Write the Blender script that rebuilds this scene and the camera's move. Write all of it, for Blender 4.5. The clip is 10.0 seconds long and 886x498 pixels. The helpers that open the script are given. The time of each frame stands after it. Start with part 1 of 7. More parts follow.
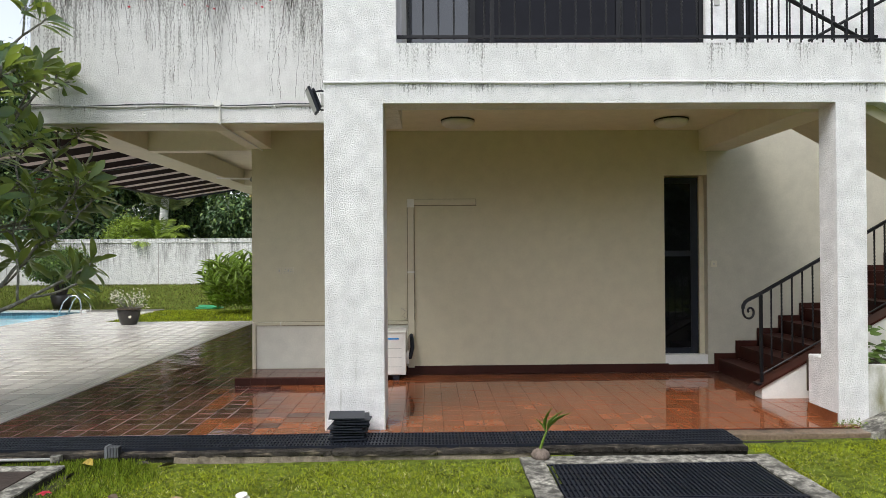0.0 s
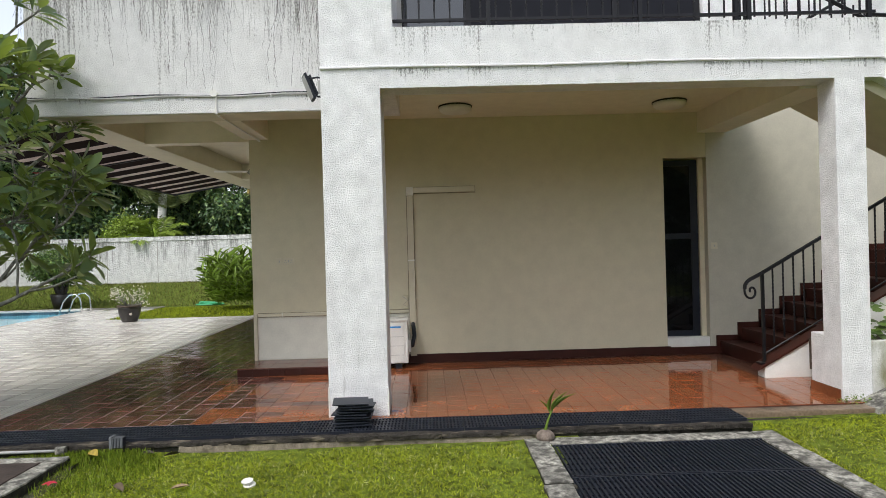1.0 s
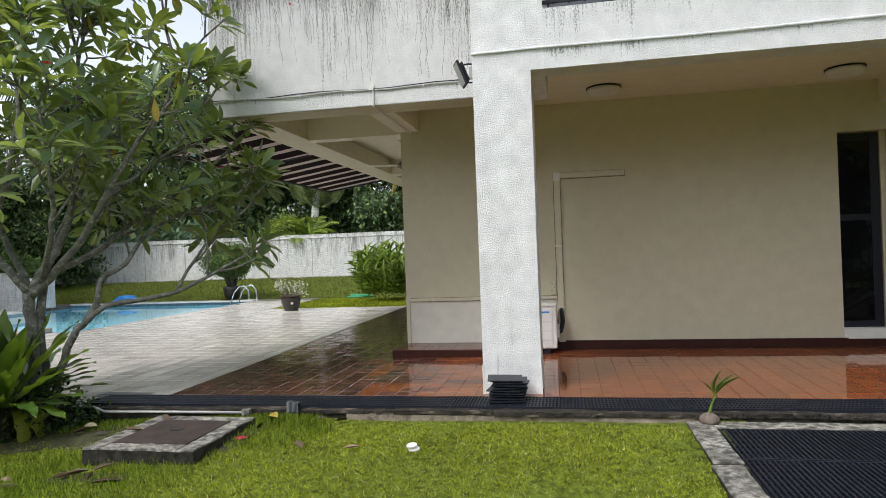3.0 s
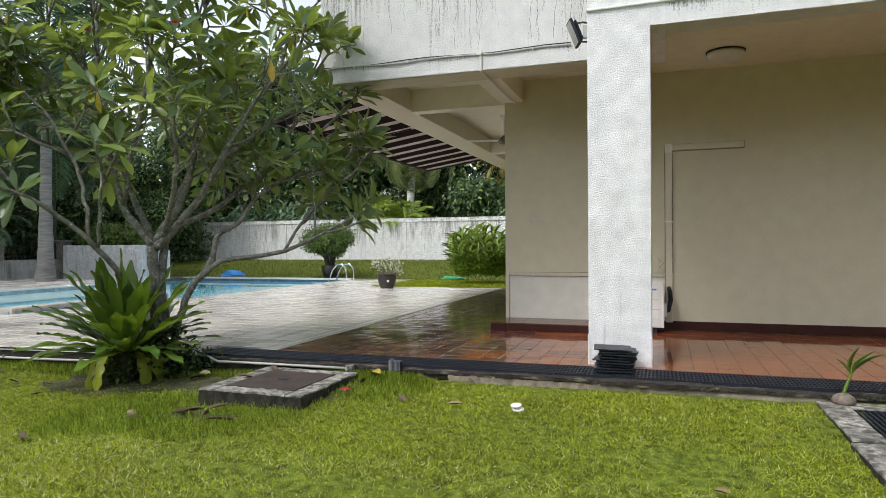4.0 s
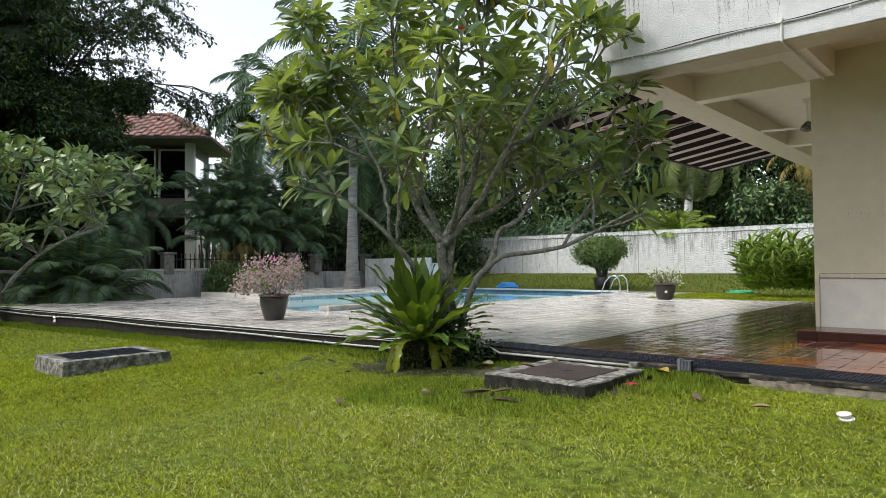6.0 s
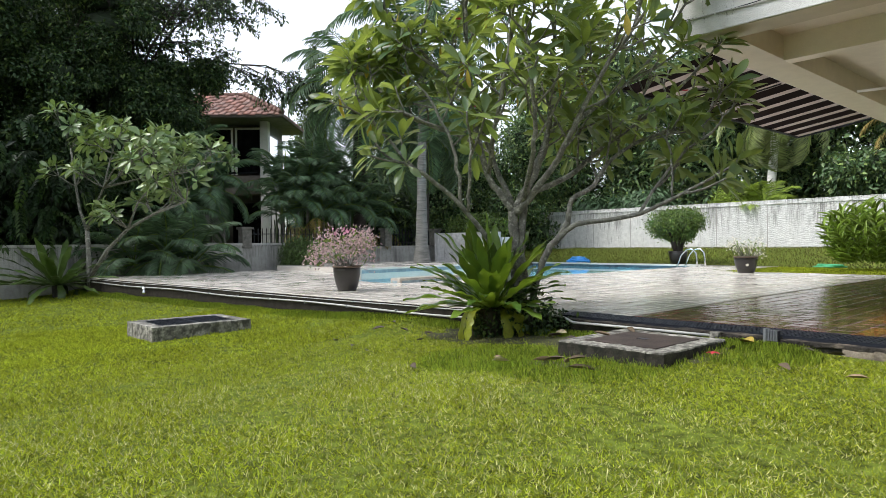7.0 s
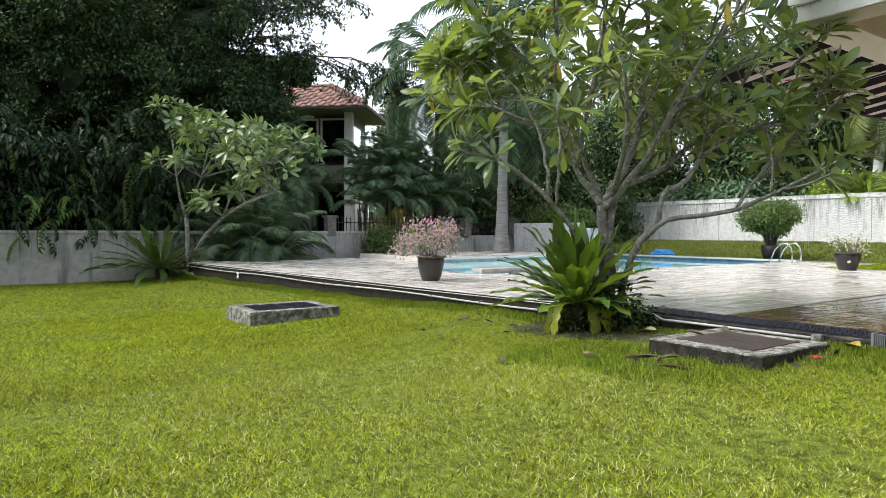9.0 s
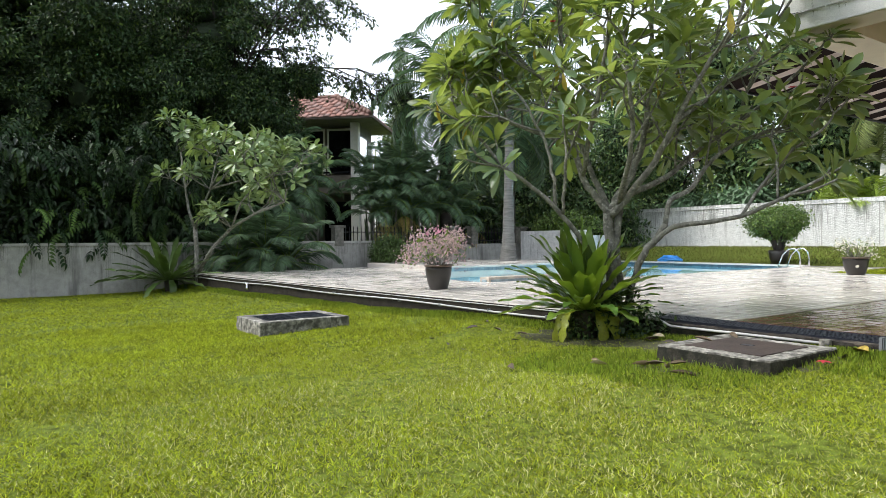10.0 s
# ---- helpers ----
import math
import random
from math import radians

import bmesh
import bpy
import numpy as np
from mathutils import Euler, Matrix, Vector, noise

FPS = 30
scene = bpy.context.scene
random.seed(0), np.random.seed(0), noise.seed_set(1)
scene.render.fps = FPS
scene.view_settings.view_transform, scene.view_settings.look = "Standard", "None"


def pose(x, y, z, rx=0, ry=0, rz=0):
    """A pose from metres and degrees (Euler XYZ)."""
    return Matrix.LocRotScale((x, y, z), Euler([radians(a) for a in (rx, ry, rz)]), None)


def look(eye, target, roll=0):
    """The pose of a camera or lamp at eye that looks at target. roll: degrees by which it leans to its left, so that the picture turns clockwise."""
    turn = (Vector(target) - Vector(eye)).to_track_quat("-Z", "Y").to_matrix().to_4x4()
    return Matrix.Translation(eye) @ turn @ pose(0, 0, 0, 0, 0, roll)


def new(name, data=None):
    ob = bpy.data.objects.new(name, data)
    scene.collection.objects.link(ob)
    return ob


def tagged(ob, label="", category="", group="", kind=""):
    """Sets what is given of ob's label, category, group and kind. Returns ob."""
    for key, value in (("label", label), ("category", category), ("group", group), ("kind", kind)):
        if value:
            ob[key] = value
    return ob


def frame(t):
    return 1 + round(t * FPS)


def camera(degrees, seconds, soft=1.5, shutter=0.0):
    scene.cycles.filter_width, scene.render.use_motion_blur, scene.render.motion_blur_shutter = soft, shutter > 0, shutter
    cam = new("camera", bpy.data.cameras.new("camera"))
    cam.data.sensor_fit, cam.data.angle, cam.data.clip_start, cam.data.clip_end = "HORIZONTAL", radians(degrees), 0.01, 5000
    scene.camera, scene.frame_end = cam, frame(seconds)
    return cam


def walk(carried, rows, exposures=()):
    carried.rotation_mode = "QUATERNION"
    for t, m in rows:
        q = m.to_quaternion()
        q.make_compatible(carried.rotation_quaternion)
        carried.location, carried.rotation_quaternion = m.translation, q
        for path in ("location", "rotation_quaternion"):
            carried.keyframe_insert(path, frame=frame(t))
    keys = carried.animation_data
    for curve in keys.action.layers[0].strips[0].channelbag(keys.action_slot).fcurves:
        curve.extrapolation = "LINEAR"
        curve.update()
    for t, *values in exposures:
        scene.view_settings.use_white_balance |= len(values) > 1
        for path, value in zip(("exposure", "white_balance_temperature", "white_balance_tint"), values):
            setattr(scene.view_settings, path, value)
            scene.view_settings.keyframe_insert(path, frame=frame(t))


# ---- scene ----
cam = camera(68.6, 10.0, 0.25)
PATH = [
    (0, (1.01, -6.179, 1.676), (1.047, -4.18, 1.687), -0.4),
    (0.5, (1.005, -6.173, 1.632), (1.031, -4.173, 1.627), -0.2),
    (1, (0.993, -6.161, 1.581), (1.033, -4.162, 1.575), -1.6),
    (1.5, (0.956, -6.158, 1.5), (0.961, -4.158, 1.479), -1.8),
    (2, (0.92, -6.23, 1.472), (0.872, -4.23, 1.442), -0.5),
    (2.5, (0.889, -6.314, 1.458), (0.812, -4.316, 1.432), -1.5),
    (3, (0.845, -6.256, 1.401), (0.469, -4.292, 1.407), -2.1),
    (3.2, (0.8, -6.218, 1.367), (0.323, -4.276, 1.377), -2.0),
    (4.3, (0.641, -6.179, 1.059), (-0.063, -4.307, 1.045), 0.0),
    (4.5, (0.627, -6.178, 1.043), (-0.141, -4.331, 1.039), -0.1),
    (5, (0.607, -6.158, 0.968), (-0.372, -4.417, 1.055), -1.1),
    (5.5, (0.563, -6.09, 0.887), (-0.632, -4.488, 0.954), -0.8),
    (6, (0.507, -6.123, 0.865), (-0.834, -4.64, 0.919), -0.5),
    (6.2, (0.493, -6.163, 0.833), (-0.882, -4.711, 0.882), -0.2),
    (7.3, (0.45, -6.109, 0.78), (-1.071, -4.811, 0.739), -0.7),
    (7.5, (0.454, -6.165, 0.837), (-1.082, -4.886, 0.782), -0.5),
    (8, (0.475, -6.229, 0.841), (-1.1, -4.997, 0.78), -0.0),
    (8.5, (0.45, -6.225, 0.841), (-1.145, -5.019, 0.781), 0.2),
    (9, (0.447, -6.266, 0.834), (-1.188, -5.116, 0.783), 0.1),
    (9.5, (0.493, -6.307, 0.841), (-1.163, -5.187, 0.799), -0.2),
    (10, (0.488, -6.314, 0.842), (-1.159, -5.18, 0.817), -0.5),
]
EXPOSURES = [(0.0, 0.92), (3.0, 0.88), (4.5, 1.06), (5.0, 1.1), (5.5, 0.95), (6.0, 1.0), (7.5, 1.32), (10.0, 1.42)]
walk(cam, [(t, look(eye, target, roll)) for t, eye, target, roll in PATH], EXPOSURES)

# ---- world and sun ----
world = bpy.data.worlds.new("sky")
scene.world = world
world.use_nodes = True
wn, wl = world.node_tree.nodes, world.node_tree.links
sky = wn.new("ShaderNodeTexSky")
sky.sky_type = "NISHITA"
sky.sun_disc = False
sky.sun_elevation = radians(55)
sky.sun_rotation = radians(215)
sky.air_density, sky.dust_density, sky.ozone_density = 1.0, 2.0, 1.0
pale = wn.new("ShaderNodeHueSaturation")
pale.inputs["Saturation"].default_value = 0.4
wl.new(sky.outputs[0], pale.inputs["Color"])
wl.new(pale.outputs[0], wn["Background"].inputs["Color"])
wn["Background"].inputs["Strength"].default_value = 0.15
sun = new("sun", bpy.data.lights.new("sun", "SUN"))
sun.data.energy, sun.data.angle, sun.data.color = 1.0, radians(20), (1.0, 0.98, 0.95)
sun.matrix_world = look((-8, -12, 20), (0, 0, 0))

# ---- materials ----
def material(name, colour, rough=0.6, metal=0.0, vary=0.12, scale=6.0, bump=0.0, bump_scale=60.0, stretch=(1, 1, 1), dark=None, stain=0.0, stain_scale=1.5,
             stain_stretch=(1, 1, 1), rough_vary=0.0, spec=0.5, random_tint=0.0, island_tint=0.0, translucent=0.0, bump_dist=0.01, drips=(), second=None, second_from=0.0, shine=None):
    """A surface with fine and coarse variation, stains of a second colour, relief and uneven gloss."""
    m = bpy.data.materials.new(name)
    m.use_nodes = True
    n, l = m.node_tree.nodes, m.node_tree.links
    bsdf = n["Principled BSDF"]
    bsdf.inputs["Metallic"].default_value = metal
    bsdf.inputs["Specular IOR Level"].default_value = spec
    coord = n.new("ShaderNodeTexCoord")
    geo = n.new("ShaderNodeNewGeometry")

    def grain(size, along, detail=4.0):
        mp = n.new("ShaderNodeMapping")
        mp.inputs["Scale"].default_value = [size * a for a in along]
        l.new(geo.outputs["Position"], mp.inputs["Vector"])
        t = n.new("ShaderNodeTexNoise")
        t.inputs["Scale"].default_value = 1.0
        t.inputs["Detail"].default_value = detail
        l.new(mp.outputs[0], t.inputs["Vector"])
        return t.outputs["Fac"]

    def ramp(fac, lo, hi, a, b):
        r = n.new("ShaderNodeMapRange")
        r.inputs["From Min"].default_value, r.inputs["From Max"].default_value = lo, hi
        r.inputs["To Min"].default_value, r.inputs["To Max"].default_value = a, b
        l.new(fac, r.inputs["Value"])
        return r.outputs[0]

    def mix(kind, fac, a, b):
        x = n.new("ShaderNodeMix")
        x.data_type, x.blend_type = "RGBA", kind
        for slot, value in ((x.inputs[0], fac), (x.inputs[6], a), (x.inputs[7], b)):
            if hasattr(value, "is_output"):
                l.new(value, slot)
            else:
                slot.default_value = value if isinstance(value, float) else (*value, 1)[:4]
        return x.outputs[2]

    def grey(fac):
        c = n.new("ShaderNodeCombineColor")
        for k in range(3):
            l.new(fac, c.inputs[k])
        return c.outputs[0]

    col = mix("MULTIPLY", 1.0, colour, grey(ramp(grain(scale, stretch), 0.3, 0.7, 1 - vary, 1 + vary)))
    col = mix("MULTIPLY", 1.0, col, grey(ramp(grain(scale * 9, stretch), 0.3, 0.7, 1 - vary * 0.7, 1 + vary * 0.7)))
    if stain:
        fac = ramp(grain(stain_scale, stain_stretch, 6.0), 0.72 - 0.25 * stain, 0.86 - 0.2 * stain, 0.0, 0.9)
        col = mix("MIX", fac, col, dark or (0.05, 0.05, 0.04))
    if drips:
        xyz = n.new("ShaderNodeSeparateXYZ")
        l.new(geo.outputs["Position"], xyz.inputs[0])
        runs = ramp(grain(1.0, (34, 34, 1.6), 6.0), 0.0, 1.0, 0.0, 1.0)
        speck = ramp(grain(75.0, (1, 1, 0.5), 3.0), 0.3, 0.7, -0.16, 0.16)
        groups = ramp(grain(1.0, (2.2, 2.2, 0.2), 2.0), 0.35, 0.65, -0.12, 0.12)
        for top, length, cut in drips:
            far = ramp(xyz.outputs["Z"], top - length, top, 0.3, 0.0)
            below = n.new("ShaderNodeMath")
            below.operation = "LESS_THAN"
            below.inputs[1].default_value = top
            l.new(xyz.outputs["Z"], below.inputs[0])
            fac = runs
            for op, other in (("ADD", groups), ("ADD", speck), ("SUBTRACT", far)):
                q = n.new("ShaderNodeMath")
                q.operation = op
                l.new(fac, q.inputs[0])
                l.new(other, q.inputs[1])
                fac = q.outputs[0]
            q = n.new("ShaderNodeMath")
            q.operation = "MULTIPLY"
            l.new(ramp(fac, cut, cut + 0.22, 0.0, 0.68), q.inputs[0])
            l.new(below.outputs[0], q.inputs[1])
            col = mix("MIX", q.outputs[0], col, (0.09, 0.09, 0.075))
    if random_tint or island_tint:
        if island_tint:
            src = geo.outputs["Random Per Island"]
            amount = island_tint
        else:
            src = n.new("ShaderNodeObjectInfo").outputs["Random"]
            amount = random_tint
        if second:
            wrap = n.new("ShaderNodeMath")
            wrap.operation = "FRACT"
            l.new(ramp(src, 0.0, 1.0, 0.0, 7.0), wrap.inputs[0])
            col = mix("MIX", ramp(wrap.outputs[0], second_from, 1.0, 0.0, 1.0), col, second)
        col = mix("MULTIPLY", 1.0, col, grey(ramp(src, 0.0, 1.0, 1 - amount, 1 + amount)))
    l.new(col, bsdf.inputs["Base Color"])
    if rough_vary:
        l.new(ramp(grain(1.7, (1, 1, 1)), 0.35, 0.65, max(0.02, rough - rough_vary), rough + rough_vary), bsdf.inputs["Roughness"])
    else:
        bsdf.inputs["Roughness"].default_value = rough
    if bump:
        b = n.new("ShaderNodeBump")
        b.inputs["Strength"].default_value, b.inputs["Distance"].default_value = bump, bump_dist
        l.new(grain(bump_scale, stretch, 3.0), b.inputs["Height"])
        l.new(b.outputs[0], bsdf.inputs["Normal"])
    if translucent:
        tr = n.new("ShaderNodeBsdfTranslucent")
        if shine:
            tr.inputs["Color"].default_value = (*shine, 1)
        else:
            l.new(col, tr.inputs["Color"])
        mx = n.new("ShaderNodeMixShader")
        mx.inputs[0].default_value = translucent
        l.new(bsdf.outputs[0], mx.inputs[1])
        l.new(tr.outputs[0], mx.inputs[2])
        l.new(mx.outputs[0], n["Material Output"].inputs["Surface"])
    return m


STUCCO = material("white_stucco", (0.86, 0.86, 0.86), 0.85, vary=0.1, bump=1.0, bump_scale=88, stain=0.2, stain_scale=11.0,
                  stain_stretch=(1, 1, 0.09), dark=(0.5, 0.5, 0.47), bump_dist=0.022)
BEAM_STUCCO = material("rain_streaked_white_stucco", (0.82, 0.82, 0.82), 0.85, vary=0.07, bump=1.0, bump_scale=115, bump_dist=0.016, drips=((3.675, 0.42, 0.52), (3.285, 0.15, 0.48)))
UPPER_STUCCO = material("long_streaked_white_stucco", (0.74, 0.74, 0.73), 0.85, vary=0.07, bump=1.0, bump_scale=115, bump_dist=0.016, stain=0.2, stain_scale=11.0,
                        stain_stretch=(1, 1, 0.09), dark=(0.46, 0.46, 0.43), drips=((4.66, 1.5, 0.42), (3.29, 0.1, 0.54)))
CREAM = material("cream_paint", (0.61, 0.562, 0.415), 0.6, vary=0.04, bump=0.15, bump_scale=80, stain=0.05, stain_scale=2.0, dark=(0.45, 0.40, 0.30))
# darker copy of the cream paint; the stair wall's shade is in the colour
CREAM_SHADED = material("shaded_cream_wall_paint", (0.5, 0.475, 0.385), 0.6, vary=0.06, bump=0.15, bump_scale=80, stain=0.15, stain_scale=2.0, dark=(0.38, 0.36, 0.3))
# paler copy of the wall colour, for light bounced off the floor
WALL_BOUNCE = material("off_white_bounce_strip", (0.68, 0.66, 0.58), 0.6, vary=0.06, bump=0.15, bump_scale=80, stain=0.15, stain_scale=3.0, dark=(0.55, 0.52, 0.45))
WINDOW_SKY = material("bright_reflecting_window", (0.85, 0.88, 0.9), 0.08, metal=1.0, vary=0.02)
WORN_COPING = material("worn_beige_coping", (0.42, 0.38, 0.32), 0.5, vary=0.25, scale=5, stain=0.4, stain_scale=4, dark=(0.2, 0.18, 0.14))
TRUNK_WHITE = material("whitish_coconut_bark", (0.68, 0.67, 0.63), 0.9, vary=0.2, scale=8, stretch=(0.3, 0.3, 3), bump=0.5, bump_scale=20)
CEILING = material("pale_ceiling_paint", (0.77, 0.725, 0.59), 0.8, vary=0.04, bump=0.1, bump_scale=80)
WHITE = material("white_paint", (0.75, 0.74, 0.70), 0.6, vary=0.05, bump=0.2, bump_scale=80)
WALL_OLD = material("weathered_white_wall", (0.70, 0.70, 0.685), 0.9, vary=0.12, bump=1.0, bump_scale=17, bump_dist=0.06, stain=0.62, stain_scale=4.0,
                    stain_stretch=(1, 1, 0.2), dark=(0.36, 0.36, 0.34), drips=((2.14, 1.5, 0.41), (2.32, 0.2, 0.38)))
WALL_GREY = material("weathered_grey_wall", (0.37, 0.365, 0.335), 0.9, vary=0.15, bump=0.4, bump_scale=30, stain=0.6, stain_scale=3.0,
                     stain_stretch=(1, 1, 0.15), dark=(0.10, 0.10, 0.09), drips=((0.8, 1.2, 0.45),))
RED_TILE = material("wet_terracotta_tile", (0.22, 0.07, 0.027), 0.055, vary=0.18, scale=4, rough_vary=0.04, random_tint=0.2, bump=0.02, bump_scale=12)
RED_TILE_J = material("wet_terracotta_tiles_joined", (0.22, 0.07, 0.027), 0.055, vary=0.18, scale=4, rough_vary=0.04, island_tint=0.2, bump=0.02, bump_scale=12)
SKIRT = material("dark_red_skirting_tile", (0.042, 0.012, 0.008), 0.5, spec=0.22, vary=0.15, random_tint=0.15)
DECK_TILE = material("wet_pale_deck_tile", (0.68, 0.64, 0.58), 0.14, vary=0.07, scale=3, rough_vary=0.08, random_tint=0.12, spec=0.7, bump=0.15, bump_scale=6, bump_dist=0.006)
DECK_TILE_J = material("wet_pale_deck_tiles_joined", (0.68, 0.64, 0.58), 0.14, vary=0.07, scale=3, rough_vary=0.08, island_tint=0.12, spec=0.7, bump=0.15, bump_scale=6, bump_dist=0.006)
GROUT = material("dark_grout", (0.085, 0.04, 0.028), 0.25, vary=0.2)
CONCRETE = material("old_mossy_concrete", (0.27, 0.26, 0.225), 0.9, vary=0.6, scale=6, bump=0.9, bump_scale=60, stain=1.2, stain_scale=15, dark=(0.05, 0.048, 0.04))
# grout paled to imitate sky reflected in water-filled joints
GROUT_PALE = material("wet_grout_sky_sheen", (0.2, 0.165, 0.15), 0.2, vary=0.6)
KERB_TOP = material("crumbling_kerb_concrete", (0.035, 0.031, 0.026), 0.8, spec=0.2, vary=0.5, scale=14, bump=1.0, bump_scale=25, bump_dist=0.03, stain=0.55, stain_scale=9, stain_stretch=(0.5, 1, 2.2), dark=(0.28, 0.235, 0.175))
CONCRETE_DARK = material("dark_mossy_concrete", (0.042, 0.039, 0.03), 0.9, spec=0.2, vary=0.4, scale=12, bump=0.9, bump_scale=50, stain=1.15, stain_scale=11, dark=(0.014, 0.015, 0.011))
GROUT_DECK = material("dirty_deck_joint", (0.11, 0.098, 0.08), 0.4, vary=0.2)
BAND_PALE = material("pale_grey_blue_edge_tile", (0.26, 0.33, 0.36), 0.3, vary=0.2, random_tint=0.15)
# deck face and trough: wet dirt, with their shade darkened into the colour
KERB = material("wet_dirty_shaded_kerb", (0.032, 0.028, 0.022), 0.8, spec=0.15, vary=0.35, scale=9, bump=0.6, bump_scale=30, stain=0.7, stain_scale=7, dark=(0.03, 0.03, 0.025))
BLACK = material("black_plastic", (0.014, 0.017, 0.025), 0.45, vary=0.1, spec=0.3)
IRON = material("black_painted_iron", (0.008, 0.008, 0.010), 0.4, vary=0.1, spec=0.3)
GLASS_DARK = material("dark_tinted_glass", (0.006, 0.007, 0.008), 0.04, vary=0.02, spec=0.35)
GRASS = material("lawn_soil_and_grass", (0.10, 0.13, 0.018), 0.95, vary=0.6, scale=14, bump=0.8, bump_scale=120, spec=0.1)
# pale blades: dry straw, and sky glints on the grass painted as colour
BLADE_PALE = material("straw_and_glint_blade", (0.62, 0.60, 0.28), 0.7, spec=0.2, vary=0.2, island_tint=0.4, translucent=0.2)
BLADE = material("grass_blade", (0.24, 0.31, 0.019), 0.6, spec=0.12, vary=0.42, scale=0.9, island_tint=0.75, translucent=0.35, second=(0.35, 0.38, 0.03))
SOIL = material("damp_soil", (0.07, 0.05, 0.035), 0.95, vary=0.3, bump=0.6, bump_scale=30)
LEAF_PLUM = material("frangipani_leaf", (0.082, 0.146, 0.082), 0.3, vary=0.2, scale=9, random_tint=0.45, translucent=0.44, second=(0.17, 0.24, 0.06), second_from=0.45, shine=(0.31, 0.39, 0.06))
LEAF_PLUM2 = material("pale_frangipani_leaf", (0.15, 0.23, 0.095), 0.32, vary=0.15, island_tint=0.4, translucent=0.2, second=(0.22, 0.29, 0.10), second_from=0.4, shine=(0.26, 0.36, 0.07))
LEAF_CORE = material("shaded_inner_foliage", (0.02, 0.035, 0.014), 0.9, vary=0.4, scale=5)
PETAL_MAGENTA = material("bright_pink_petal", (0.6, 0.28, 0.38), 0.6, vary=0.15, translucent=0.3)
LEAF_PLUM_J = material("frangipani_leaves_joined", (0.082, 0.146, 0.082), 0.3, vary=0.2, scale=9, island_tint=0.45, translucent=0.44, second=(0.17, 0.24, 0.06), second_from=0.45, shine=(0.31, 0.39, 0.06))
LEAF_DARK = material("dark_tree_leaf", (0.034, 0.066, 0.024), 0.5, spec=0.3, vary=0.2, island_tint=0.6, translucent=0.2, second=(0.1, 0.15, 0.035), second_from=0.65)
# brighter copy of the tree leaf, lifting the rear trees' light by colour
LEAF_JUNGLE = material("brightened_jungle_leaf", (0.07, 0.13, 0.05), 0.45, spec=0.4, vary=0.2, island_tint=0.6, translucent=0.25, second=(0.2, 0.28, 0.08), second_from=0.55)
LEAF_BUSH = material("bright_bush_leaf", (0.14, 0.22, 0.03), 0.45, vary=0.2, island_tint=0.4, translucent=0.3)
LEAF_FERN = material("nest_fern_frond", (0.05, 0.105, 0.02), 0.3, vary=0.25, scale=7, random_tint=0.45, translucent=0.28, second=(0.14, 0.225, 0.03), second_from=0.4, shine=(0.24, 0.36, 0.025))
LEAF_PALM = material("palm_leaflet", (0.1, 0.175, 0.085), 0.45, vary=0.2, island_tint=0.4, translucent=0.25)
LEAF_YELLOW = material("yellowing_leaf", (0.42, 0.33, 0.04), 0.5, vary=0.2, translucent=0.3)
BARK = material("grey_bark", (0.16, 0.157, 0.135), 0.9, vary=0.45, scale=12, bump=0.8, bump_scale=40, stain=0.7, stain_scale=26, dark=(0.42, 0.42, 0.37))
BARK_DARK = material("dark_bark", (0.04, 0.035, 0.03), 0.95, vary=0.25, bump=0.6, bump_scale=30)
POT = material("dark_glazed_pot", (0.028, 0.025, 0.022), 0.35, vary=0.2)
POT_RIM = material("brown_pot_rim", (0.09, 0.062, 0.042), 0.5, vary=0.3, scale=10)
PVC = material("pale_grey_pipe", (0.44, 0.44, 0.42), 0.5, vary=0.06)
STEEL = material("brushed_steel", (0.6, 0.6, 0.6), 0.25, metal=1.0, vary=0.05)
ROOF = material("red_roof_tile", (0.25, 0.115, 0.085), 0.8, vary=0.3, scale=2, island_tint=0.35, second=(0.19, 0.12, 0.10))
POOL_TILE = material("pale_blue_pool_tile", (0.36, 0.74, 0.86), 0.3, vary=0.05)
POOL_BAND = material("dark_blue_pool_tile", (0.09, 0.15, 0.19), 0.3, vary=0.2, random_tint=0.2)
AW_DARK = material("dark_brown_awning_stripe", (0.016, 0.010, 0.01), 0.95, vary=0.1, spec=0.05)
AW_LIGHT = material("pale_awning_stripe", (0.55, 0.48, 0.45), 0.8, vary=0.06, translucent=0.25)
PETAL_PINK = material("pale_pink_petal", (0.46, 0.33, 0.33), 0.6, vary=0.15, island_tint=0.4, translucent=0.3)
PETAL_WHITE = material("white_petal", (0.75, 0.72, 0.6), 0.6, vary=0.1, translucent=0.3)
PETAL_RED = material("crimson_petal", (0.55, 0.03, 0.06), 0.5, vary=0.1, translucent=0.2)
BLUE = material("blue_plastic_sheet", (0.03, 0.25, 0.65), 0.4, vary=0.2)
BROWN_LEAF = material("dry_fallen_leaf", (0.17, 0.12, 0.07), 0.7, vary=0.3, random_tint=0.6)


def glass(name, tint, rough=0.0):
    m = bpy.data.materials.new(name)
    m.use_nodes = True
    b = m.node_tree.nodes["Principled BSDF"]
    b.inputs["Base Color"].default_value = (*tint, 1)
    b.inputs["Roughness"].default_value = rough
    b.inputs["Transmission Weight"].default_value = 1.0
    b.inputs["IOR"].default_value = 1.33
    return m


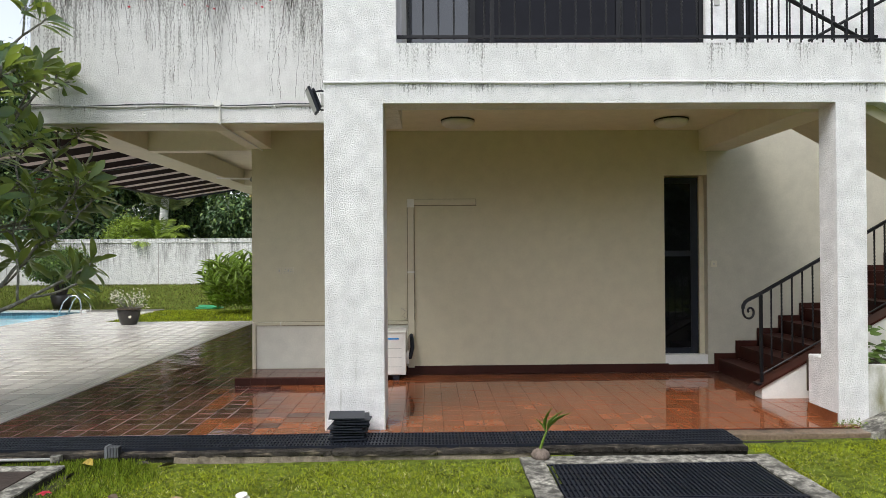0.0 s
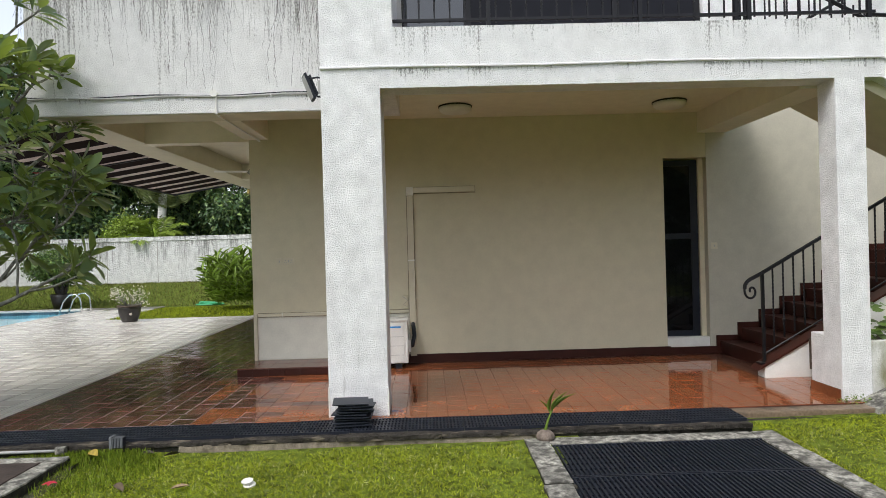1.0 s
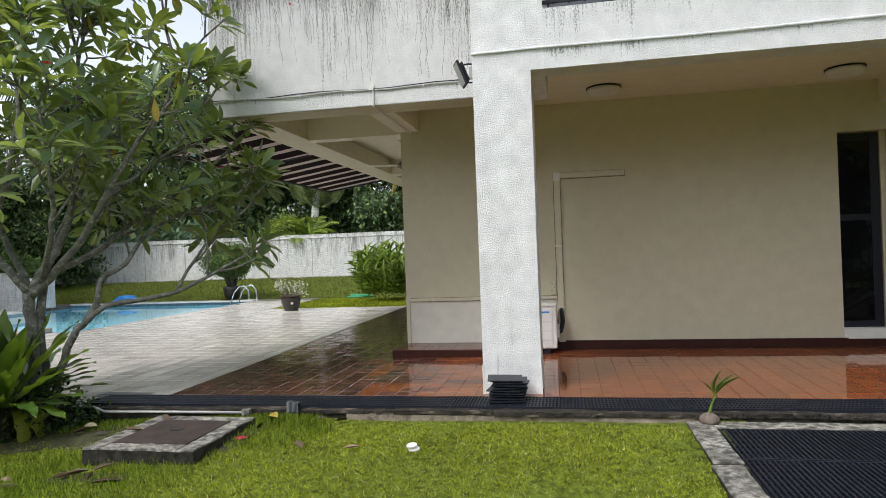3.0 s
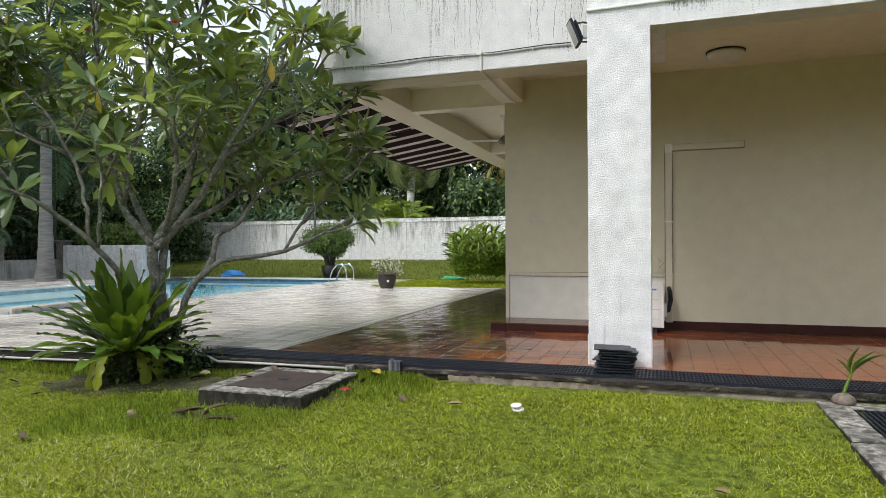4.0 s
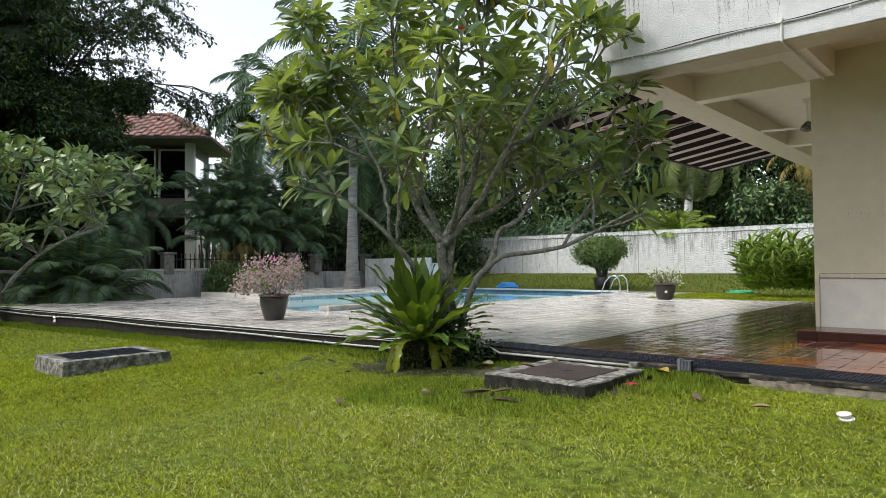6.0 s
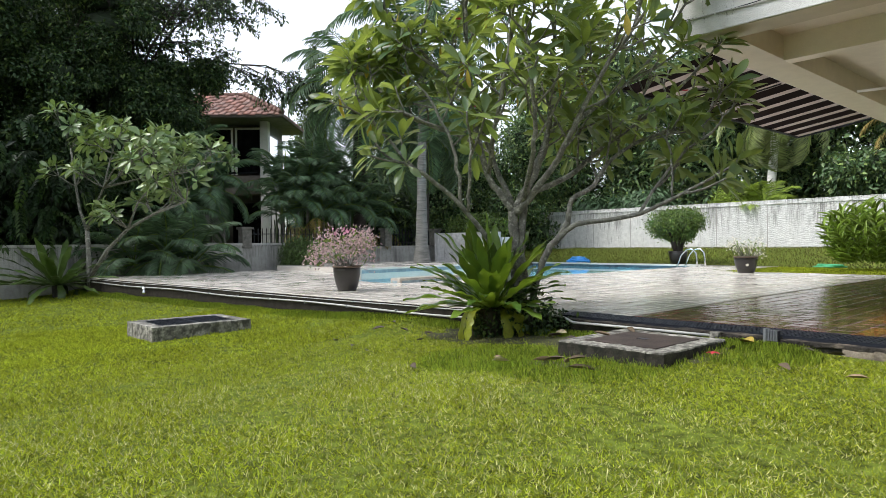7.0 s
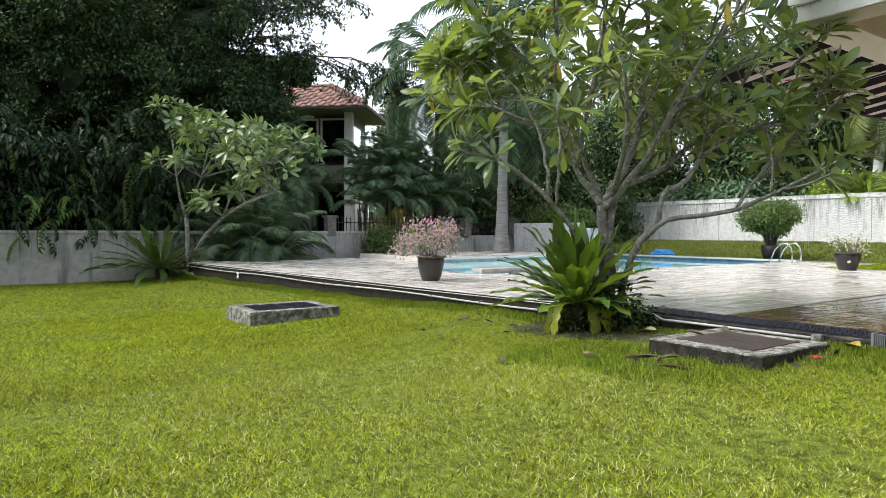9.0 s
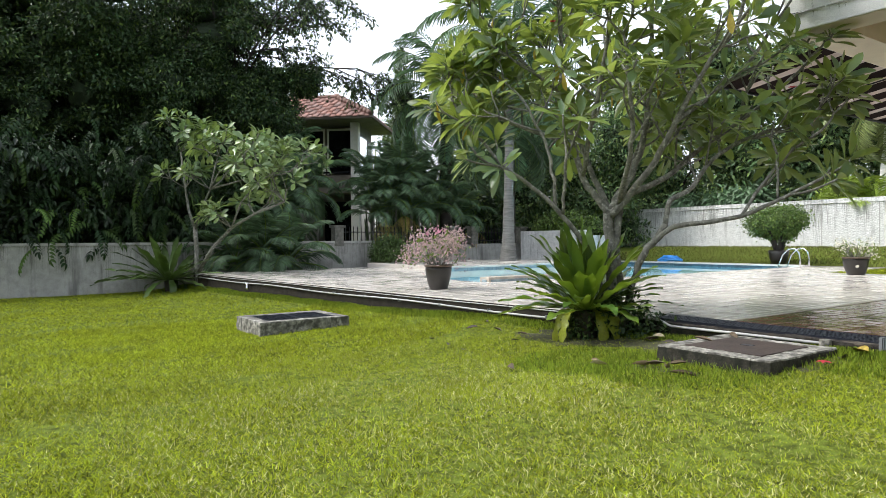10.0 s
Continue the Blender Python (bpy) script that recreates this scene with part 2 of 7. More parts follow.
GLASS_SKY = material("dark_glass_reflecting_the_sky", (0.02, 0.024, 0.034), 0.03, vary=0.05, spec=1.0)
GLASS_DULL = material("dull_dark_glass", (0.010, 0.010, 0.014), 0.08, vary=0.1, spec=0.14)
SAND = material("crumbled_mortar_and_sand", (0.23, 0.195, 0.15), 0.95, vary=0.3, scale=12, bump=0.9, bump_scale=50, stain=0.7, stain_scale=9, dark=(0.09, 0.07, 0.05))
LITTER_SOIL = material("soil_with_leaf_litter", (0.05, 0.052, 0.02), 0.95, vary=0.4, scale=14, bump=1.0, bump_scale=40, bump_dist=0.03, stain=0.8, stain_scale=12, dark=(0.12, 0.12, 0.04))
HUSK = material("brown_coconut_husk", (0.17, 0.135, 0.11), 0.9, vary=0.35, scale=25, stretch=(1, 1, 0.3), bump=0.7, bump_scale=60)
STEP_STONE = material("wet_stained_step_stone", (0.20, 0.145, 0.10), 0.4, vary=0.4, scale=5, bump=0.5, bump_scale=40, stain=0.9, stain_scale=5, dark=(0.035, 0.03, 0.025))
PLANTER_WALL = material("mossy_planter_wall", (0.6, 0.6, 0.57), 0.9, vary=0.1, bump=0.7, bump_scale=60, stain=1.0, stain_scale=5, stain_stretch=(1, 1, 0.35), dark=(0.17, 0.16, 0.06))
TRUNK_PALE = material("pale_palm_bark", (0.17, 0.168, 0.155), 0.9, vary=0.35, scale=8, stretch=(0.3, 0.3, 3), bump=0.5, bump_scale=20)


WATER = glass("pool_water", (0.93, 1.0, 1.0), 0.03)


# ---- helpers of this scene ----
def put(ob, mat, parent=None, label=""):
    if mat:
        ob.data.materials.append(mat)
    if parent:
        ob.parent = parent
    if label:
        ob["label"] = label
    return ob


def part(name, bm, mat, parent=None, label="", smooth=False):
    me = bpy.data.meshes.new(name)
    bm.normal_update()
    bm.to_mesh(me)
    bm.free()
    if smooth:
        me.polygons.foreach_set("use_smooth", [True] * len(me.polygons))
    return put(new(name, me), mat, parent, label)


def thing(name, at, label, category, group="", kind="", turn=0.0):
    ob = new(name)
    ob.empty_display_size = 0.1
    ob.matrix_basis = pose(*at, 0, 0, turn)
    return tagged(ob, label, category, group, kind)


def box(bm, a, b, bevel=0.0, m=None):
    """Adds a box between two corners, with slightly rounded edges."""
    made = bmesh.ops.create_cube(bm, size=1.0)["verts"]
    size, mid = [b[k] - a[k] for k in range(3)], [(a[k] + b[k]) / 2 for k in range(3)]
    for v in made:
        v.co = Vector([v.co[k] * size[k] + mid[k] for k in range(3)])
    if bevel:
        edges = list({e for v in made for e in v.link_edges})
        made = bmesh.ops.bevel(bm, geom=edges, offset=bevel, segments=2, affect="EDGES", profile=0.7)["verts"]
    if m is not None:
        bmesh.ops.transform(bm, matrix=m, verts=list({v for v in made}))
    return bm


def boxes(*rows, bevel=0.0):
    bm = bmesh.new()
    for a, b in rows:
        box(bm, a, b, bevel)
    return bm


def prism(points, z0, z1):
    """A flat polygon in plan, extruded from z0 up to z1."""
    bm = bmesh.new()
    low = [bm.verts.new((x, y, z0)) for x, y in points]
    top = [bm.verts.new((x, y, z1)) for x, y in points]
    bm.faces.new(low[::-1])
    bm.faces.new(top)
    for k in range(len(points)):
        j = (k + 1) % len(points)
        bm.faces.new((low[k], low[j], top[j], top[k]))
    bmesh.ops.recalc_face_normals(bm, faces=bm.faces)
    return bm


def side_prism(points, y0, y1):
    """A flat polygon in x and z, extruded along y."""
    bm = prism(points, y0, y1)
    for v in bm.verts:
        v.co = Vector((v.co.x, v.co.z, v.co.y))
    bmesh.ops.recalc_face_normals(bm, faces=bm.faces)
    return bm


def tube(bm, points, radii, sides=8, cap=True):
    """A round bar through points with a radius at each."""
    pts = [Vector(p) for p in points]
    if not hasattr(radii, "__len__"):
        radii = [radii] * len(pts)
    rings, ref = [], None
    for k, p in enumerate(pts):
        d = (pts[min(k + 1, len(pts) - 1)] - pts[max(k - 1, 0)]).normalized()
        if ref is None:
            ref = d.orthogonal().normalized()
        ref = (ref - d * ref.dot(d)).normalized()
        side = d.cross(ref)
        rings.append([bm.verts.new(p + radii[k] * (math.cos(a) * ref + math.sin(a) * side)) for a in [2 * math.pi * j / sides for j in range(sides)]])
    for a, b in zip(rings, rings[1:]):
        for j in range(sides):
            bm.faces.new((a[j], a[(j + 1) % sides], b[(j + 1) % sides], b[j]))
    if cap:
        bm.faces.new(rings[0][::-1])
        bm.faces.new(rings[-1])
    return bm


def lathe(bm, profile, sides=32, at=(0, 0, 0)):
    """A turned shape: rows of radius and height."""
    rings = []
    for r, z in profile:
        rings.append([bm.verts.new((at[0] + r * math.cos(2 * math.pi * j / sides), at[1] + r * math.sin(2 * math.pi * j / sides), at[2] + z)) for j in range(sides)])
    for a, b in zip(rings, rings[1:]):
        for j in range(sides):
            bm.faces.new((a[j], a[(j + 1) % sides], b[(j + 1) % sides], b[j]))
    bm.faces.new(rings[0][::-1])
    bm.faces.new(rings[-1])
    return bm


def leaf_shape(steps=4, fold=0.25, droop=0.25, widest=0.5, tip=0.05):
    """Points and faces of one leaf of length 1 along +x and width 1, folded at the midrib and drooping."""
    verts, faces = [], []
    for k in range(steps + 1):
        u = k / steps
        w = (math.sin(math.pi * min(1, u ** (0.5 / max(0.05, 1 - widest)) * 0.97 + 0.03)) ** 0.8) / 2 if 0 < k < steps else tip / 2
        z = -droop * u * u
        verts += [(u, -w, z + fold * w), (u, 0, z), (u, w, z + fold * w)]
        if k:
            a, b = 3 * (k - 1), 3 * k
            faces += [(a, b, b + 1, a + 1), (a + 1, b + 1, b + 2, a + 2)]
    return np.array(verts), faces


def leaf_mesh(name, shape, rows):
    """One mesh of many leaves. rows: array of base (3), direction (3), side tilt (3), length, width."""
    verts, faces = shape
    rows = np.asarray(rows, float)
    d = rows[:, 3:6] / np.linalg.norm(rows[:, 3:6], axis=1, keepdims=True)
    up = rows[:, 6:9]
    s = np.cross(up, d)
    s /= np.linalg.norm(s, axis=1, keepdims=True) + 1e-9
    n = np.cross(d, s)
    L, W = rows[:, 9], rows[:, 10]
    co = (rows[:, None, 0:3] + verts[None, :, 0:1] * (d * L[:, None])[:, None] + verts[None, :, 1:2] * (s * W[:, None])[:, None]
          + verts[None, :, 2:3] * (n * L[:, None])[:, None]).reshape(-1, 3)
    f = np.array(faces)
    allf = (f[None] + (np.arange(len(rows)) * len(verts))[:, None, None]).reshape(-1, f.shape[1])
    me = bpy.data.meshes.new(name)
    me.vertices.add(len(co))
    me.vertices.foreach_set("co", co.ravel())
    me.loops.add(allf.size)
    me.loops.foreach_set("vertex_index", allf.ravel())
    me.polygons.add(len(allf))
    me.polygons.foreach_set("loop_start", np.arange(0, allf.size, f.shape[1]))
    me.update(calc_edges=True)
    me.polygons.foreach_set("use_smooth", [True] * len(me.polygons))
    return me


rng = np.random.default_rng(7)


def unit(n):
    v = rng.normal(size=(n, 3))
    return v / np.linalg.norm(v, axis=1, keepdims=True)


def mass_leaves(blobs, per_m2, length, width, shell=0.35, down=0.3):
    """Leaf rows over a set of rounded clumps (centre, radii): leaves near the surface that point outwards and hang."""
    out = []
    for c, r in blobs:
        area = 4 * math.pi * ((r[0] * r[1]) ** 1.6 / 3 + (r[0] * r[2]) ** 1.6 / 3 + (r[1] * r[2]) ** 1.6 / 3) ** (1 / 1.6)
        k = max(12, int(area * per_m2))
        u = unit(k)
        depth = 1 - shell * rng.random(k) ** 1.5 + 0.19 * rng.normal(size=k)
        base = np.array(c) + u * np.array(r) * depth[:, None]
        d = u * 0.7 + unit(k) * 0.8
        d[:, 2] -= down
        up = unit(k) * 0.6 + u * 0.5 + np.array([0, 0, 0.7])
        size = 0.7 + 0.6 * rng.random(k)
        out.append(np.c_[base, d, up, length * size, width * size])
    return np.concatenate(out)

def stamp_mesh(name, verts, faces, mats):
    """One mesh of many copies of a small piece."""
    v = np.c_[np.asarray(verts, float), np.ones(len(verts))]
    m = np.array([[list(r) for r in x] for x in mats])
    co = np.einsum("kij,nj->kni", m, v)[:, :, :3].reshape(-1, 3)
    f = np.array(faces)
    allf = (f[None] + (np.arange(len(m)) * len(v))[:, None, None]).reshape(-1, f.shape[1])
    me = bpy.data.meshes.new(name)
    me.from_pydata(co.tolist(), [], allf.tolist())
    return me


def slab_shape(w, d, h, c):
    """A flat tile with chamfered top edges, its top at 0: points and faces."""
    a, b = w / 2, d / 2
    v = [(-a, -b, -h), (a, -b, -h), (a, b, -h), (-a, b, -h), (-a, -b, -c), (a, -b, -c), (a, b, -c), (-a, b, -c),
         (-a + c, -b + c, 0), (a - c, -b + c, 0), (a - c, b - c, 0), (-a + c, b - c, 0)]
    f = [(8, 9, 10, 11)] + [(k, (k + 1) % 4, 4 + (k + 1) % 4, 4 + k) for k in range(4)] + [(4 + k, 4 + (k + 1) % 4, 8 + (k + 1) % 4, 8 + k) for k in range(4)]
    return v, f


def shared(name, verts, faces, mat):
    me = bpy.data.meshes.new(name)
    me.from_pydata([tuple(v) for v in verts], [], [tuple(f) for f in faces])
    me.materials.append(mat)
    return me


def inside(x, y, poly):
    hit = False
    for (x0, y0), (x1, y1) in zip(poly, poly[1:] + poly[:1]):
        if (y0 > y) != (y1 > y) and x < (x1 - x0) * (y - y0) / (y1 - y0) + x0:
            hit = not hit
    return hit


# ---- ground ----
def lawn_z(x, y):
    z = float(np.interp(x, [-20, -14, -8.5, -4.7, -2.5, 0.0, 6.0], [-0.44, -0.42, -0.37, -0.22, -0.09, -0.075, -0.06]))
    z -= 0.045 * max(0.0, min(2.4, -0.6 - y))
    z -= 0.035 * min(1.0, max(0.0, (x + 1.5) * 2)) * min(1.0, max(0.0, (2.0 - x) * 4)) * math.exp(-max(0.0, -0.62 - y) / 0.25)
    off = -0.55 + (x + 4.0) * 0.0794 - y
    z += 0.12 * min(1.0, max(0.0, -5.0 - x)) * math.exp(-max(0.0, off) / 0.6)
    z += 0.045 * math.exp(-((x + 8.6) ** 2 + (y + 2.9) ** 2) / 1.4)
    return z + 0.012 * noise.noise((x * 0.7, y * 0.7, 0))


def ground_z(x, y):
    """Lawn, the grass patch beyond the deck and the bank up to the rear wall."""
    if y > 13.6:
        return -0.03 + 0.5 * min(1.0, max(0.0, (y - 14.6) / 4.5))
    if y > 0:
        return -0.03 if x > -7.4 and y > 9.5 else -1.7
    if 2.0 < x < 3.65 and -2.35 < y < -0.75:
        return -0.4
    return lawn_z(x, y)


bm = bmesh.new()
xs = [-400, -120, -50, -30, -24] + [-20 + 0.4 * k for k in range(80)] + [15, 20, 30, 60, 150, 400]
ys = [-400, -120, -40, -25] + [-16 + 0.4 * k for k in range(40)] + [-0.1, 0.01, 9.5, 9.8, 10.5, 12, 13.5, 13.65] + [14 + 0.5 * k for k in range(15)] + [30, 60, 150, 400]
grid = [[bm.verts.new((x, y, ground_z(x, y))) for x in xs] for y in ys]
for j in range(len(ys) - 1):
    for i in range(len(xs) - 1):
        bm.faces.new((grid[j][i], grid[j][i + 1], grid[j + 1][i + 1], grid[j + 1][i]))
ground = tagged(part("ground", bm, GRASS, smooth=True), "mown green lawn with worn patches", "lawn", kind="structure")

# bed under the red tiles and under the pale pool deck
TERRACE = [(-3.3, -0.1), (9.5, -0.1), (9.5, 2.8), (-1.2, 2.8), (-1.2, 10.2), (-3.3, 10.2)]
terrace = tagged(part("floor_terrace", prism(TERRACE, -0.4, -0.003), GROUT), "terracotta tiled porch floor, wet from rain", "floor", kind="structure")
part("bed_by_deck", prism([(-3.3, -0.1), (-0.7, -0.1), (-1.5, 2.8), (-1.5, 10.2), (-3.3, 10.2)], -0.4, -0.0018), GROUT_PALE, terrace)
deck = tagged(part("pavement_deck", prism([(-3.3, -0.1), (-3.3, 10.2), (-7.2, 10.2), (-7.2, 14.0), (-9.24, 14.0), (-9.24, 5.5), (-9.24, 0.0), (-9.24, -0.97), (-4.0, -0.55), (-4.0, -0.1)], -0.8, -0.004), GROUT_DECK),
              "pale wet pool deck of square tiles", "deck", kind="structure")
part("front_run", prism([(-9.24, -0.97), (-9.24, 1.8), (-18.6, 1.8), (-18.6, -1.71)], -0.8, -0.004), GROUT_DECK, deck)
part("left_run", boxes(((-18.6, 1.8, -0.8), (-16.0, 13.3, -0.004))), GROUT_DECK, deck)
part("spa_corner", prism([(-16.0, 1.8), (-12.1, 1.8), (-14.2, 3.6), (-15.2, 4.4), (-16.0, 4.4)], -1.5, -0.004), GROUT_DECK, deck)
part("far_run", boxes(((-19.5, 13.3, -1.6), (-9.24, 14.0, -0.004))), GROUT_DECK, deck)
part("spa_side", boxes(((-9.95, 1.8, -1.6), (-9.24, 5.5, -0.004))), GROUT_DECK, deck)
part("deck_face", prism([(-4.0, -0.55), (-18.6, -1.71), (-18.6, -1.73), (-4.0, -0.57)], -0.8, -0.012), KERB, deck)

# pool: basin, coping, tile bands, water
pool = tagged(part("pool_basin", boxes(((-16.2, 1.7, -1.6), (-9.2, 13.4, -1.45))), POOL_TILE), "pale blue tiled swimming pool", "pool", kind="structure")
part("basin_side", boxes(((-9.25, 5.5, -1.45), (-9.225, 13.3, -0.115))), POOL_TILE, pool)
part("basin_side", boxes(((-16.0, 13.285, -1.45), (-9.25, 13.31, -0.115))), POOL_TILE, pool)
part("basin_side", boxes(((-16.01, 1.8, -1.45), (-15.985, 13.28, -0.115))), POOL_TILE, pool)
part("basin_side", boxes(((-12.0, 1.79, -1.45), (-9.97, 1.815, -0.115))), POOL_TILE, pool)
part("basin_side", boxes(((-9.965, 1.82, -1.45), (-9.94, 5.5, -0.115))), POOL_TILE, pool)
bm = bmesh.new()
wx, wy = [-15.98 + 0.28 * k for k in range(24)] + [-9.26], [1.82 + 0.28 * k for k in range(41)] + [13.28]
sheet = [[bm.verts.new((x, y, -0.10 + 0.004 * noise.noise((x * 2.2, y * 2.2, 5)))) for x in wx] for y in wy]
for j in range(len(wy) - 1):
    for i in range(len(wx) - 1):
        if not (wx[i + 1] > -9.96 and wy[j] < 5.4):
            bm.faces.new((sheet[j][i], sheet[j][i + 1], sheet[j + 1][i + 1], sheet[j + 1][i]))
water = tagged(part("water", bm, WATER, smooth=True), "clear blue pool water", "water", kind="structure")
water.visible_shadow = False
v, f = slab_shape(0.145, 0.012, 0.09, 0.002)
BAND, PALE_BAND = shared("band_tile", v, f, POOL_BAND), shared("band_tile", v, f, BAND_PALE)


def band_tiles(parent, a, b, z, me):
    n = int((Vector(b) - Vector(a)).length / 0.15)
    turn = math.degrees(math.atan2(b[1] - a[1], b[0] - a[0]))
    for k in range(n):
        o = put(new("band_tile", me), None, parent)
        u = (k + 0.5) / n
        o.matrix_basis = pose(a[0] + u * (b[0] - a[0]), a[1] + u * (b[1] - a[1]), z, 0, 0, turn)


band_tiles(pool, (-16, 13.28), (-9.26, 13.28), -0.02, BAND)
coping = tagged(part("trim_pool_coping", boxes(((-16.0, 13.24, -0.02), (-9.2, 13.6, 0.035)), bevel=0.012), DECK_TILE), "pale tiled pool edge", "pool edge", kind="structure")
part("spa_edge", boxes(((-10.05, 1.85, -0.02), (-9.75, 5.5, 0.1)), bevel=0.015), WORN_COPING, coping)
platform = tagged(part("trim_pool_platform", boxes(((-19.0, 4.0, -1.4), (-14.2, 9.6, 0.13)), bevel=0.015), DECK_TILE), "raised pale tiled platform beside the pool", "platform", kind="structure")
band_tiles(platform, (-15.0, 3.992), (-14.22, 3.992), 0.08, PALE_BAND)
band_tiles(platform, (-14.192, 4.02), (-14.192, 9.58), 0.08, PALE_BAND)
band_tiles(pool, (-12.0, 1.83), (-10.07, 1.83), -0.02, PALE_BAND)
band_tiles(coping, (-9.743, 1.9), (-9.743, 5.4), 0.05, PALE_BAND)
band_tiles(coping, (-10.03, 1.843), (-9.76, 1.843), 0.05, PALE_BAND)

# pale edging between red floor and deck
edging = tagged(part("trim_edging", boxes(((-3.52, -0.1, -0.1), (-3.42, 10.2, 0.004)), ((-3.4, -0.1, -0.1), (-3.31, 10.2, 0.006)), bevel=0.003), DECK_TILE_J), "pale tiled strip between porch and deck", "edging", kind="structure")

# drain along the porch with a kerb on its lawn side
drain = thing("drain_channel", (0, 0, 0), "rain drain with black plastic slotted gratings along the porch", "drain", kind="structure")
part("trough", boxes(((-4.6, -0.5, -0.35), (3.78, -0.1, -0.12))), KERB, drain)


def grating_shape():
    bm = bmesh.new()
    box(bm, (-0.248, 0.0, -0.03), (0.248, 0.012, 0.0))
    box(bm, (-0.248, 0.373, -0.03), (0.248, 0.385, 0.0))
    for k in range(1, 5):
        box(bm, (-0.248, 0.385 * k / 5 - 0.01, -0.025), (0.248, 0.385 * k / 5 + 0.01, -0.001))
    for k in range(17):
        x = -0.248 + 0.496 * k / 16
        box(bm, (max(-0.248, x - 0.007), 0.012, -0.025), (min(0.248, x + 0.007), 0.373, -0.003))
    me = bpy.data.meshes.new("grating")
    bm.to_mesh(me)
    bm.free()
    me.materials.append(BLACK)
    return me


GRATING = grating_shape()
for k in range(17):
    o = put(new("grating", GRATING), None, drain)
    o.matrix_basis = pose(3.5 - 0.5 * k, -0.492, -0.002 + random.uniform(-0.003, 0.003), random.uniform(-0.5, 0.5), 0, random.uniform(-0.2, 0.2))
def worn(bm, depth=0.009, cuts=14):
    """Chips and wears the edges of a block."""
    long_edges = [e for e in bm.edges if e.calc_length() > 0.2]
    bmesh.ops.subdivide_edges(bm, edges=long_edges, cuts=cuts, use_grid_fill=True)
    for v in bm.verts:
        q = v.co * 11
        v.co += Vector((noise.noise(q), noise.noise(q + Vector((7, 0, 0))), 0.7 * noise.noise(q + Vector((0, 9, 0))))) * depth
    return bm


kerb = tagged(part("kerb", worn(boxes(*[((3.75 - 0.9 * (k + 1), -0.6 + 0.012 * math.sin(k * 1.7), -0.06), (3.75 - 0.9 * k - 0.003, -0.5, -0.02 + 0.006 * math.sin(k * 2.3))) for k in range(9)], bevel=0.008), 0.011), KERB_TOP),
              "dark weathered concrete kerb along the drain", "kerb", kind="structure")
part("footing", boxes(((-4.35, -0.575, -0.4), (-1.2, -0.5, -0.055)), ((1.95, -0.575, -0.4), (3.75, -0.5, -0.055))), CONCRETE_DARK, kerb)
part("mortar", worn(boxes(((-1.2, -0.59, -0.3), (1.95, -0.5, -0.05))), 0.014, 40), SAND, kerb, "crumbling beige mortar under the kerb")
part("step_slab", boxes(((3.77, -0.27, -0.4), (5.4, -0.1, -0.012)), bevel=0.015), STEP_STONE, kerb)
part("lawn_kerb", boxes(((3.76, -0.36, -0.4), (6.5, -0.30, -0.06)), bevel=0.012), CONCRETE_DARK, kerb)

# ---- house ----
wall_back = tagged(part("wall_back", boxes(((-1.45, 2.8, -0.1), (4.26, 3.0, 3.6)), ((4.26, 2.8, 2.73), (4.86, 3.0, 3.6)), ((4.26, 2.8, -0.1), (4.86, 3.0, 0.1))), CREAM), "cream painted porch wall", "wall", kind="structure")
wall_stair = tagged(part("wall_stair", boxes(((4.862, 2.8, -0.1), (13, 3.0, 3.6))), CREAM_SHADED), "cream stair wall beside the porch, colour darkened for shade", "wall", kind="structure")
part("upper_part", boxes(((4.862, 2.8, 3.6), (13, 3.0, 7.5))), STUCCO, wall_stair)
wall_west = tagged(part("wall_west", boxes(((-1.45, 3.0, -0.1), (-1.25, 11.5, 3.4))), CREAM), "cream painted side wall", "wall", kind="structure")
wall_room = tagged(part("wall_room", boxes(((-1.2, 5.0, -0.1), (9, 5.1, 3.4)), ((9, 3.0, -0.1), (9.1, 5.1, 3.4)), ((-1.2, 3.0, 3.3), (9, 5.1, 3.4))), CREAM), "plain inner wall of a dark room", "wall", kind="structure")

column = thing("corner_column", (0, 0, 0), "white stucco corner column with rain stains", "column", kind="structure")
part("shaft", boxes(((0, 0, -0.05), (0.56, 0.5, 3.1))), STUCCO, column)
part("upper_pier", boxes(((0, 0, 3.1), (0.69, 1.3, 6.5))), STUCCO, column)
part("corner_bead", boxes(((-0.006, -0.006, 0.0), (0.012, 0.02, 0.28))), WHITE, column)
part("corner_bead", boxes(((0.553, -0.006, 0.0), (0.566, 0.02, 0.26))), WHITE, column)
stair_column = thing("stair_column", (0, 0, 0), "white stucco column beside the stair, mossy at its foot", "column", kind="structure")
part("shaft", boxes(((4.92, 0, -0.05), (5.21, 0.28, 3.1))), STUCCO, stair_column)
part("low_wall", boxes(((4.92, 0.282, -0.05), (5.18, 0.5, 0.6)), bevel=0.01), STUCCO, stair_column)
part("skirting", boxes(((4.908, 0.02, 0.0), (4.919, 0.5, 0.1))), RED_TILE, stair_column)
beam = tagged(part("beam_front", boxes(((0.69, 0.0, 3.1), (5.38, 0.3, 3.675))), BEAM_STUCCO), "white stucco beam with dark rain stains", "beam", kind="structure")
part("stair_parapet", side_prism([(5.38, 3.1), (5.38, 3.675), (9.6, 1.4), (9.6, 0.82)], 0.0, 0.14), STUCCO, beam)
part("stair_soffit", side_prism([(5.2, 3.085), (5.2, 3.2), (9.6, 0.95), (9.6, 0.7)], 0.142, 1.28), CREAM, beam)
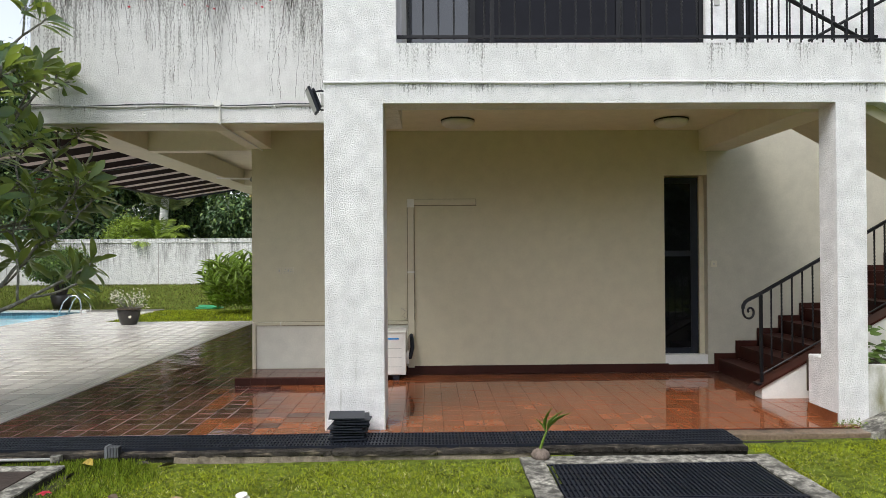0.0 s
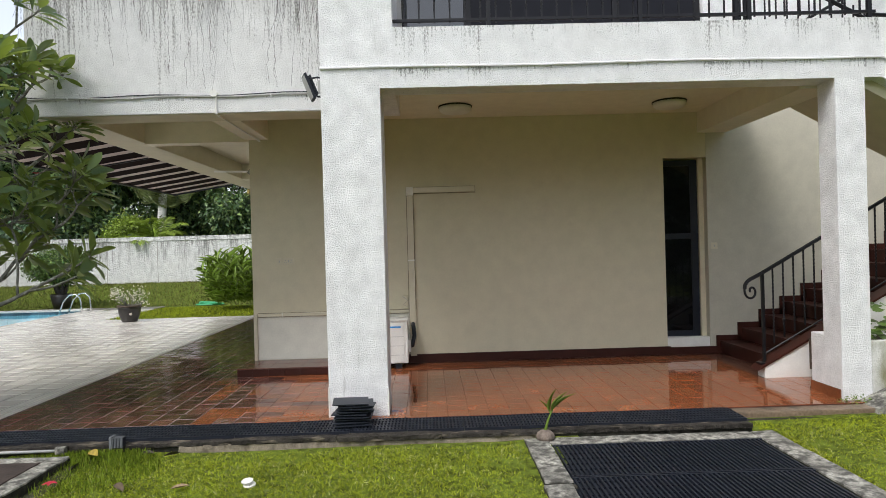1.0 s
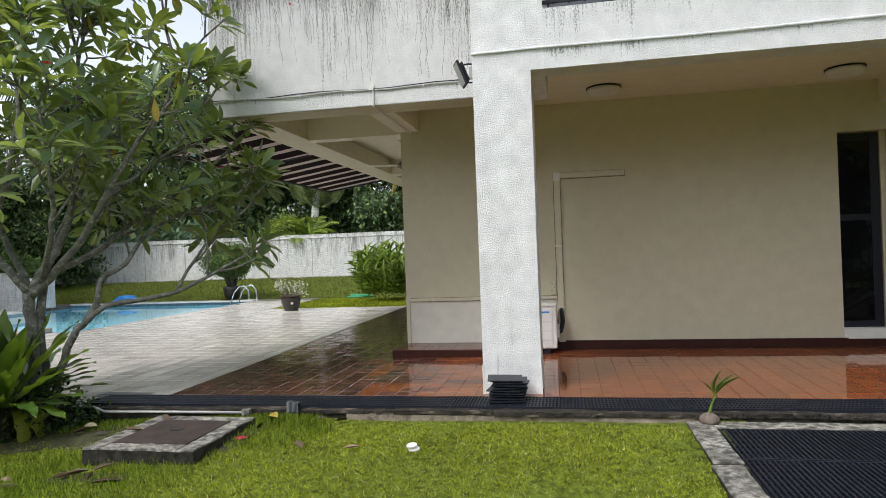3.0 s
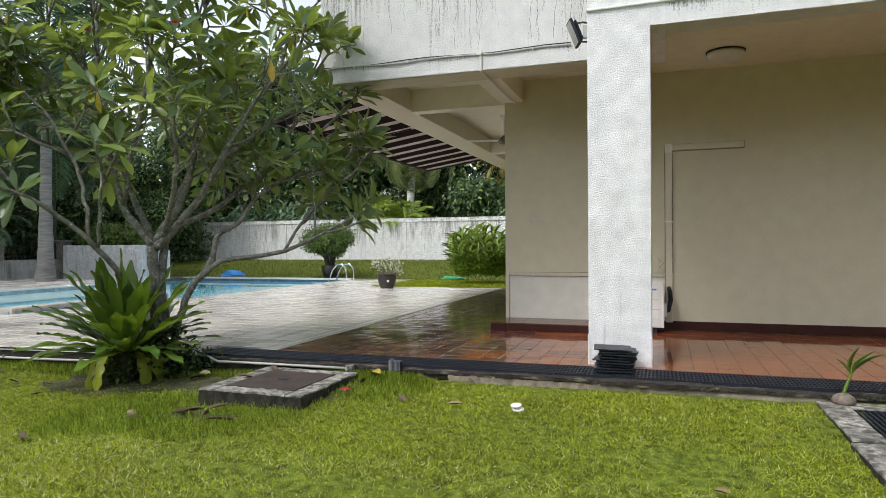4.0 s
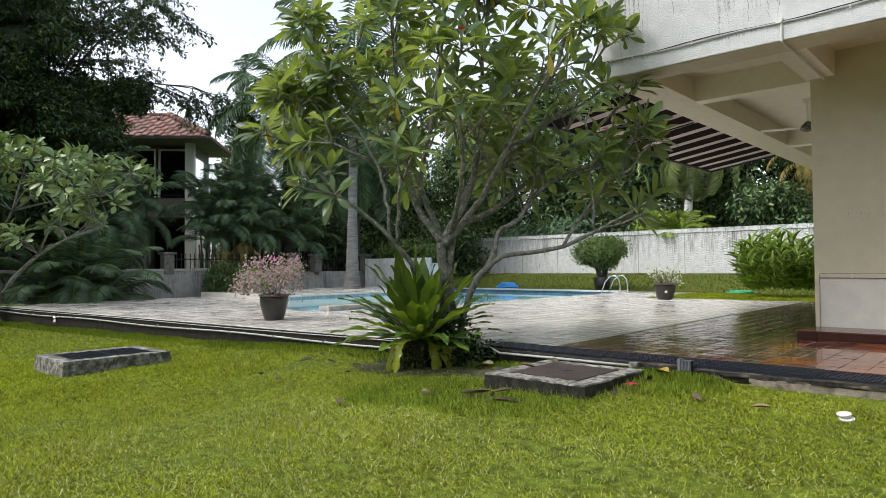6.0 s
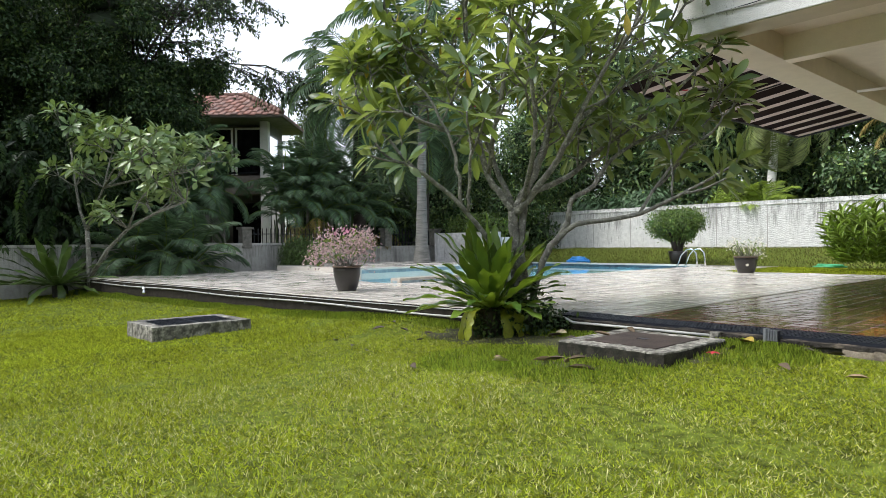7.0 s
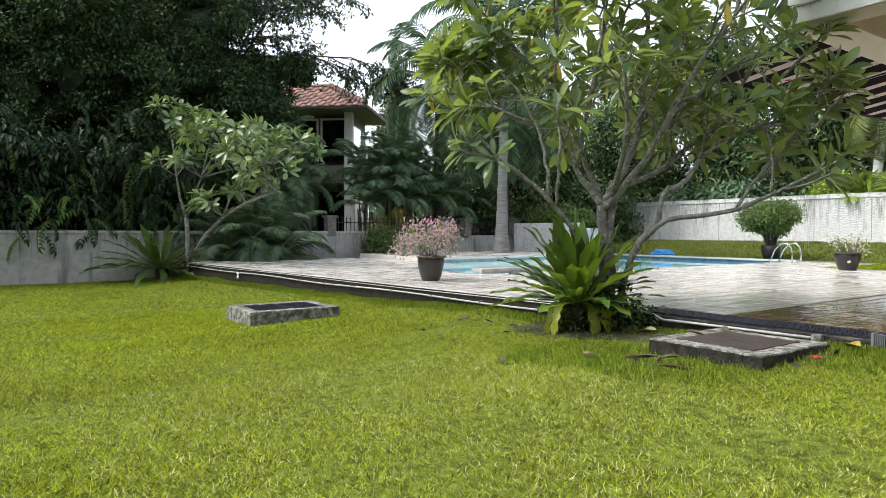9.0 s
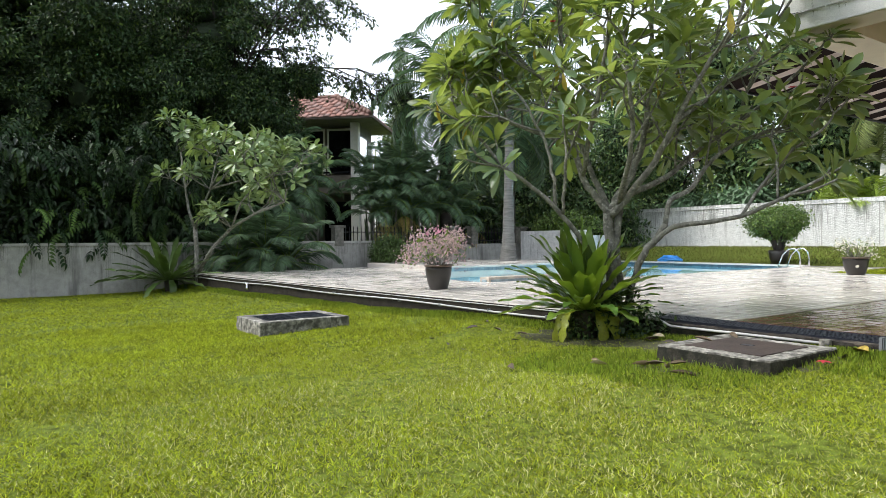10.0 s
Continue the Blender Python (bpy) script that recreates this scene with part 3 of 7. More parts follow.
ceiling = tagged(part("ceiling", boxes(((0.01, 0.302, 3.36), (5.1, 2.8, 3.6)), ((-3.1, 1.3, 3.42), (-1.45, 11.3, 3.6)), ((-1.45, 1.42, 3.42), (0.01, 2.8, 3.6)),
              ((0.01, 0.502, 3.1), (0.16, 2.8, 3.37)), ((4.75, 0.3, 3.07), (5.15, 2.8, 3.37)),
              ((-2.86, 2.8, 3.1), (-1.45, 3.02, 3.43)), ((-1.5, 1.42, 3.12), (-1.18, 2.8, 3.43)), ((-2.86, 7.4, 3.1), (-1.45, 7.65, 3.43))), CEILING), "cream painted ceiling with beams", "ceiling", kind="structure")
upper = tagged(part("wall_upper", boxes(((-3.36, 1.0, 3.12), (-0.002, 1.42, 4.62)), ((-3.36, 1.42, 3.12), (-3.1, 11.5, 4.62)), bevel=0.006), UPPER_STUCCO), "white stucco upper wall streaked with rain stains", "wall", kind="structure")
part("inner_beam", boxes(((-3.098, 1.422, 3.1205), (-2.86, 11.5, 3.7))), CREAM, upper)
part("soffit", boxes(((-3.34, 1.02, 3.112), (-0.002, 1.42, 3.1195)), ((-3.34, 1.42, 3.112), (-2.86, 11.5, 3.1195))), CREAM, upper)
tagged(part("wall_upper_rear", boxes(((-2.86, 1.42, 3.6), (-0.002, 1.6, 4.55)), ((-2.86, 4.0, 3.6), (0.7, 4.2, 7.0)), ((-0.002, 1.32, 3.61), (0.69, 2.8, 7.2)), ((-3.3, 2.5, 7.1), (13, 6, 7.3))), WHITE), "plain white upper storey", "wall", kind="structure")

# upper balcony glazing
glazing = thing("window_upper", (0, 0, 0), "dark sliding glass doors on the upper balcony", "glass doors", kind="structure")
part("curtain", boxes(((0.7, 3.3, 3.6), (4.9, 3.32, 6.4))), BARK_DARK, glazing)
for a, b in ((0.72, 1.55), (1.65, 3.63), (3.73, 4.8)):
    part("pane", boxes(((a, 2.9, 3.68), (b, 2.912, 6.2))), GLASS_SKY if a < 1 else GLASS_DULL, glazing)
for a, b in ((0.69, 0.72), (1.55, 1.65), (3.63, 3.73), (4.8, 4.87)):
    part("frame", boxes(((a, 2.87, 3.66), (b, 2.94, 6.25)), bevel=0.004), IRON, glazing)
part("track", boxes(((0.69, 2.84, 3.6), (4.87, 2.96, 3.665))), IRON, glazing)
part("balcony_floor", boxes(((0.69, 0.3, 3.61), (5.3, 2.8, 3.64))), GROUT, glazing)
part("bell_plate", boxes(((4.98, 2.785, 5.1), (5.06, 2.8, 5.24)), bevel=0.004), PVC, glazing)


# railing bars
def twisted_bar(name, height, half=0.0075, turns=11.0):
    bm = bmesh.new()
    rings = []
    n = 84
    for k in range(n + 1):
        a = 2 * math.pi * turns * max(0.0, min(1.0, (k / n - 0.15) / 0.7)) + math.pi / 4
        rings.append([bm.verts.new((half * 1.41 * math.cos(a + j * math.pi / 2), half * 1.41 * math.sin(a + j * math.pi / 2), height * k / n)) for j in range(4)])
    for a, b in zip(rings, rings[1:]):
        for j in range(4):
            bm.faces.new((a[j], a[(j + 1) % 4], b[(j + 1) % 4], b[j]))
    bm.faces.new(rings[0][::-1])
    bm.faces.new(rings[-1])
    me = bpy.data.meshes.new(name)
    bm.to_mesh(me)
    bm.free()
    me.materials.append(IRON)
    return me


PICKET, SHORT_PICKET = twisted_bar("picket", 0.88), twisted_bar("picket", 0.8)
railing = thing("balcony_railing", (0, 0.13, 3.675), "black wrought iron balcony railing with twisted bars", "railing")
part("bottom_rail", boxes(((0.69, -0.016, 0.085), (5.42, 0.016, 0.113)), bevel=0.003), IRON, railing)
part("top_rail", boxes(((0.69, -0.025, 0.94), (5.42, 0.025, 0.975)), bevel=0.004), IRON, railing)
for k in range(31):
    put(new("picket", PICKET), None, railing).matrix_basis = pose(0.8 + 0.149 * k, 0, 0.07)
for x in (1.62, 3.1, 4.17, 5.36):
    part("post", boxes(((x - 0.02, -0.02, 0), (x + 0.02, 0.02, 1.0)), bevel=0.004), IRON, railing)
part("slope_rail", tube(bmesh.new(), [(5.38, 0, 0.07), (5.55, 0, 0.06), (8.5, 0, -1.55)], 0.02, 6), IRON, railing)
part("slope_rail", tube(bmesh.new(), [(5.38, 0, 0.96), (5.55, 0, 0.94), (8.5, 0, -0.65)], 0.022, 6), IRON, railing)

inner_rail = thing("upper_stair_railing", (0, 1.3, 3.64), "black wrought iron railing of the upper stair flight", "railing")
part("handrail", tube(bmesh.new(), [(4.7, 0, 1.2), (5.2, 0, 0.96), (6.0, 0, 0.53), (7.6, 0, -0.34)], 0.024, 6), IRON, inner_rail)
part("lower_rail", tube(bmesh.new(), [(4.9, 0, 0.15), (5.3, 0, 0.08), (7.6, 0, -1.16)], 0.016, 6), IRON, inner_rail)
for x, w in ((4.62, 0.035), (4.72, 0.02)):
    part("newel", boxes(((x - w, -w, 0), (x + w, w, 1.15)), bevel=0.004), IRON, inner_rail)
for k in range(14):
    put(new("picket", PICKET), None, inner_rail).matrix_basis = pose(4.95 + 0.13 * k, 0, 0.1 - 0.072 * max(0, k - 3))
far_rail = thing("attic_stair_railing", (0, 2.6, 3.64), "black sloping rail above red tiled steps on the upper floor", "railing")
part("handrail", tube(bmesh.new(), [(6.2, 0, 0.9), (7.6, 0, 1.65)], 0.022, 6), IRON, far_rail)
part("lower_rail", tube(bmesh.new(), [(5.9, 0, 0.12), (7.6, 0, 1.02)], 0.018, 6), IRON, far_rail)
for k in range(5):
    part("step", boxes(((6.5 + 0.3 * k, 0.02, 0.2 + 0.17 * k), (6.9 + 0.3 * k, 0.19, 0.37 + 0.17 * k))), SKIRT, far_rail)

# door in the porch wall
door = thing("door_1", (4.26, 2.8, 0.1), "narrow dark glazed door in a recess of the porch wall", "door", kind="structure")
part("sill", boxes(((0.0, 0.01, 0.0), (0.6, 0.16, 0.13)), bevel=0.006), WHITE, door)
part("reveal", boxes(((0.0, 0.19, 0.0), (0.6, 0.2, 0.001))), WHITE, door)
part("stile", boxes(((0.0, 0.13, 0.13), (0.05, 0.17, 2.61)), bevel=0.003), BLACK, door)
part("stile", boxes(((0.42, 0.13, 0.13), (0.52, 0.17, 2.61)), bevel=0.003), BLACK, door)
part("jamb", boxes(((0.53, 0.11, 0.13), (0.6, 0.2, 2.63)), bevel=0.003), CREAM, door)
for z in (0.13, 1.5, 2.53):
    part("rail", boxes(((0.05, 0.135, z), (0.42, 0.165, z + 0.08)), bevel=0.003), BLACK, door)
part("pane", boxes(((0.05, 0.147, 0.21), (0.42, 0.153, 1.5))), GLASS_DARK, door)
part("pane", boxes(((0.05, 0.147, 1.58), (0.42, 0.153, 2.53))), GLASS_DARK, door)

skirting = tagged(part("baseboard", boxes(((0.3, 2.785, 0.0), (4.3, 2.799, 0.115)), ((4.3, 2.785, 0.0), (4.97, 2.799, 0.1))), SKIRT), "dark red tile skirting", "skirting", kind="structure")
LEDGE_TOP = material("dark_terracotta_step_tile", (0.10, 0.032, 0.02), 0.2, vary=0.15, random_tint=0.2)
ledge = tagged(part("floor_ledge", boxes(((-1.5, 2.14, -0.02), (0.1, 2.8, 0.095)), bevel=0.006), SKIRT), "low step faced with dark red tiles", "step", kind="structure")
v, f = slab_shape(0.196, 0.31, 0.02, 0.003)
LEDGE_TILE = shared("tile", v, f, LEDGE_TOP)
for k in range(8):
    for j in range(2):
        put(new("tile", LEDGE_TILE), None, ledge).matrix_basis = pose(-1.4 + 0.2 * k, 2.3 + 0.315 * j, 0.1)
v, f = slab_shape(0.196, 0.085, 0.012, 0.002)
LEDGE_FACE = shared("tile", v, f, SKIRT)
for k in range(8):
    put(new("tile", LEDGE_FACE), None, ledge).matrix_basis = pose(-1.4 + 0.2 * k, 2.132, 0.047, 90, 0, 0)

# stair
stair = thing("stair", (0, 0, 0), "porch stair with dark red tiled steps and white side panel", "stair", kind="structure")
for k in range(10):
    x, z = 5.0 + 0.3 * k, 0.173 * (k + 1)
    part("step", boxes(((x, 1.26, z - 0.173 if k else 0.0), (x + (0.3 if k < 9 else 1.6), 2.79, z)), bevel=0.006), SKIRT, stair)
    part("nosing", boxes(((x - 0.012, 1.262, z - 0.02), (x + 0.03, 2.78, z + 0.004)), bevel=0.004), SKIRT, stair)
    part("wall_skirting", boxes(((x - 0.06, 2.778, z - 0.17), (x + 0.27, 2.796, z + 0.078))), SKIRT, stair)
part("side_panel", side_prism([(4.74, 0.0), (4.74, 0.13), (7.9, 1.86), (7.9, 0.0)], 1.1, 1.258), WHITE, stair)
part("coping", side_prism([(4.66, 0.09), (4.70, 0.135), (7.9, 1.89), (7.9, 1.863), (4.74, 0.132)], 1.08, 1.28), SKIRT, stair)
stair_rail = thing("stair_railing", (4.77, 1.17, 0.15), "black wrought iron stair railing ending in a scroll", "railing")
part("newel_foot", boxes(((-0.07, -0.06, 0.0), (0.07, 0.06, 0.02)), bevel=0.004), IRON, stair_rail)
part("newel", boxes(((-0.016, -0.016, 0.0), (0.016, 0.016, 1.02)), bevel=0.003), IRON, stair_rail)
bm = bmesh.new()
pts = [(-0.13 + 0.085 * (1 - a / 56) * math.cos(2.3 + a * 0.155), 0, 0.83 + 0.11 * (1 - a / 56) * math.sin(2.3 + a * 0.155)) for a in range(50)][::-1]
rail_pts = [(-0.205, 0, 0.86), (-0.2, 0, 0.9), (-0.175, 0, 0.94), (-0.135, 0, 0.968), (-0.08, 0, 0.994), (0.0, 0, 1.035), (0.6, 0, 1.37), (2.2, 0, 2.26), (3.0, 0, 2.7)]
part("handrail", tube(bm, rail_pts, 0.021, 6), IRON, stair_rail)
part("scroll", tube(bmesh.new(), pts + [(-0.2, 0, 0.87)], 0.013, 8), IRON, stair_rail, smooth=True)
part("lower_rail", tube(bmesh.new(), [(0.0, 0, 0.11), (3.0, 0, 1.77)], 0.01, 6), IRON, stair_rail)
for k in range(24):
    put(new("picket", SHORT_PICKET), None, stair_rail).matrix_basis = Matrix.Translation((0.12 * (k + 1), 0, 0.16 + 0.0667 * (k + 1))) @ Matrix.Diagonal((1, 1, 1.09, 1))
    if k % 2 == 1:
        part("knot", lathe(bmesh.new(), [(0.008, -0.03), (0.018, 0), (0.008, 0.03)], 8, (0.12 * (k + 1), 0, 0.36 + 0.0667 * (k + 1))), IRON, stair_rail, smooth=True)

# planter wall and sloping kerb right of the stair column
planter = tagged(part("wall_planter", boxes(((5.215, 0.02, -0.1), (9.0, 0.16, 0.55)), bevel=0.02), PLANTER_WALL), "mossy low planter wall", "wall", kind="structure")
part("side_kerb", side_prism([(5.0, -0.2), (5.05, -0.01), (5.6, 0.22), (8, 0.5), (8, -0.3)], -0.32, 0.0), CONCRETE, planter)
part("bed", boxes(((5.22, 0.16, 0.1), (9.0, 1.05, 0.45))), SOIL, planter)

# trunking, sockets and switches on the porch wall
TRUNKING = material("cream_plastic_trunking", (0.61, 0.56, 0.43), 0.35, vary=0.04)
trunking = thing("cable_trunking", (0, 2.8, 0), "cream cable trunking along the porch wall", "trunking")
for a, b in (((0.69, -0.05, 0.1), (0.775, -0.001, 2.33)), ((0.69, -0.05, 2.332), (1.63, -0.001, 2.41)), ((-1.39, -0.03, 0.69), (0.685, -0.001, 0.735)), ((-1.445, -0.035, 0.08), (-1.395, -0.001, 0.735))):
    part("length", boxes((a, b), bevel=0.007), TRUNKING, trunking)
# thin dark strips stand in for the shadow outline of the trunking
EDGE_SHADE = material("trunking_edge_shade", (0.2, 0.17, 0.11), 0.9, vary=0.5, scale=9, stretch=(1, 1, 1))
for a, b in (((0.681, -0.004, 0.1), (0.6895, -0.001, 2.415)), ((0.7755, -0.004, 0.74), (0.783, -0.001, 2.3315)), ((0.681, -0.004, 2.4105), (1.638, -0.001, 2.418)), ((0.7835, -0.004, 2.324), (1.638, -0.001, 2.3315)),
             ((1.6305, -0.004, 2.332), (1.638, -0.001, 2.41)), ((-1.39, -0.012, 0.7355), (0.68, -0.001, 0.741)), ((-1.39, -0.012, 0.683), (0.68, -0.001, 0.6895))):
    part("grime_line", boxes((a, b)), EDGE_SHADE, trunking, "dark line painted as shade beside the trunking")
for a, b in (((0.685, -0.053, 2.3), (0.78, -0.0015, 2.415)), ((-1.06, -0.034, 0.685), (-1.05, -0.0015, 0.74)), ((0.685, -0.053, 1.4), (0.78, -0.0015, 1.42))):
    part("joint_cover", boxes((a, b), bevel=0.003), WHITE, trunking)


def socket_plate(at, units, label):
    t = thing("wall_socket", at, label, "socket")
    x = 0.0
    for w, holes in units:
        part("plate", boxes(((x, -0.012, 0), (x + w, 0, 0.088)), bevel=0.003), TRUNKING, t)
        if holes:
            for k in range(holes):
                part("socket_hole", boxes(((x + 0.03 + 0.08 * k, -0.0135, 0.05), (x + 0.038 + 0.08 * k, -0.0125, 0.066)), ((x + 0.02 + 0.08 * k, -0.0135, 0.025), (x + 0.03 + 0.08 * k, -0.0125, 0.032)),
                     ((x + 0.04 + 0.08 * k, -0.0135, 0.025), (x + 0.05 + 0.08 * k, -0.0125, 0.032))), PVC, t)
        part("rocker", boxes(((x + w / 2 - 0.008, -0.017, 0.03), (x + w / 2 + 0.008, -0.012, 0.058)), bevel=0.002), PVC, t)
        x += w + 0.004
    return t


# added panel: bounced floor light on the low wall, painted as paler colour
part("lower_panel", boxes(((-1.392, 2.794, 0.1), (0.684, 2.799, 0.688))), WALL_BOUNCE, wall_back, "paler strip of wall, floor bounce put into its colour")
socket_plate((-1.12, 2.799, 1.4), ((0.088, 0), (0.15, 2)), "white double socket and switch on the cream wall")
tagged(socket_plate((4.9, 2.799, 1.45), ((0.088, 0),), "white light switch beside the dark door"), category="switch")
isolator = thing("isolator_box", (0.6, 2.75, 0.76), "wire-caged outdoor isolator box above the cooler", "switch box")
part("box", boxes(((0, 0, 0), (0.075, 0.05, 0.17)), bevel=0.006), CREAM, isolator)
part("loop", tube(bmesh.new(), [(0.0, -0.02, 0.16), (0.07, -0.02, 0.11), (0.01, -0.02, 0.05), (0.08, -0.02, 0.01)], 0.003, 5), STEEL, isolator)

# outdoor air-conditioner
ac = thing("air_conditioner", (0.28, 2.5, 0.0), "white outdoor air-conditioner unit with side pipes", "air conditioner")
part("casing", boxes(((-0.4, -0.14, 0.07), (0.39, 0.16, 0.64)), bevel=0.015), WHITE, ac)
part("front_panel", boxes(((-0.38, -0.15, 0.085), (0.34, -0.139, 0.6)), bevel=0.004), WHITE, ac)
part("top_cover", boxes(((-0.405, -0.155, 0.625), (0.395, 0.165, 0.65)), bevel=0.006), WHITE, ac)
bm = bmesh.new()
lathe(bm, [(0.2, -0.005), (0.21, 0.0), (0.2, 0.006)], 32)
part("fan_guard", bm, PVC, ac).matrix_basis = pose(-0.12, -0.151, 0.35, 90, 0, 0)
part("badge", boxes(((0.1, -0.153, 0.54), (0.3, -0.1495, 0.56))), BLUE, ac, "plain blue badge bar")
for z in (0.18, 0.3, 0.42):
    part("groove", boxes(((0.1, -0.1515, z), (0.335, -0.1495, z + 0.006))), PVC, ac)
part("foot", boxes(((-0.33, -0.13, 0.0), (-0.25, 0.15, 0.07))), BLACK, ac)
part("foot", boxes(((0.22, -0.13, 0.0), (0.3, 0.15, 0.07))), BLACK, ac)
part("pipe", tube(bmesh.new(), [(0.39, 0.05, 0.26), (0.44, 0.05, 0.27), (0.47, 0.1, 0.4), (0.46, 0.2, 0.5), (0.45, 0.27, 0.55)], 0.028, 8), BLACK, ac, smooth=True)
part("valve_cover", boxes(((0.388, -0.05, 0.2), (0.425, 0.1, 0.36)), bevel=0.008), WHITE, ac)

# stack of loose black grating plates in front of the column
stack = thing("grating_stack", (0.1, -0.4, 0.0), "stack of loose black plastic drain plates against the column", "drain plates")
z = 0.0
for k in range(9):
    o = part("plate", boxes(((-0.16, -0.14, 0), (0.16, 0.14, 0.009)), ((-0.13, -0.12, -0.009), (-0.04, 0.12, 0)), ((0.04, -0.12, -0.009), (0.13, 0.12, 0)), bevel=0.002), BLACK, stack)
    o.matrix_basis = pose(0.16 + random.uniform(-0.03, 0.03) - (0.03 if k == 8 else 0), 0.16 + random.uniform(-0.015, 0.015), z + 0.01, random.uniform(-1, 1), random.uniform(-1.5, 1.5), random.uniform(-7, 7))
    z += 0.0235

# ceiling lights
for x in (1.36, 4.09):
    lamp = thing("ceiling_light", (x, 2.05, 3.36), "round flush ceiling light, switched off", "ceiling light", "porch ceiling lights")
    part("base", lathe(bmesh.new(), [(0.2, 0.0), (0.215, -0.006), (0.215, -0.02), (0.19, -0.022)], 40), BARK_DARK, lamp, "brown rim", smooth=True)
    part("diffuser", lathe(bmesh.new(), [(0.205, -0.02), (0.2, -0.06), (0.17, -0.085), (0.1, -0.1), (0.03, -0.104)], 40), WHITE, lamp, "milky glass diffuser", smooth=True)

# conduits on the outside
PIPE_WHITE = material("white_painted_conduit", (0.78, 0.78, 0.78), 0.6, vary=0.12, scale=5, stain=0.3, stain_scale=4, dark=(0.35, 0.35, 0.33))
conduit = thing("wall_conduit", (0, 0, 0), "thin white conduit pipe clipped along the facade", "conduit")
wob = lambda x: 0.006 * math.sin(2.3 * x)
part("pipe", tube(bmesh.new(), [(0.0 + 0.3 * k, -0.014, 3.295 + wob(0.3 * k)) for k in range(18)] + [(5.38, -0.014, 3.29), (9.0, -0.014, 1.36)], 0.011, 6), PIPE_WHITE, conduit)
part("pipe", tube(bmesh.new(), [(-3.36 + 0.28 * k, 0.986, 3.3 + 1.6 * wob(0.6 * k)) for k in range(12)], 0.009, 6), PVC, conduit)
part("cable", tube(bmesh.new(), [(-3.36 + 0.28 * k, 0.993, 3.318 + 2.0 * wob(0.5 * k + 1)) for k in range(12)], 0.006, 5), BLACK, conduit, "black cable")
part("junction", lathe(bmesh.new(), [(0.035, -0.03), (0.04, -0.02), (0.04, 0.02)], 16), WHITE, conduit).matrix_basis = pose(-1.32, 0.985, 3.33, 90, 0, 0)
part("drop_pipe", tube(bmesh.new(), [(-1.3, 0.986, 3.3), (-1.3, 0.986, 3.105), (-1.3, 1.1, 3.1), (-1.3, 2.79, 3.1)], 0.012, 6), WHITE, conduit)
for x in (-2.9, -2.2, -0.7, 0.3, 1.2, 2.1, 3.0, 3.9, 4.8):
    part("clip", boxes(((x - 0.007, -0.028 if x > 0 else 0.972, 3.28 + wob(x)), (x + 0.007, 0.0 if x > 0 else 0.999, 3.311 + wob(x)))), PIPE_WHITE, conduit)

flood = thing("floodlight", (-0.02, 0.3, 3.2), "black floodlight with a pale lens bracketed to the column", "floodlight")
tilt = pose(-0.13, 0, 0.0, 0, -22, 18)
part("head", boxes(((-0.024, -0.1, -0.13), (0.002, 0.1, 0.13)), bevel=0.008), BLACK, flood).matrix_basis = tilt
part("lens", boxes(((-0.03, -0.082, -0.112), (-0.025, 0.082, 0.112)), bevel=0.001), PVC, flood, "pale glass lens").matrix_basis = tilt
for k in range(6):
    part("cooling_fin", boxes(((0.017, -0.083 + 0.032 * k, -0.1), (0.036, -0.077 + 0.032 * k, 0.1))), BLACK, flood).matrix_basis = tilt
part("bracket", tube(bmesh.new(), [(0.02, 0, 0.08), (-0.05, -0.02, 0.09), (-0.11, -0.1, 0.06)], 0.009, 6), BLACK, flood)
part("bracket", tube(bmesh.new(), [(0.02, 0, -0.1), (-0.05, -0.02, -0.1), (-0.1, 0.02, -0.06)], 0.009, 6), BLACK, flood)
part("cable_box", boxes(((-0.05, -0.03, -0.06), (0.02, 0.03, 0.06)), bevel=0.004), PVC, flood)

# ceiling fan on the veranda
fan = thing("ceiling_fan", (-2.0, 5.1, 3.42), "cream ceiling fan at rest", "ceiling fan")
part("canopy", lathe(bmesh.new(), [(0.08, 0), (0.075, -0.03), (0.02, -0.09)], 24), WHITE, fan, smooth=True)
part("rod", lathe(bmesh.new(), [(0.014, -0.08), (0.014, -0.38)], 10), WHITE, fan)
part("motor", lathe(bmesh.new(), [(0.03, -0.36), (0.09, -0.42), (0.12, -0.45), (0.1, -0.49), (0.04, -0.51)], 24), BARK, fan, smooth=True)
for k in range(3):
    part("blade", boxes(((0.1, -0.06, -0.462), (0.65, 0.06, -0.455)), bevel=0.002), WHITE, fan).matrix_basis = pose(0, 0, 0, 6, 0, 120 * k + 75)

# striped awning off the veranda's side
awning = thing("awning", (-3.38, 0, 3.14), "striped brown and cream awning over the deck", "awning")
n = 11
for k in range(n):
    y0 = 1.9 + 0.6 * k
    part("stripe", side_prism([(0, 0), (0, 0.006), (-1.32, -0.2), (-1.32, -0.206)], y0, y0 + 0.405), AW_DARK, awning)
    part("stripe", side_prism([(0, 0), (0, 0.006), (-1.32, -0.2), (-1.32, -0.206)], y0 + 0.405, y0 + 0.6), AW_LIGHT, awning)
part("front_bar", tube(bmesh.new(), [(-1.33, 1.9, -0.22), (-1.33, 8.5, -0.22)], 0.022, 8), BLACK, awning)
part("side_bar", tube(bmesh.new(), [(0, 8.5, -0.03), (-1.33, 8.5, -0.23)], 0.018, 8), BLACK, awning)
part("arm", tube(bmesh.new(), [(0, 4.1, -0.04), (-1.3, 4.1, -0.23)], 0.012, 6), BLACK, awning)

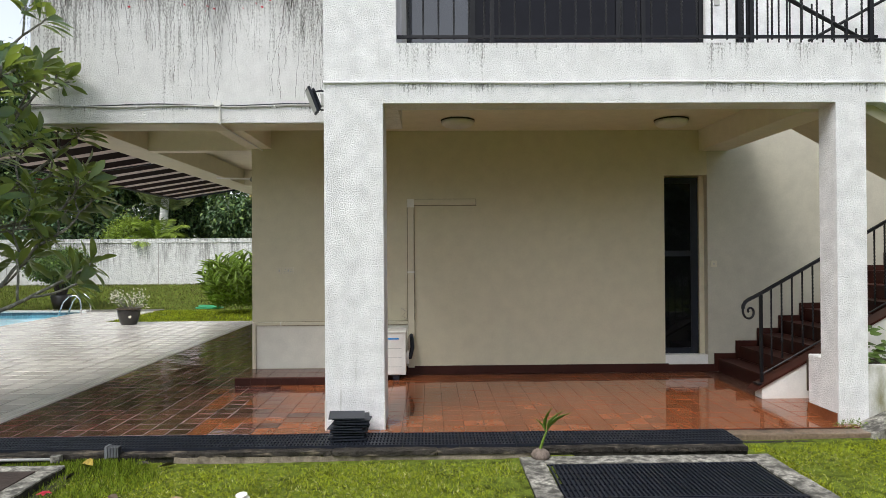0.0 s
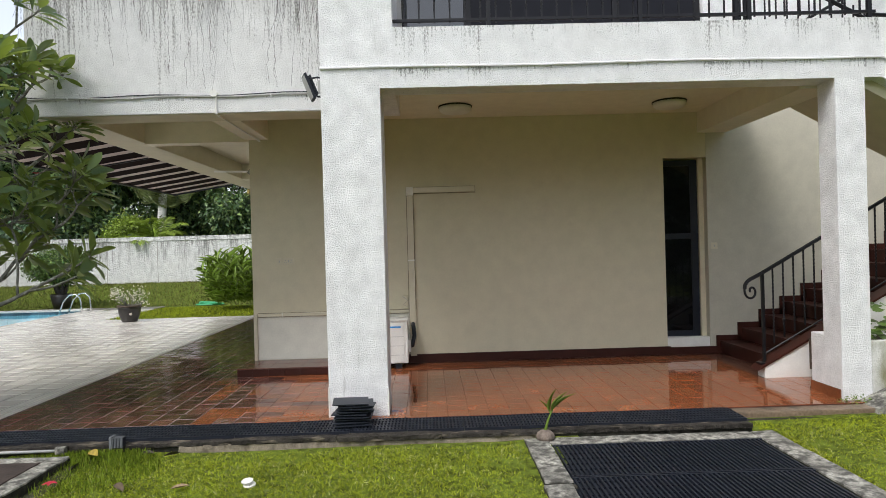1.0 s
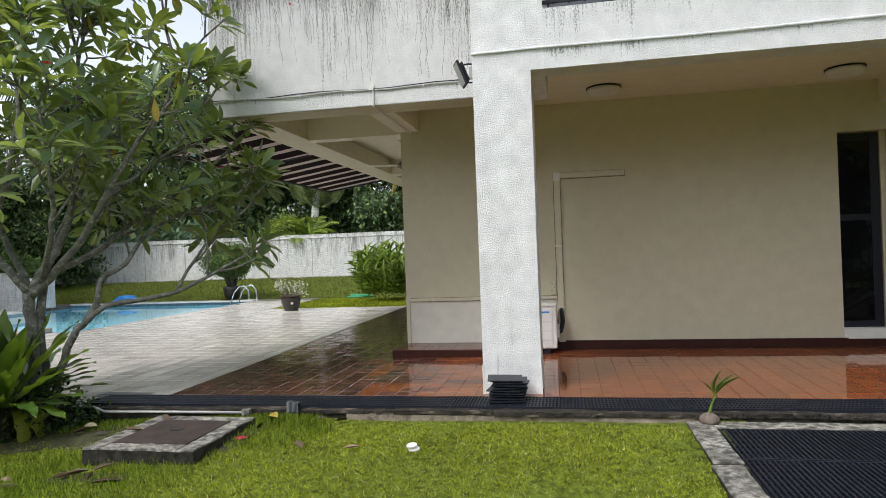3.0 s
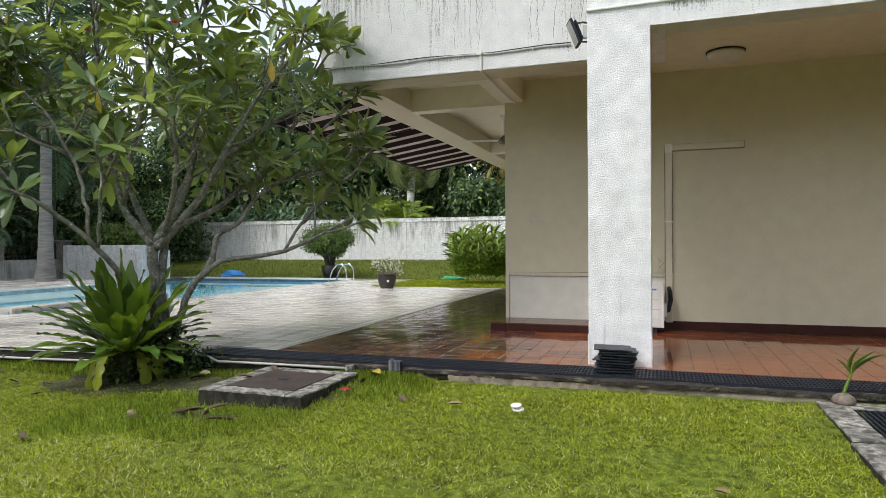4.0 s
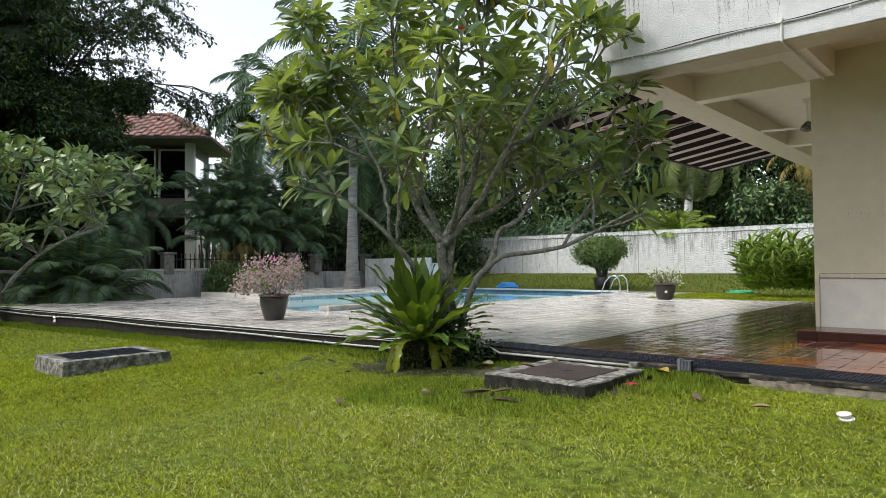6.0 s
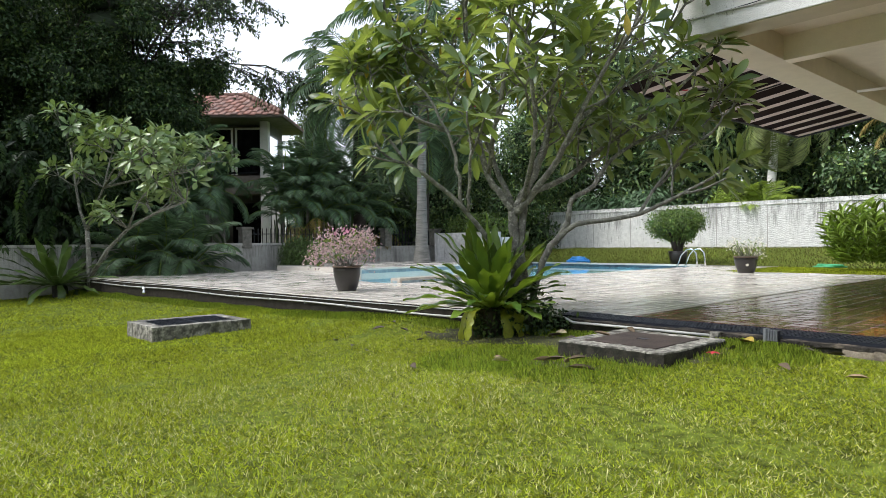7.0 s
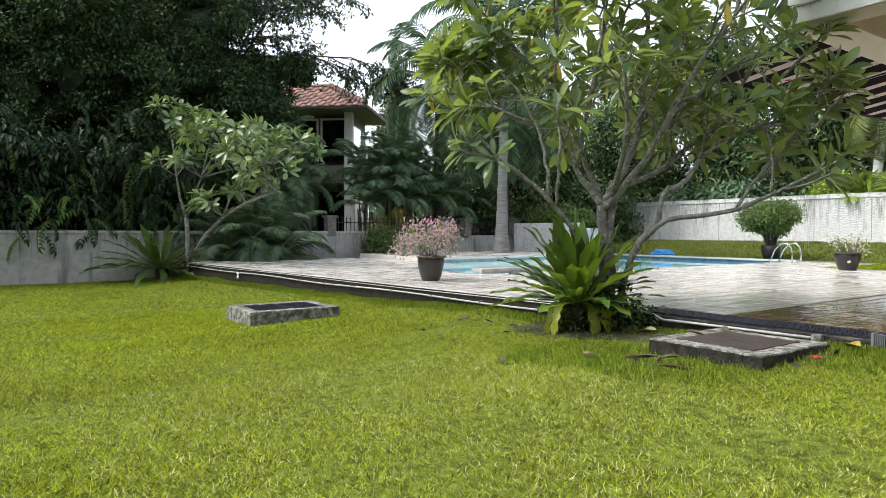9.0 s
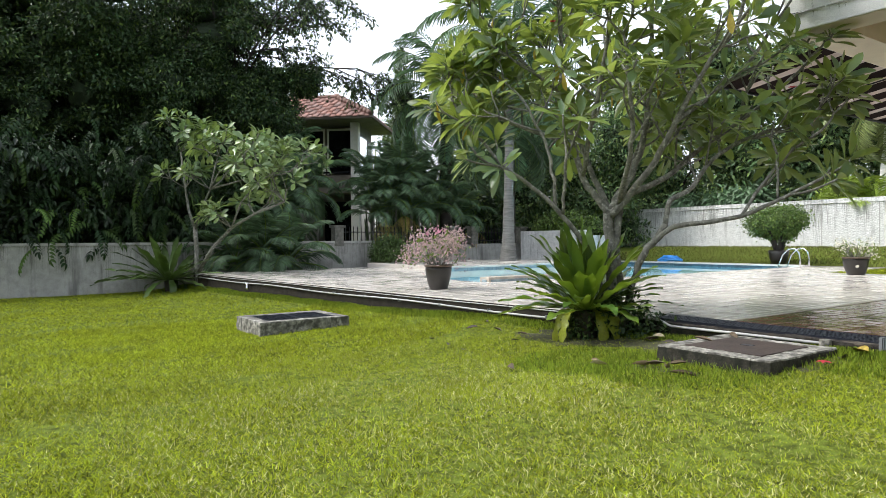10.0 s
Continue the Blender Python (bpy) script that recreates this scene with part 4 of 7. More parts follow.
# ---- garden walls ----
wall_rear = tagged(part("wall_rear", boxes(((-27, 20, -0.2), (14, 20.2, 2.14))), WALL_OLD), "weathered white garden wall with dark streaks", "wall", kind="structure")
part("coping", boxes(((-27, 19.97, 2.145), (14, 20.23, 2.31)), bevel=0.012), WALL_OLD, wall_rear)
for k in range(14):
    part("joint", boxes(((-26 + 2.0 * k + 0.1, 19.994, 0.2), (-26 + 2.0 * k + 0.125, 20.0, 2.13))), WALL_GREY, wall_rear)
wall_left = tagged(part("wall_left", boxes(((-19.8, -30, -1), (-19.6, 4.6, 0.78))), WALL_GREY), "grey weathered boundary wall", "wall", kind="structure")
part("coping", boxes(((-19.83, -30, 0.785), (-19.57, 4.6, 0.87)), bevel=0.01), WALL_GREY, wall_left)
part("set_back", boxes(((-20.0, 4.6, -1), (-19.8, 13.0, 0.72))), WALL_GREY, wall_left)
part("return_wall", boxes(((-27, 13.0, -1), (-19.8, 13.2, 0.9))), WALL_GREY, wall_left)
block = tagged(part("wall_planter_far", boxes(((-19.4, 11.2, 0.0), (-15.9, 11.4, 1.2)), ((-19.4, 11.4, 0.0), (-15.9, 12.5, 1.0)), bevel=0.01), WALL_OLD), "low white planter wall behind the pool", "wall", kind="structure")
POST_GREY = material("mossy_grey_post", (0.15, 0.145, 0.125), 0.9, vary=0.3, scale=9, bump=0.5, bump_scale=40, stain=0.6, stain_scale=6, dark=(0.05, 0.05, 0.04))
for y in (3.25, 8.0, 9.0, 11.5):
    post = thing("gate_post", (-19.72, y, 0.7), "grey square gate post with a capped top", "post", "boundary posts")
    part("shaft", boxes(((-0.16, -0.16, 0), (0.16, 0.16, 0.62)), bevel=0.01), POST_GREY, post)
    part("cap", boxes(((-0.21, -0.21, 0.622), (0.21, 0.21, 0.7)), bevel=0.015), POST_GREY, post)
fence = thing("iron_fence", (-19.9, 3.5, 0.7), "black iron fence with spear tips on the boundary wall", "fence")
part("rail", boxes(((-0.015, 0, 0.12), (0.015, 9.4, 0.15))), IRON, fence)
part("rail", boxes(((-0.015, 0, 0.46), (0.015, 9.4, 0.49))), IRON, fence)
bm = boxes(((-0.01, -0.01, 0.0), (0.01, 0.01, 0.58)))
lathe(bm, [(0.006, 0.58), (0.022, 0.61), (0.002, 0.68)], 6)
SPEAR = part("bar", bm, IRON, fence)
for k in range(1, 62):
    put(new("bar", SPEAR.data), None, fence).matrix_basis = pose(0, 0.15 * k, 0)

# ---- neighbouring house ----
BROWN_WALL = material("brown_house_wall", (0.16, 0.14, 0.12), 0.8, vary=0.15)
GREY_PLASTER = material("pale_grey_house_plaster", (0.2, 0.2, 0.195), 0.85, vary=0.12, scale=3, stain=0.3, stain_scale=2.0, stain_stretch=(1, 1, 0.2), dark=(0.3, 0.3, 0.29))
house = thing("neighbour_house", (-24.5, 7.2, -0.5), "two-storey neighbour house with a red tiled hip roof", "house", turn=-42)
part("wall", boxes(((-3.7, -14, 0), (-2.0, -1.25, 6.75)), ((-3.7, -1.25, 0), (-1.05, -1.0, 6.75))), BROWN_WALL, house)
part("pillar", boxes(((-1.2, -1.2, 0), (-0.85, -0.85, 6.75)), bevel=0.01), WHITE, house)
part("pillar", boxes(((-1.2, -6.4, 0), (-0.9, -6.1, 6.75)), bevel=0.01), WHITE, house)
balcony = part("balcony", boxes(((-2.0, -14, 3.55), (-0.95, -1.25, 3.8)), ((-1.1, -14, 3.8), (-0.97, -1.25, 4.35)), bevel=0.01), BROWN_WALL, house)
part("rail", boxes(((-1.08, -14, 4.45), (-1.0, -1.25, 4.52))), IRON, balcony)
part("lower_wall", boxes(((-1.4, -14, 0.0), (-1.25, -2.9, 3.5))), GREY_PLASTER, house)
for a, b in ((-2.5, -1.3), (-3.75, -2.6), (-5.0, -3.85)):
    window = part("window", boxes(((-1.6, a, 4.5), (-1.58, b, 6.5))), GLASS_DARK, house)
    part("frame", boxes(((-1.58, a, 4.45), (-1.52, a + 0.08, 6.55)), ((-1.58, b - 0.08, 4.45), (-1.52, b, 6.55)), ((-1.58, a + 0.08, 6.47), (-1.52, b - 0.08, 6.55))), WHITE, window)
part("window", boxes(((-1.75, -2.7, 0.3), (-1.72, -1.3, 3.2))), GLASS_DARK, house)
side_wall = part("side_wall", boxes(((-3.7, -0.998, 0.0), (-1.21, -0.93, 6.75))), GREY_PLASTER, house)
blind = part("side_window", boxes(((-2.75, -0.928, 4.4), (-1.3, -0.9, 6.15)), bevel=0.004), WINDOW_SKY, house, "tall window reflecting the bright sky")
part("frame", boxes(((-2.83, -0.929, 4.32), (-2.755, -0.88, 6.23)), ((-2.75, -0.929, 6.16), (-1.3, -0.88, 6.23))), IRON, blind)
part("side_window", boxes(((-3.6, -0.928, 4.4), (-2.95, -0.9, 6.1)), bevel=0.004), GLASS_DARK, house)
part("side_window", boxes(((-3.6, -0.928, 0.5), (-1.5, -0.9, 3.0)), bevel=0.004), GLASS_DARK, house)
part("eave", boxes(((-4.6, -15, 6.7), (-0.05, -0.05, 6.8))), GREY_PLASTER, house)
part("gutter", boxes(((-0.06, -15, 6.72), (0.05, 0.05, 6.84)), ((-4.6, -0.06, 6.72), (-0.06, 0.05, 6.84)), bevel=0.02), BROWN_WALL, house)
bm = bmesh.new()
base = [bm.verts.new(p) for p in ((-4.6, -15, 6.82), (0, -15, 6.82), (0, 0, 6.82), (-4.6, 0, 6.82))]
top = [bm.verts.new(p) for p in ((-2.3, -12.7, 8.15), (-2.3, -2.3, 8.15))]
for q in ((base[0], base[1], top[0]), (base[1], base[2], top[1], top[0]), (base[2], base[3], top[1]), (base[3], base[0], top[0], top[1])):
    bm.faces.new(q)
roof = part("roof", bm, ROOF, house)
rows = []
for k in range(8):
    u = (k + 0.3) / 8
    for j in range(int((15 - 4.6 * u) / 0.26)):
        rows.append(pose(-2.3 * u, -15 + 2.3 * u + 0.26 * (j + 0.5), 6.86 + 1.33 * u, 0, 30, 0) @ pose(0, 0, 0.03 * (j % 2), 0, -4, 0))
    for j in range(int((4.6 - 4.6 * u) / 0.26)):
        rows.append(pose(-4.6 + 2.3 * u + 0.26 * (j + 0.5), -2.3 * u, 6.86 + 1.33 * u, -30, 0, 0) @ pose(0, 0, 0.03 * (j % 2), 4, 0, 90))
v, f = slab_shape(0.37, 0.24, 0.05, 0.03)
tagged(put(new("roof_tiles", stamp_mesh("roof_tiles", v, f, rows)), ROOF, roof), kind="stuff")
for k in range(11):
    u = (k + 0.5) / 11
    part("ridge_tile", tube(bmesh.new(), [(-2.3 * (u - 0.045), -2.3 * (u - 0.045), 6.93 + 1.33 * (u - 0.045)), (-2.3 * (u + 0.055), -2.3 * (u + 0.055), 6.9 + 1.33 * (u + 0.055))], [0.13, 0.11], 8), ROOF, roof, smooth=True)
part("ridge", tube(bmesh.new(), [(-2.3, -2.3, 8.2), (-2.3, -12.7, 8.2), (0, -15, 6.9)], 0.1, 8), ROOF, roof)

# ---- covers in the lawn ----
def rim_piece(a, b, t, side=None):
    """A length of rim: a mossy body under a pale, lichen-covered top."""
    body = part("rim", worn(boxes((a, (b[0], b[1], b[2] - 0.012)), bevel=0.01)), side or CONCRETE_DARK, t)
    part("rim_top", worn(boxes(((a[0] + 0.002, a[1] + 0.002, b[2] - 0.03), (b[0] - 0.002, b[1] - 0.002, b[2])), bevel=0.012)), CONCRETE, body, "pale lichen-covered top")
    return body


def drain_cover(at, w, d, h, rim, label, plate_mat, bars, cracked=False):
    t = thing("drain_cover", at, label, "drain cover", "lawn drain covers")
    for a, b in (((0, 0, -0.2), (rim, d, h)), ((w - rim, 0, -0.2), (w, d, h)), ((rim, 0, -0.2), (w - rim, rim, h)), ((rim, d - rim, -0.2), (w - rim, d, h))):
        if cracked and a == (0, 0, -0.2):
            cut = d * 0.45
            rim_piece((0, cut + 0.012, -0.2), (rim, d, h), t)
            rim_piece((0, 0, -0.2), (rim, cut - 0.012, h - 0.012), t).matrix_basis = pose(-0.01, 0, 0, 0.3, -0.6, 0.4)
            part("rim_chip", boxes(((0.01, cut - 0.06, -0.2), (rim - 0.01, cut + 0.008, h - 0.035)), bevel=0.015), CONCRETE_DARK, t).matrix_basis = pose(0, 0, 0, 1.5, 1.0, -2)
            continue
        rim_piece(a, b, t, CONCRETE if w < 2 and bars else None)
    if bars:
        # black slab stands in for the darkness of the hollow under the bars
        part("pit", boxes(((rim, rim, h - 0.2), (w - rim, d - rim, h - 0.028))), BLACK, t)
        for panel in range(2):
            y0, y1 = rim + (d - 2 * rim) * panel / 2 + 0.006, rim + (d - 2 * rim) * (panel + 1) / 2 - 0.006
            grid_panel = part("grid_panel", boxes(((rim + 0.004, y0, h - 0.026), (w - rim - 0.004, y0 + 0.018, h - 0.002))), BLACK, t)
            part("end_bar", boxes(((rim + 0.004, y1 - 0.018, h - 0.026), (w - rim - 0.004, y1, h - 0.002))), BLACK, grid_panel)
            one = boxes(((-0.007, y0 + 0.018, h - 0.026), (0.007, y1 - 0.018, h - 0.004)))
            n = int((w - 2 * rim) / 0.036)
            first = part("bar", one, BLACK, grid_panel)
            first.matrix_basis = pose(rim + 0.02, 0, 0)
            for k in range(1, n):
                put(new("bar", first.data), None, grid_panel).matrix_basis = pose(rim + 0.02 + 0.036 * k, 0, 0)
            for k in range(6):
                y = y0 + (y1 - y0) * (k + 0.5) / 6
                part("cross_bar", boxes(((rim + 0.01, y - 0.003, h - 0.026), (w - rim - 0.01, y + 0.003, h - 0.012))), BLACK, grid_panel)
    else:
        part("plate", boxes(((rim + 0.004, rim + 0.004, h - 0.1), (w - rim - 0.004, d - rim - 0.004, h + 0.004)), bevel=0.006), plate_mat, t)
        part("lifting_slot", boxes(((w * 0.45, d * 0.5, h + 0.003), (w * 0.55, d * 0.56, h + 0.0065))), BLACK, t)
    return t


RUST = material("rusty_brown_plate", (0.042, 0.029, 0.023), 0.75, vary=0.3, scale=7, bump=0.4, bump_scale=40, stain=0.5, stain_scale=5, dark=(0.04, 0.035, 0.03))
drain_cover((1.75, -2.52, -0.155), 2.15, 1.9, 0.08, 0.2, "large black grating in a cracked concrete rim on the lawn", BLACK, True, True)
drain_cover((-2.93, -1.82, -0.18), 0.96, 0.99, 0.15, 0.15, "mossy concrete manhole with a brown plate in the lawn", RUST, False)
drain_cover((-9.15, -3.4, -0.42), 1.05, 1.32, 0.18, 0.16, "raised concrete drain box with a black grating on the lawn", BLACK, True)

# ---- pipes along the deck ----
def edge_y(x):
    return -0.55 - (-4.0 - x) * (1.23 / 15.5)


GREY_PLASTIC = material("dark_grey_plastic", (0.16, 0.17, 0.18), 0.5)
pipe = thing("garden_pipe", (0, 0, 0), "pale grey water pipe clipped along the deck edge", "pipe")
part("run", tube(bmesh.new(), [(x, edge_y(x) - 0.05, -0.11 + 0.012 * math.sin(x * 1.3)) for x in np.arange(-18.3, -4.9, 0.5)] + [(-4.6, -0.63, -0.06), (-4.25, -0.65, 0.005), (-3.81, -0.65, 0.005), (-3.74, -0.65, -0.015), (-3.65, -0.65, -0.048), (-3.0, -0.65, -0.043), (-2.2, -0.65, -0.04)], 0.013, 8), PVC, pipe, smooth=True)
part("upper_run", tube(bmesh.new(), [(x, edge_y(x) - 0.035, -0.035 + 0.006 * math.sin(x * 0.9)) for x in np.arange(-18.3, -4.6, 0.5)], 0.007, 6), PVC, pipe, smooth=True)
part("end_block", boxes(((-2.18, -0.695, -0.06), (-2.1, -0.64, 0.0)), bevel=0.008), CONCRETE, pipe)
for x in np.arange(-18, -4.6, 1.05):
    part("clip", boxes(((x - 0.012, edge_y(x) - 0.066, -0.13), (x + 0.012, edge_y(x) - 0.02, -0.09))), GREY_PLASTIC, pipe)
part("tap", lathe(bmesh.new(), [(0.03, 0), (0.05, 0.03), (0.03, 0.1), (0.05, 0.12), (0.02, 0.15)], 12, (-14.6, edge_y(-14.6) - 0.1, -0.25)), STEEL, pipe)
inlet = thing("drain_inlet", (-1.75, -0.6, 0.025), "small grey slotted drain inlet on the kerb", "drain inlet")
part("collar", boxes(((-0.012, -0.03, -0.075), (0.012, 0.05, 0.03)), bevel=0.004), GREY_PLASTIC, inlet)
part("core", boxes(((0.014, -0.012, -0.06), (0.1, 0.04, 0.016)), bevel=0.004), BLACK, inlet)
for k in range(7):
    part("fin", boxes(((0.016 + 0.0125 * k, -0.024, -0.065), (0.022 + 0.0125 * k, 0.045, 0.02))), GREY_PLASTIC, inlet)

# ---- pool ladder ----
ladder = thing("pool_ladder", (-9.1, 12.55, 0.0), "steel pool ladder with two curved handrails", "pool ladder")
for y in (-0.25, 0.25):
    part("handrail", tube(bmesh.new(), [(-0.45, y, -0.6), (-0.4, y, -0.05), (-0.25, y, 0.35), (-0.08, y, 0.52), (0.1, y, 0.54), (0.22, y, 0.42), (0.25, y, 0.2), (0.25, y, 0.0)], 0.021, 10), STEEL, ladder, smooth=True)
part("tread", boxes(((-0.5, -0.24, -0.35), (-0.38, 0.24, -0.32)), bevel=0.006), STEEL, ladder)


# ---- pots ----
def flower_pot(at, r, h, label):
    t = thing("flower_pot", at, label, "flower pot")
    part("pot", lathe(bmesh.new(), [(r * 0.66, 0), (r * 0.7, 0.01), (r * 0.87, h * 0.3), (r * 0.99, h * 0.6), (r * 1.03, h * 0.8), (r * 1.02, h * 0.91)], 36), POT, t, smooth=True)
    part("rim", lathe(bmesh.new(), [(r * 1.0, h * 0.905), (r * 1.09, h * 0.915), (r * 1.11, h * 0.955), (r * 1.07, h), (r * 1.0, h), (r * 0.95, h * 0.96), (r * 0.9, h * 0.88)], 36), POT_RIM, t, "brown worn rim", smooth=True)
    part("soil", lathe(bmesh.new(), [(r * 0.9, h * 0.88), (r * 0.5, h * 0.91)], 24), SOIL, t)
    return t


pot_pink = flower_pot((-8.9, 0.05, 0.0), 0.225, 0.43, "dark pot with a pink flowering bush on the deck")
pot_white = flower_pot((-6.27, 9.6, 0.0), 0.25, 0.4, "dark pot with a sparse white flowering bush on the deck")
part("tag", lathe(bmesh.new(), [(0.035, 0), (0.035, 0.006)], 12), PETAL_WHITE, pot_white, "white label discs").matrix_basis = pose(-6.27 + 6.27 + 0.12, -0.21, 0.2, 80, 0, 15)

tarp = thing("blue_pool_hose", (-14.6, 14.3, 0.0), "heap of blue pool cover and hose beyond the pool", "pool cover")
for k in range(4):
    part("coil", tube(bmesh.new(), [((0.35 - 0.05 * k) * math.cos(a * 0.5) * 1.4, (0.25 - 0.03 * k) * math.sin(a * 0.5), 0.05 + 0.045 * k + 0.02 * math.sin(a * 1.3 + k)) for a in range(14)], 0.035, 8), BLUE, tarp, smooth=True)
hose = thing("garden_hose", (-5.9, 14.2, -0.02), "coiled green garden hose on the grass", "hose")
GREEN = material("green_rubber_hose", (0.05, 0.35, 0.16), 0.4)
for k in range(3):
    part("coil", tube(bmesh.new(), [(0.42 * math.cos(a * 0.42 + k), (0.25 + 0.04 * k) * math.sin(a * 0.42), 0.03 + 0.025 * k) for a in range(16)], 0.02, 6), GREEN, hose, smooth=True)

# ---- small things on the lawn ----
cap = thing("white_pipe_cap", (-0.38, -1.41, lawn_z(-0.38, -1.41)), "small white plastic pipe cap lying on the grass", "pipe cap")
part("disc", lathe(bmesh.new(), [(0.05, 0.045), (0.056, 0.048), (0.056, 0.056), (0.05, 0.058)], 20), WHITE, cap)
part("neck", lathe(bmesh.new(), [(0.03, 0.01), (0.03, 0.046)], 16), WHITE, cap)
part("foot", lathe(bmesh.new(), [(0.06, 0.0), (0.06, 0.015), (0.05, 0.02)], 20, (0.015, -0.01, 0)), WHITE, cap)

coconut = thing("coconut_seedling", (1.93, -0.66, -0.1), "sprouting coconut with a young palm shoot beside the kerb", "seedling")
part("husk", lathe(bmesh.new(), [(0.03, 0.0), (0.085, 0.03), (0.1, 0.07), (0.082, 0.11), (0.05, 0.135), (0.015, 0.145)], 20), HUSK, coconut, "grey-brown husk", smooth=True)
part("stem", tube(bmesh.new(), [(0, 0, 0.14), (0.03, 0, 0.25), (0.07, 0, 0.36)], [0.016, 0.013, 0.008], 8), LEAF_BUSH, coconut)


# ---- bare soil, litter and crumbled mortar ----
def bare_patch(name, spans, mat, label, seed):
    """A thin uneven sheet over the lawn: each span is centre x, y and half sizes."""
    bm = bmesh.new()
    for cx, cy, rx, ry in spans:
        n = 26
        ring = []
        mid = bm.verts.new((cx, cy, lawn_z(cx, cy) + 0.012))
        for k in range(n):
            a = 2 * math.pi * k / n
            w = 1 + 0.45 * noise.noise((math.cos(a) * 2.1 + seed, math.sin(a) * 2.1, cx)) + 0.2 * noise.noise((math.cos(a) * 6 + seed, math.sin(a) * 6, cx))
            x, y = cx + rx * w * math.cos(a), cy + ry * w * math.sin(a)
            ring.append(bm.verts.new((x, y, lawn_z(x, y) + 0.004)))
        for k in range(n):
            bm.faces.new((mid, ring[k], ring[(k + 1) % n]))
    return tagged(part(name, bm, mat, smooth=True), label, "soil", kind="stuff")


BARE = [(-4.45, -1.12, 0.95, 0.42), (-2.35, -0.74, 0.7, 0.13), (-3.5, -1.15, 0.35, 0.3), (-1.95, -1.2, 0.12, 0.4), (-3.3, -0.8, 0.4, 0.16), (-2.75, -2.06, 0.4, 0.1)]
bare_patch("soil_patch", BARE, LITTER_SOIL, "bare damp soil with leaf litter under the frangipani", 1.0)
MORTAR = [(0.1, -0.655, 0.45, 0.04), (0.75, -0.66, 0.4, 0.05), (1.35, -0.67, 0.4, 0.06)]
cap.matrix_basis = cap.matrix_basis @ pose(0, 0, 0, 8, -6, 20) @ Matrix.Diagonal((0.75, 0.75, 0.7, 1))
coconut.matrix_basis = coconut.matrix_basis @ Matrix.Diagonal((0.82, 0.82, 0.72, 1))

# ---- plants ----


def obovate_leaf(droop=0.1, fold=0.2):
    """A leaf on a short stalk, broadest past its middle, with a blunt pointed tip: points and faces."""
    verts, faces = [], []
    outline = ((0.0, 0.05), (0.1, 0.06), (0.25, 0.42), (0.45, 0.84), (0.62, 1.0), (0.78, 0.9), (0.91, 0.52), (1.0, 0.04))
    for k, (u, full) in enumerate(outline):
        w, z = full / 2, -droop * u * u
        verts += [(u, -w, z + fold * w * w), (u, 0, z - 0.012), (u, w, z + fold * w * w)]
        if k:
            a, b = 3 * (k - 1), 3 * k
            faces += [(a, b, b + 1, a + 1), (a + 1, b + 1, b + 2, a + 2)]
    return np.array(verts), faces


FRANGI_LEAF = obovate_leaf()
SMALL_LEAF = leaf_shape(2, 0.2, 0.2, 0.5, 0.1)
LEAFLET = leaf_shape(2, 0.25, 0.35, 0.45, 0.03)
LONG_LEAF = leaf_shape(4, 0.25, 0.35, 0.45, 0.03)
FROND_LEAF = leaf_shape(2, 0.15, 0.3, 0.35, 0.03)
FAR_LEAF = (np.array([(0, 0, 0), (0.45, -0.5, 0.08), (1.0, 0, -0.15), (0.45, 0.5, 0.08)]), [(0, 1, 2), (0, 2, 3)])
PETAL = leaf_shape(2, 0.3, 0.15, 0.6, 0.3)


def foliage(name, shape, rows, mat, parent, label="", kind="stuff"):
    o = put(new(name, leaf_mesh(name, shape, rows)), mat, parent, label)
    return tagged(o, kind=kind) if kind else o


def limb(bm, a, d, length, r0, r1, sides=6, lift=0.0, wob=0.06, n=3):
    """A slightly bent branch from a along d; returns its end and end direction."""
    pts, p, d = [Vector(a)], Vector(a), Vector(d).normalized()
    for k in range(n):
        d = (d + Vector((random.uniform(-wob, wob), random.uniform(-wob, wob), lift / n + random.uniform(-wob, wob)))).normalized()
        p = p + d * (length / n)
        pts.append(p)
    tube(bm, pts, [r0 + (r1 - r0) * k / n for k in range(n + 1)], sides)
    return p, d


def grow(bm, tips, a, d, length, r, level, lift, spread):
    p, d = limb(bm, a, d, length, r, max(r * 0.8, 0.009), lift=lift)
    if level == 0:
        tips.append((p, d))
        return
    count = 3 if random.random() < 0.3 else 2
    turn0 = random.uniform(0, 6.28)
    side = d.orthogonal().normalized()
    other = d.cross(side)
    for k in range(count):
        a2 = turn0 + 6.28 * k / count + random.uniform(-0.4, 0.4)
        out = (side * math.cos(a2) + other * math.sin(a2)) * spread * random.uniform(0.7, 1.2)
        grow(bm, tips, p, d + out, length * random.uniform(0.65, 0.9), max(r * 0.8, 0.009), level - 1, lift, spread)


def rosette_rows(tips, leaves, length, width, droop=0.15):
    rows = []
    for p, d in tips:
        side = d.orthogonal().normalized()
        other = d.cross(side)
        n = max(4, int(leaves * random.uniform(0.7, 1.2)))
        for k in range(n):
            a = 2.399 * k + random.uniform(-0.3, 0.3)
            rise = random.uniform(0.4, 1.3) - 0.6 * (k / n)
            out = side * math.cos(a) + other * math.sin(a)
            v = (out + d * rise + Vector((0, 0, -droop))).normalized()
            s = random.uniform(0.7, 1.15)
            base = p - d * (0.1 * k / n) + out * 0.015
            rows.append((*base, *v, *(d + Vector((0, 0, 0.4)) + out * -0.2), length * s, width * s))
    return rows


